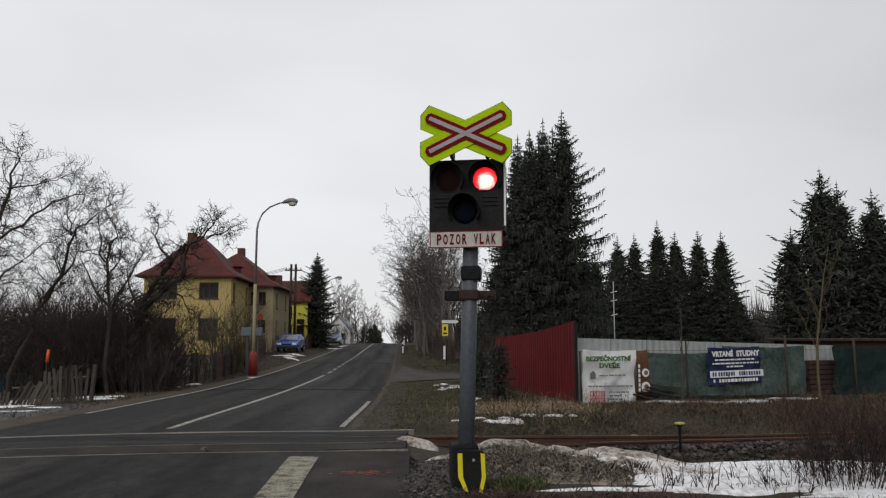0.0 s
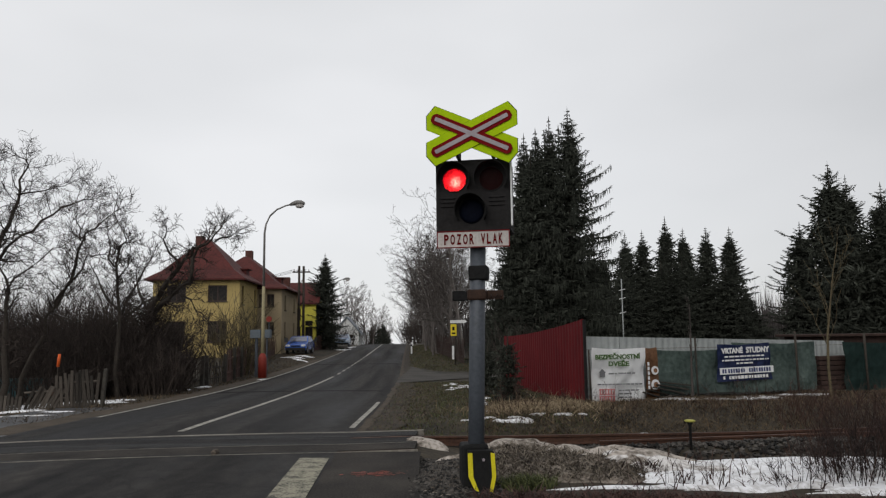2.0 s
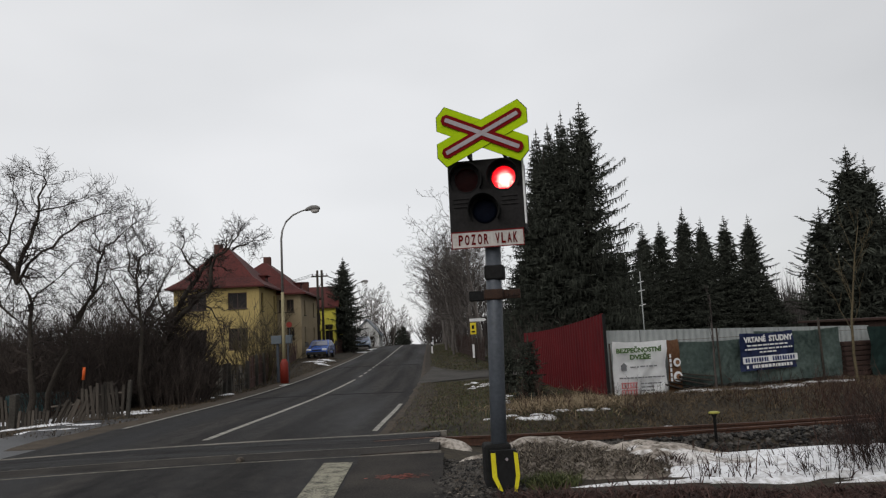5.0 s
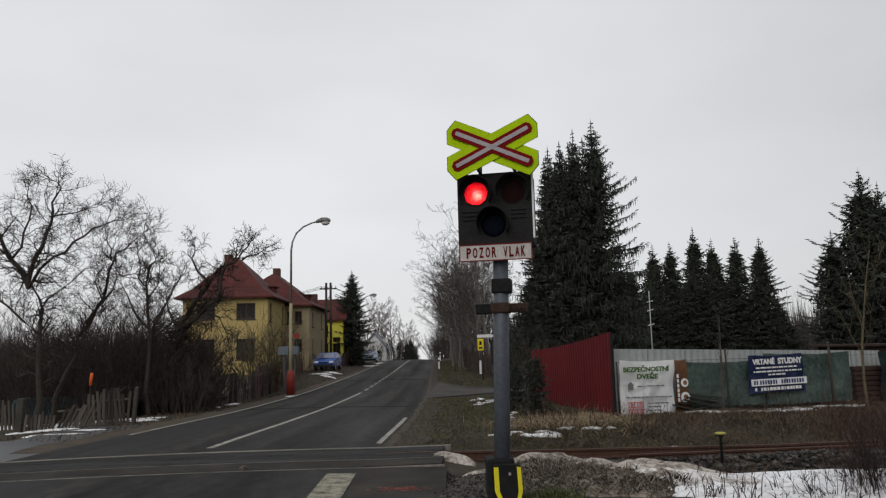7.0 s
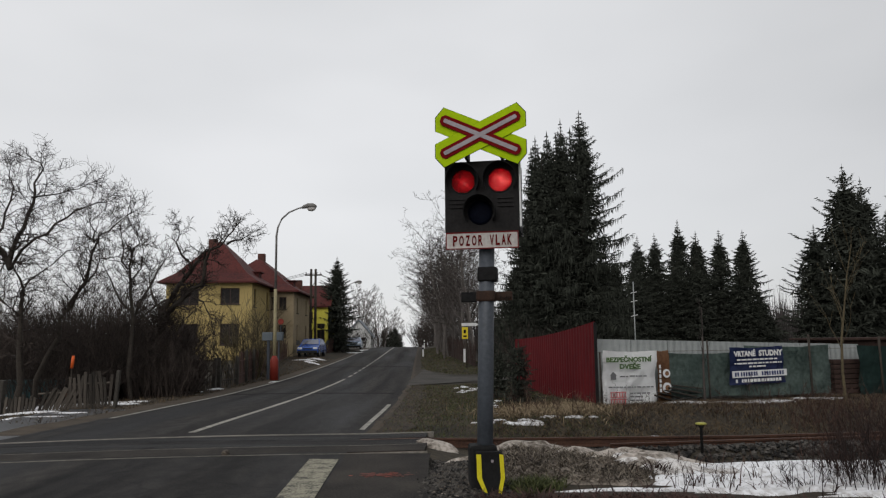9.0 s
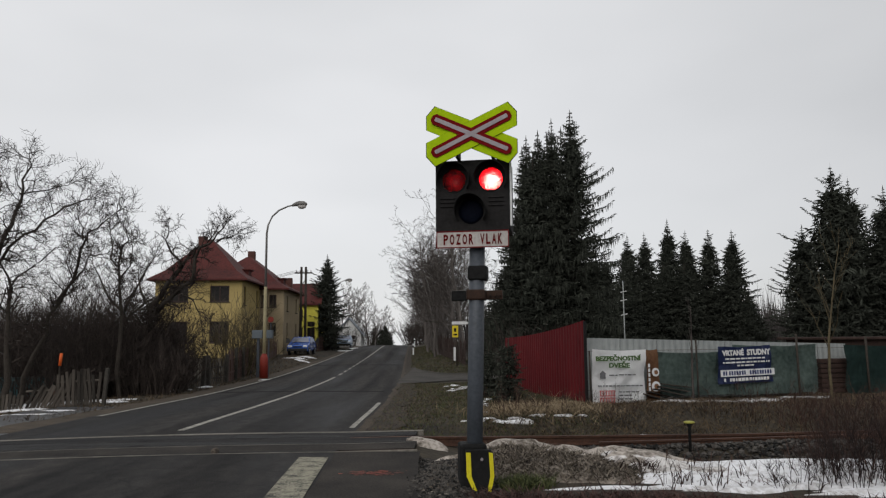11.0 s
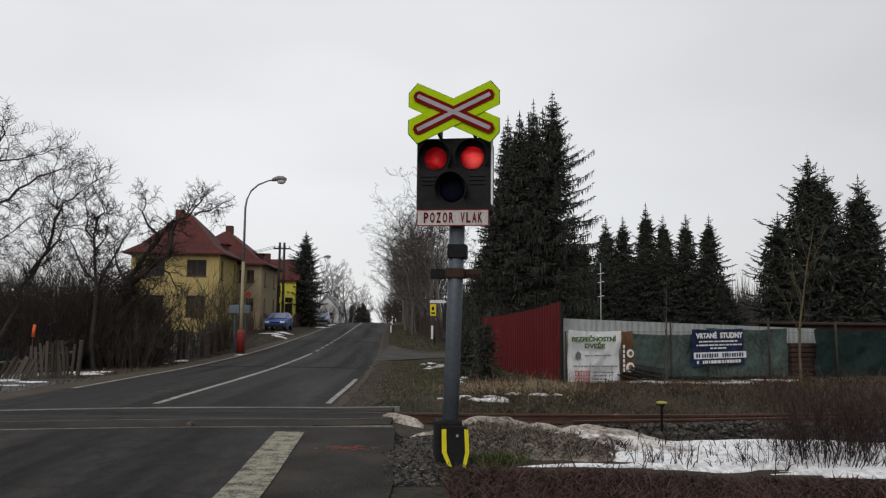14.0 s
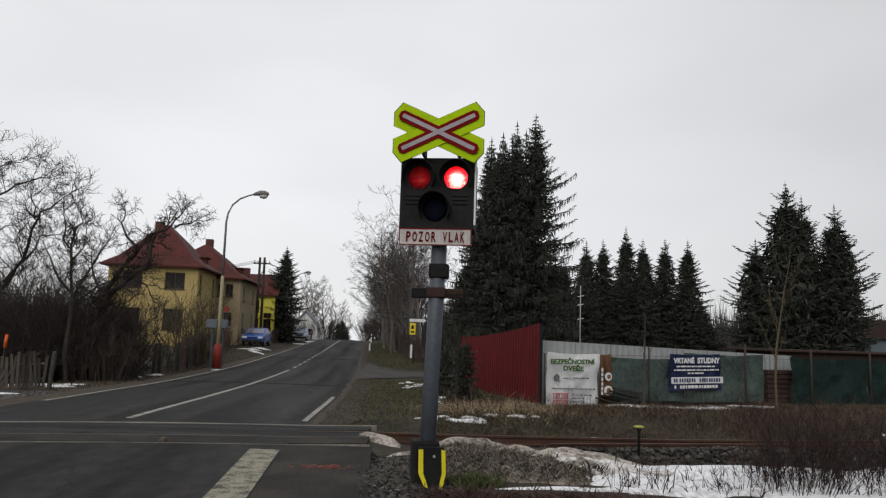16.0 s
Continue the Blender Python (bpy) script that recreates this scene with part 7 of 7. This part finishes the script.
        for z in (0.3, 0.75):
            zz = [ground_z(x0, y0) + z * height, ground_z(x1, y1) + z * height]
            part("rail", tubed([(x0, y0 + 0.03, zz[0]), (x1, y1 + 0.03, zz[1])], [0.03, 0.03], 5), material, f)
        return f
    def posts(f, spots, h, r=0.10):
        for x, y, tl in spots:
            ob = part("post", boxed(-r, r, -r, r, -0.2, h, bevel=0.02), M_POST, f, "weathered square post")
            ob.matrix_basis = pose(x, y, ground_z(x, y), 0, tl, 0)
    f = pickets("picket_fence", -11.95, 19.2, -11.1, 19.2, 9, 0.42, "low broken grey picket fence before snow", 1, 4)
    posts(f, ((-12.1, 19.3, 2),), 0.9, 0.09)
    f = pickets("picket_fence", -13.9, 19.6, -12.25, 19.4, 14, 0.8, "short weathered grey picket fence", 4, -2)
    f = pickets("picket_fence", -11.1, 19.3, -10.35, 19.5, 9, 0.62, "collapsed grey picket fence", 2, 24)
    f = pickets("picket_fence", -10.4, 19.5, -9.4, 19.8, 14, 0.88, "leaning weathered grey picket fence", 3, -4)
    posts(f, ((-9.3, 19.85, 4),), 0.98, 0.05)
    f = pickets("board_fence", -9.75, 27.2, -9.5, 31.0, 18, 0.95, "dark wooden garden fence beside the road", 5, 2)
    posts(f, ((-9.75, 26.9, 4), (-9.6, 28.6, 2), (-9.58, 29.2, -2), (-9.5, 31.2, 0)), 1.2, 0.07)
    f = pickets("board_fence", -9.5, 31.4, -13.8, 58.0, 110, 1.3, "brown board garden fence beside the road", 6, 0, M_BROWNWOOD, 0.105)
    posts(f, ((-9.75, 33.4, 0), (-10.1, 35.8, 0), (-10.55, 38.6, 0), (-11.1, 42, 0), (-11.7, 46, 0)), 1.45, 0.06)
    f = pickets("board_fence", -12.6, 66.0, -14.0, 90.0, 60, 1.3, "brown board garden fence up the hill", 7, 0, M_BROWNWOOD, 0.105)
    f = pickets("board_fence", -1.3, 62.0, 0.75, 46.0, 60, 1.45, "dark board fence under the birches", 8, 0, M_SHED, 0.105)
    # things in the garden
    o = empty("orange_marker", on_ground(-11.35, 21.4), "bright orange plastic tube on a stake", "marker")
    part("tube", tubed([(0, 0, 1.12), (0.03, 0, 1.48)], [0.042, 0.042], 10), M_ORANGE, o, "", True)
    part("stake", tubed([(0, 0, -0.1), (0, 0, 1.3)], [0.02, 0.02], 6), M_BARK, o)
    o2 = empty("orange_marker", on_ground(-11.2, 21.0), "faded orange rag on a dark stake", "marker")
    part("rag", boxed(-0.08, 0.08, -0.03, 0.03, 0.30, 0.55, bevel=0.02), M_RUST, o2)
    part("stake", tubed([(0, 0, -0.1), (0, 0, 0.5)], [0.03, 0.02], 6), M_BARK, o2)
    t = empty("covered_trailer", on_ground(-13.9, 24.0, 5), "low load under a dark teal tarpaulin", "covered load")
    part("tarp", boxed(-1.1, 1.1, -0.6, 0.6, 0.25, 0.85, bevel=0.12), M_TEALTARP, t)
    part("base", boxed(-1.0, 1.0, -0.5, 0.5, -0.1, 0.3, bevel=0.03), M_SHED, t)


def car(m, label, paint):
    """A small hatchback, nose to -y."""
    c = empty("car", m, label, "car", "parked cars")
    prof = [(-1.95, 0.32), (-1.98, 0.62), (-1.75, 0.80), (-0.95, 0.96), (-0.25, 1.40), (0.1, 1.46), (1.15, 1.42), (1.75, 1.05), (1.92, 0.90), (1.95, 0.35)]
    bm = bmesh.new()
    rings = []
    for x, k in ((-0.84, 0.92), (-0.80, 1.0), (0.80, 1.0), (0.84, 0.92)):
        rings.append([bm.verts.new((x * (1 - 0.20 * max(0, (z - 0.9) / 0.56)), y * (0.985 if k < 1 else 1), z if k == 1 else 0.3 + (z - 0.3) * 0.97)) for y, z in prof])
    n = len(prof)
    for a, b in zip(rings, rings[1:]):
        for i in range(n):
            bm.faces.new((a[i], a[(i + 1) % n], b[(i + 1) % n], b[i]))
    bm.faces.new(rings[0][::-1])
    bm.faces.new(rings[-1])
    bmesh.ops.recalc_face_normals(bm, faces=bm.faces)
    body = part("body", bm, paint, c)
    bm = bmesh.new()
    for w, y0, z0, y1, z1 in ((0.66, -0.93, 1.00, -0.30, 1.385),):
        vs = [bm.verts.new(p) for p in ((-0.72, y0, z0), (0.72, y0, z0), (w - 0.06, y1, z1), (-w + 0.06, y1, z1))]
        f = bm.faces.new(vs)
        for v in bm.verts:
            v.co.y -= 0.02
            v.co.z += 0.012
    part("windscreen", bm, M_CARGLASS, body, "glossy windscreen coloured pale as if reflecting the sky")
    for sg in (-1, 1):
        part("side_window", prism(bmesh.new(), [(-0.62, 1.0), (1.2, 1.0), (1.05, 1.36), (-0.12, 1.36)], 0, 0.01), M_PANE, body).matrix_basis = pose(sg * 0.80, 0, 0, 0, 0, 90) @ pose(0, 0, 0, 11 * sg, 0, 0) @ pose(0, -0.19 * sg, 0.0)
        part("headlight", boxed(sg * 0.62 - 0.17, sg * 0.62 + 0.17, -1.985, -1.84, 0.60, 0.76, bevel=0.03), M_HEADLIGHT, body, "clear headlight")
    part("bumper", boxed(-0.80, 0.80, -2.02, -1.9, 0.30, 0.52, bevel=0.04), M_TYRE, body)
    part("grille", boxed(-0.36, 0.36, -2.0, -1.9, 0.60, 0.70, bevel=0.01), M_BLACK, body)
    for x in (-0.76, 0.76):
        for y in (-1.25, 1.25):
            w = part("wheel", tubed([(x - 0.10, y, 0.30), (x + 0.10, y, 0.30)], [0.30, 0.30], 18), M_TYRE, c)
            part("rim", tubed([(x - 0.105, y, 0.30), (x + 0.105, y, 0.30)], [0.19, 0.19], 12), M_RIM, w)
    return c


def make_cars():
    a = car(on_ground(-12.5, 61.3, 1), "blue hatchback parked on the verge", M_CARBLUE)
    car(on_ground(-12.6, 86, 5), "pale blue car parked up the hill", M_CARSILVER)


make_ground()
make_road()
make_railway()
make_heaps()
make_snow()
signal, plates = make_signal()
make_fences()
make_houses()
make_street()
make_cars()
make_right_trees()
make_left_trees()
make_far_wood()
make_grass()


# ---- what moves ----
FIRST, PERIOD = 0.20, 1.2556


def motions():
    """The two lamps flash in turn: each added plate slides behind its light-blocking grille, quickly to light up,
    slowly to fade.
    """
    for index, plate in enumerate(plates):
        x, y, z = plate.matrix_basis.translation
        lit = index == 1
        rows = [(0.0, pose(x, y, z + (0 if lit else PITCH * 0.5)))]
        k = 0
        while True:
            t = FIRST + k * PERIOD / 2 + 0.022 * (k % 2)
            if t > 15.95:
                break
            rise = ((-0.05, 0), (0.0, 0.35), (0.05, 0.6), (0.12, 1)) if index == 0 else ((-0.05, 0), (0.0, 0.4), (0.04, 0.75), (0.08, 1))
            fade = ((-0.06, 0), (0.0, 0.4), (0.05, 0.6), (0.14, 0.85), (0.26, 1))
            for dt, share in fade if lit else rise:
                rows.append((t + dt, pose(x, y, z + PITCH * 0.5 * ((1 - share) if not lit else share))))
            lit = not lit
            k += 1
        if rows[-1][0] < 16.0:
            rows.append((16.0, pose(x, y, z + (0 if lit else PITCH * 0.5))))
        walk(plate, rows)


motions()
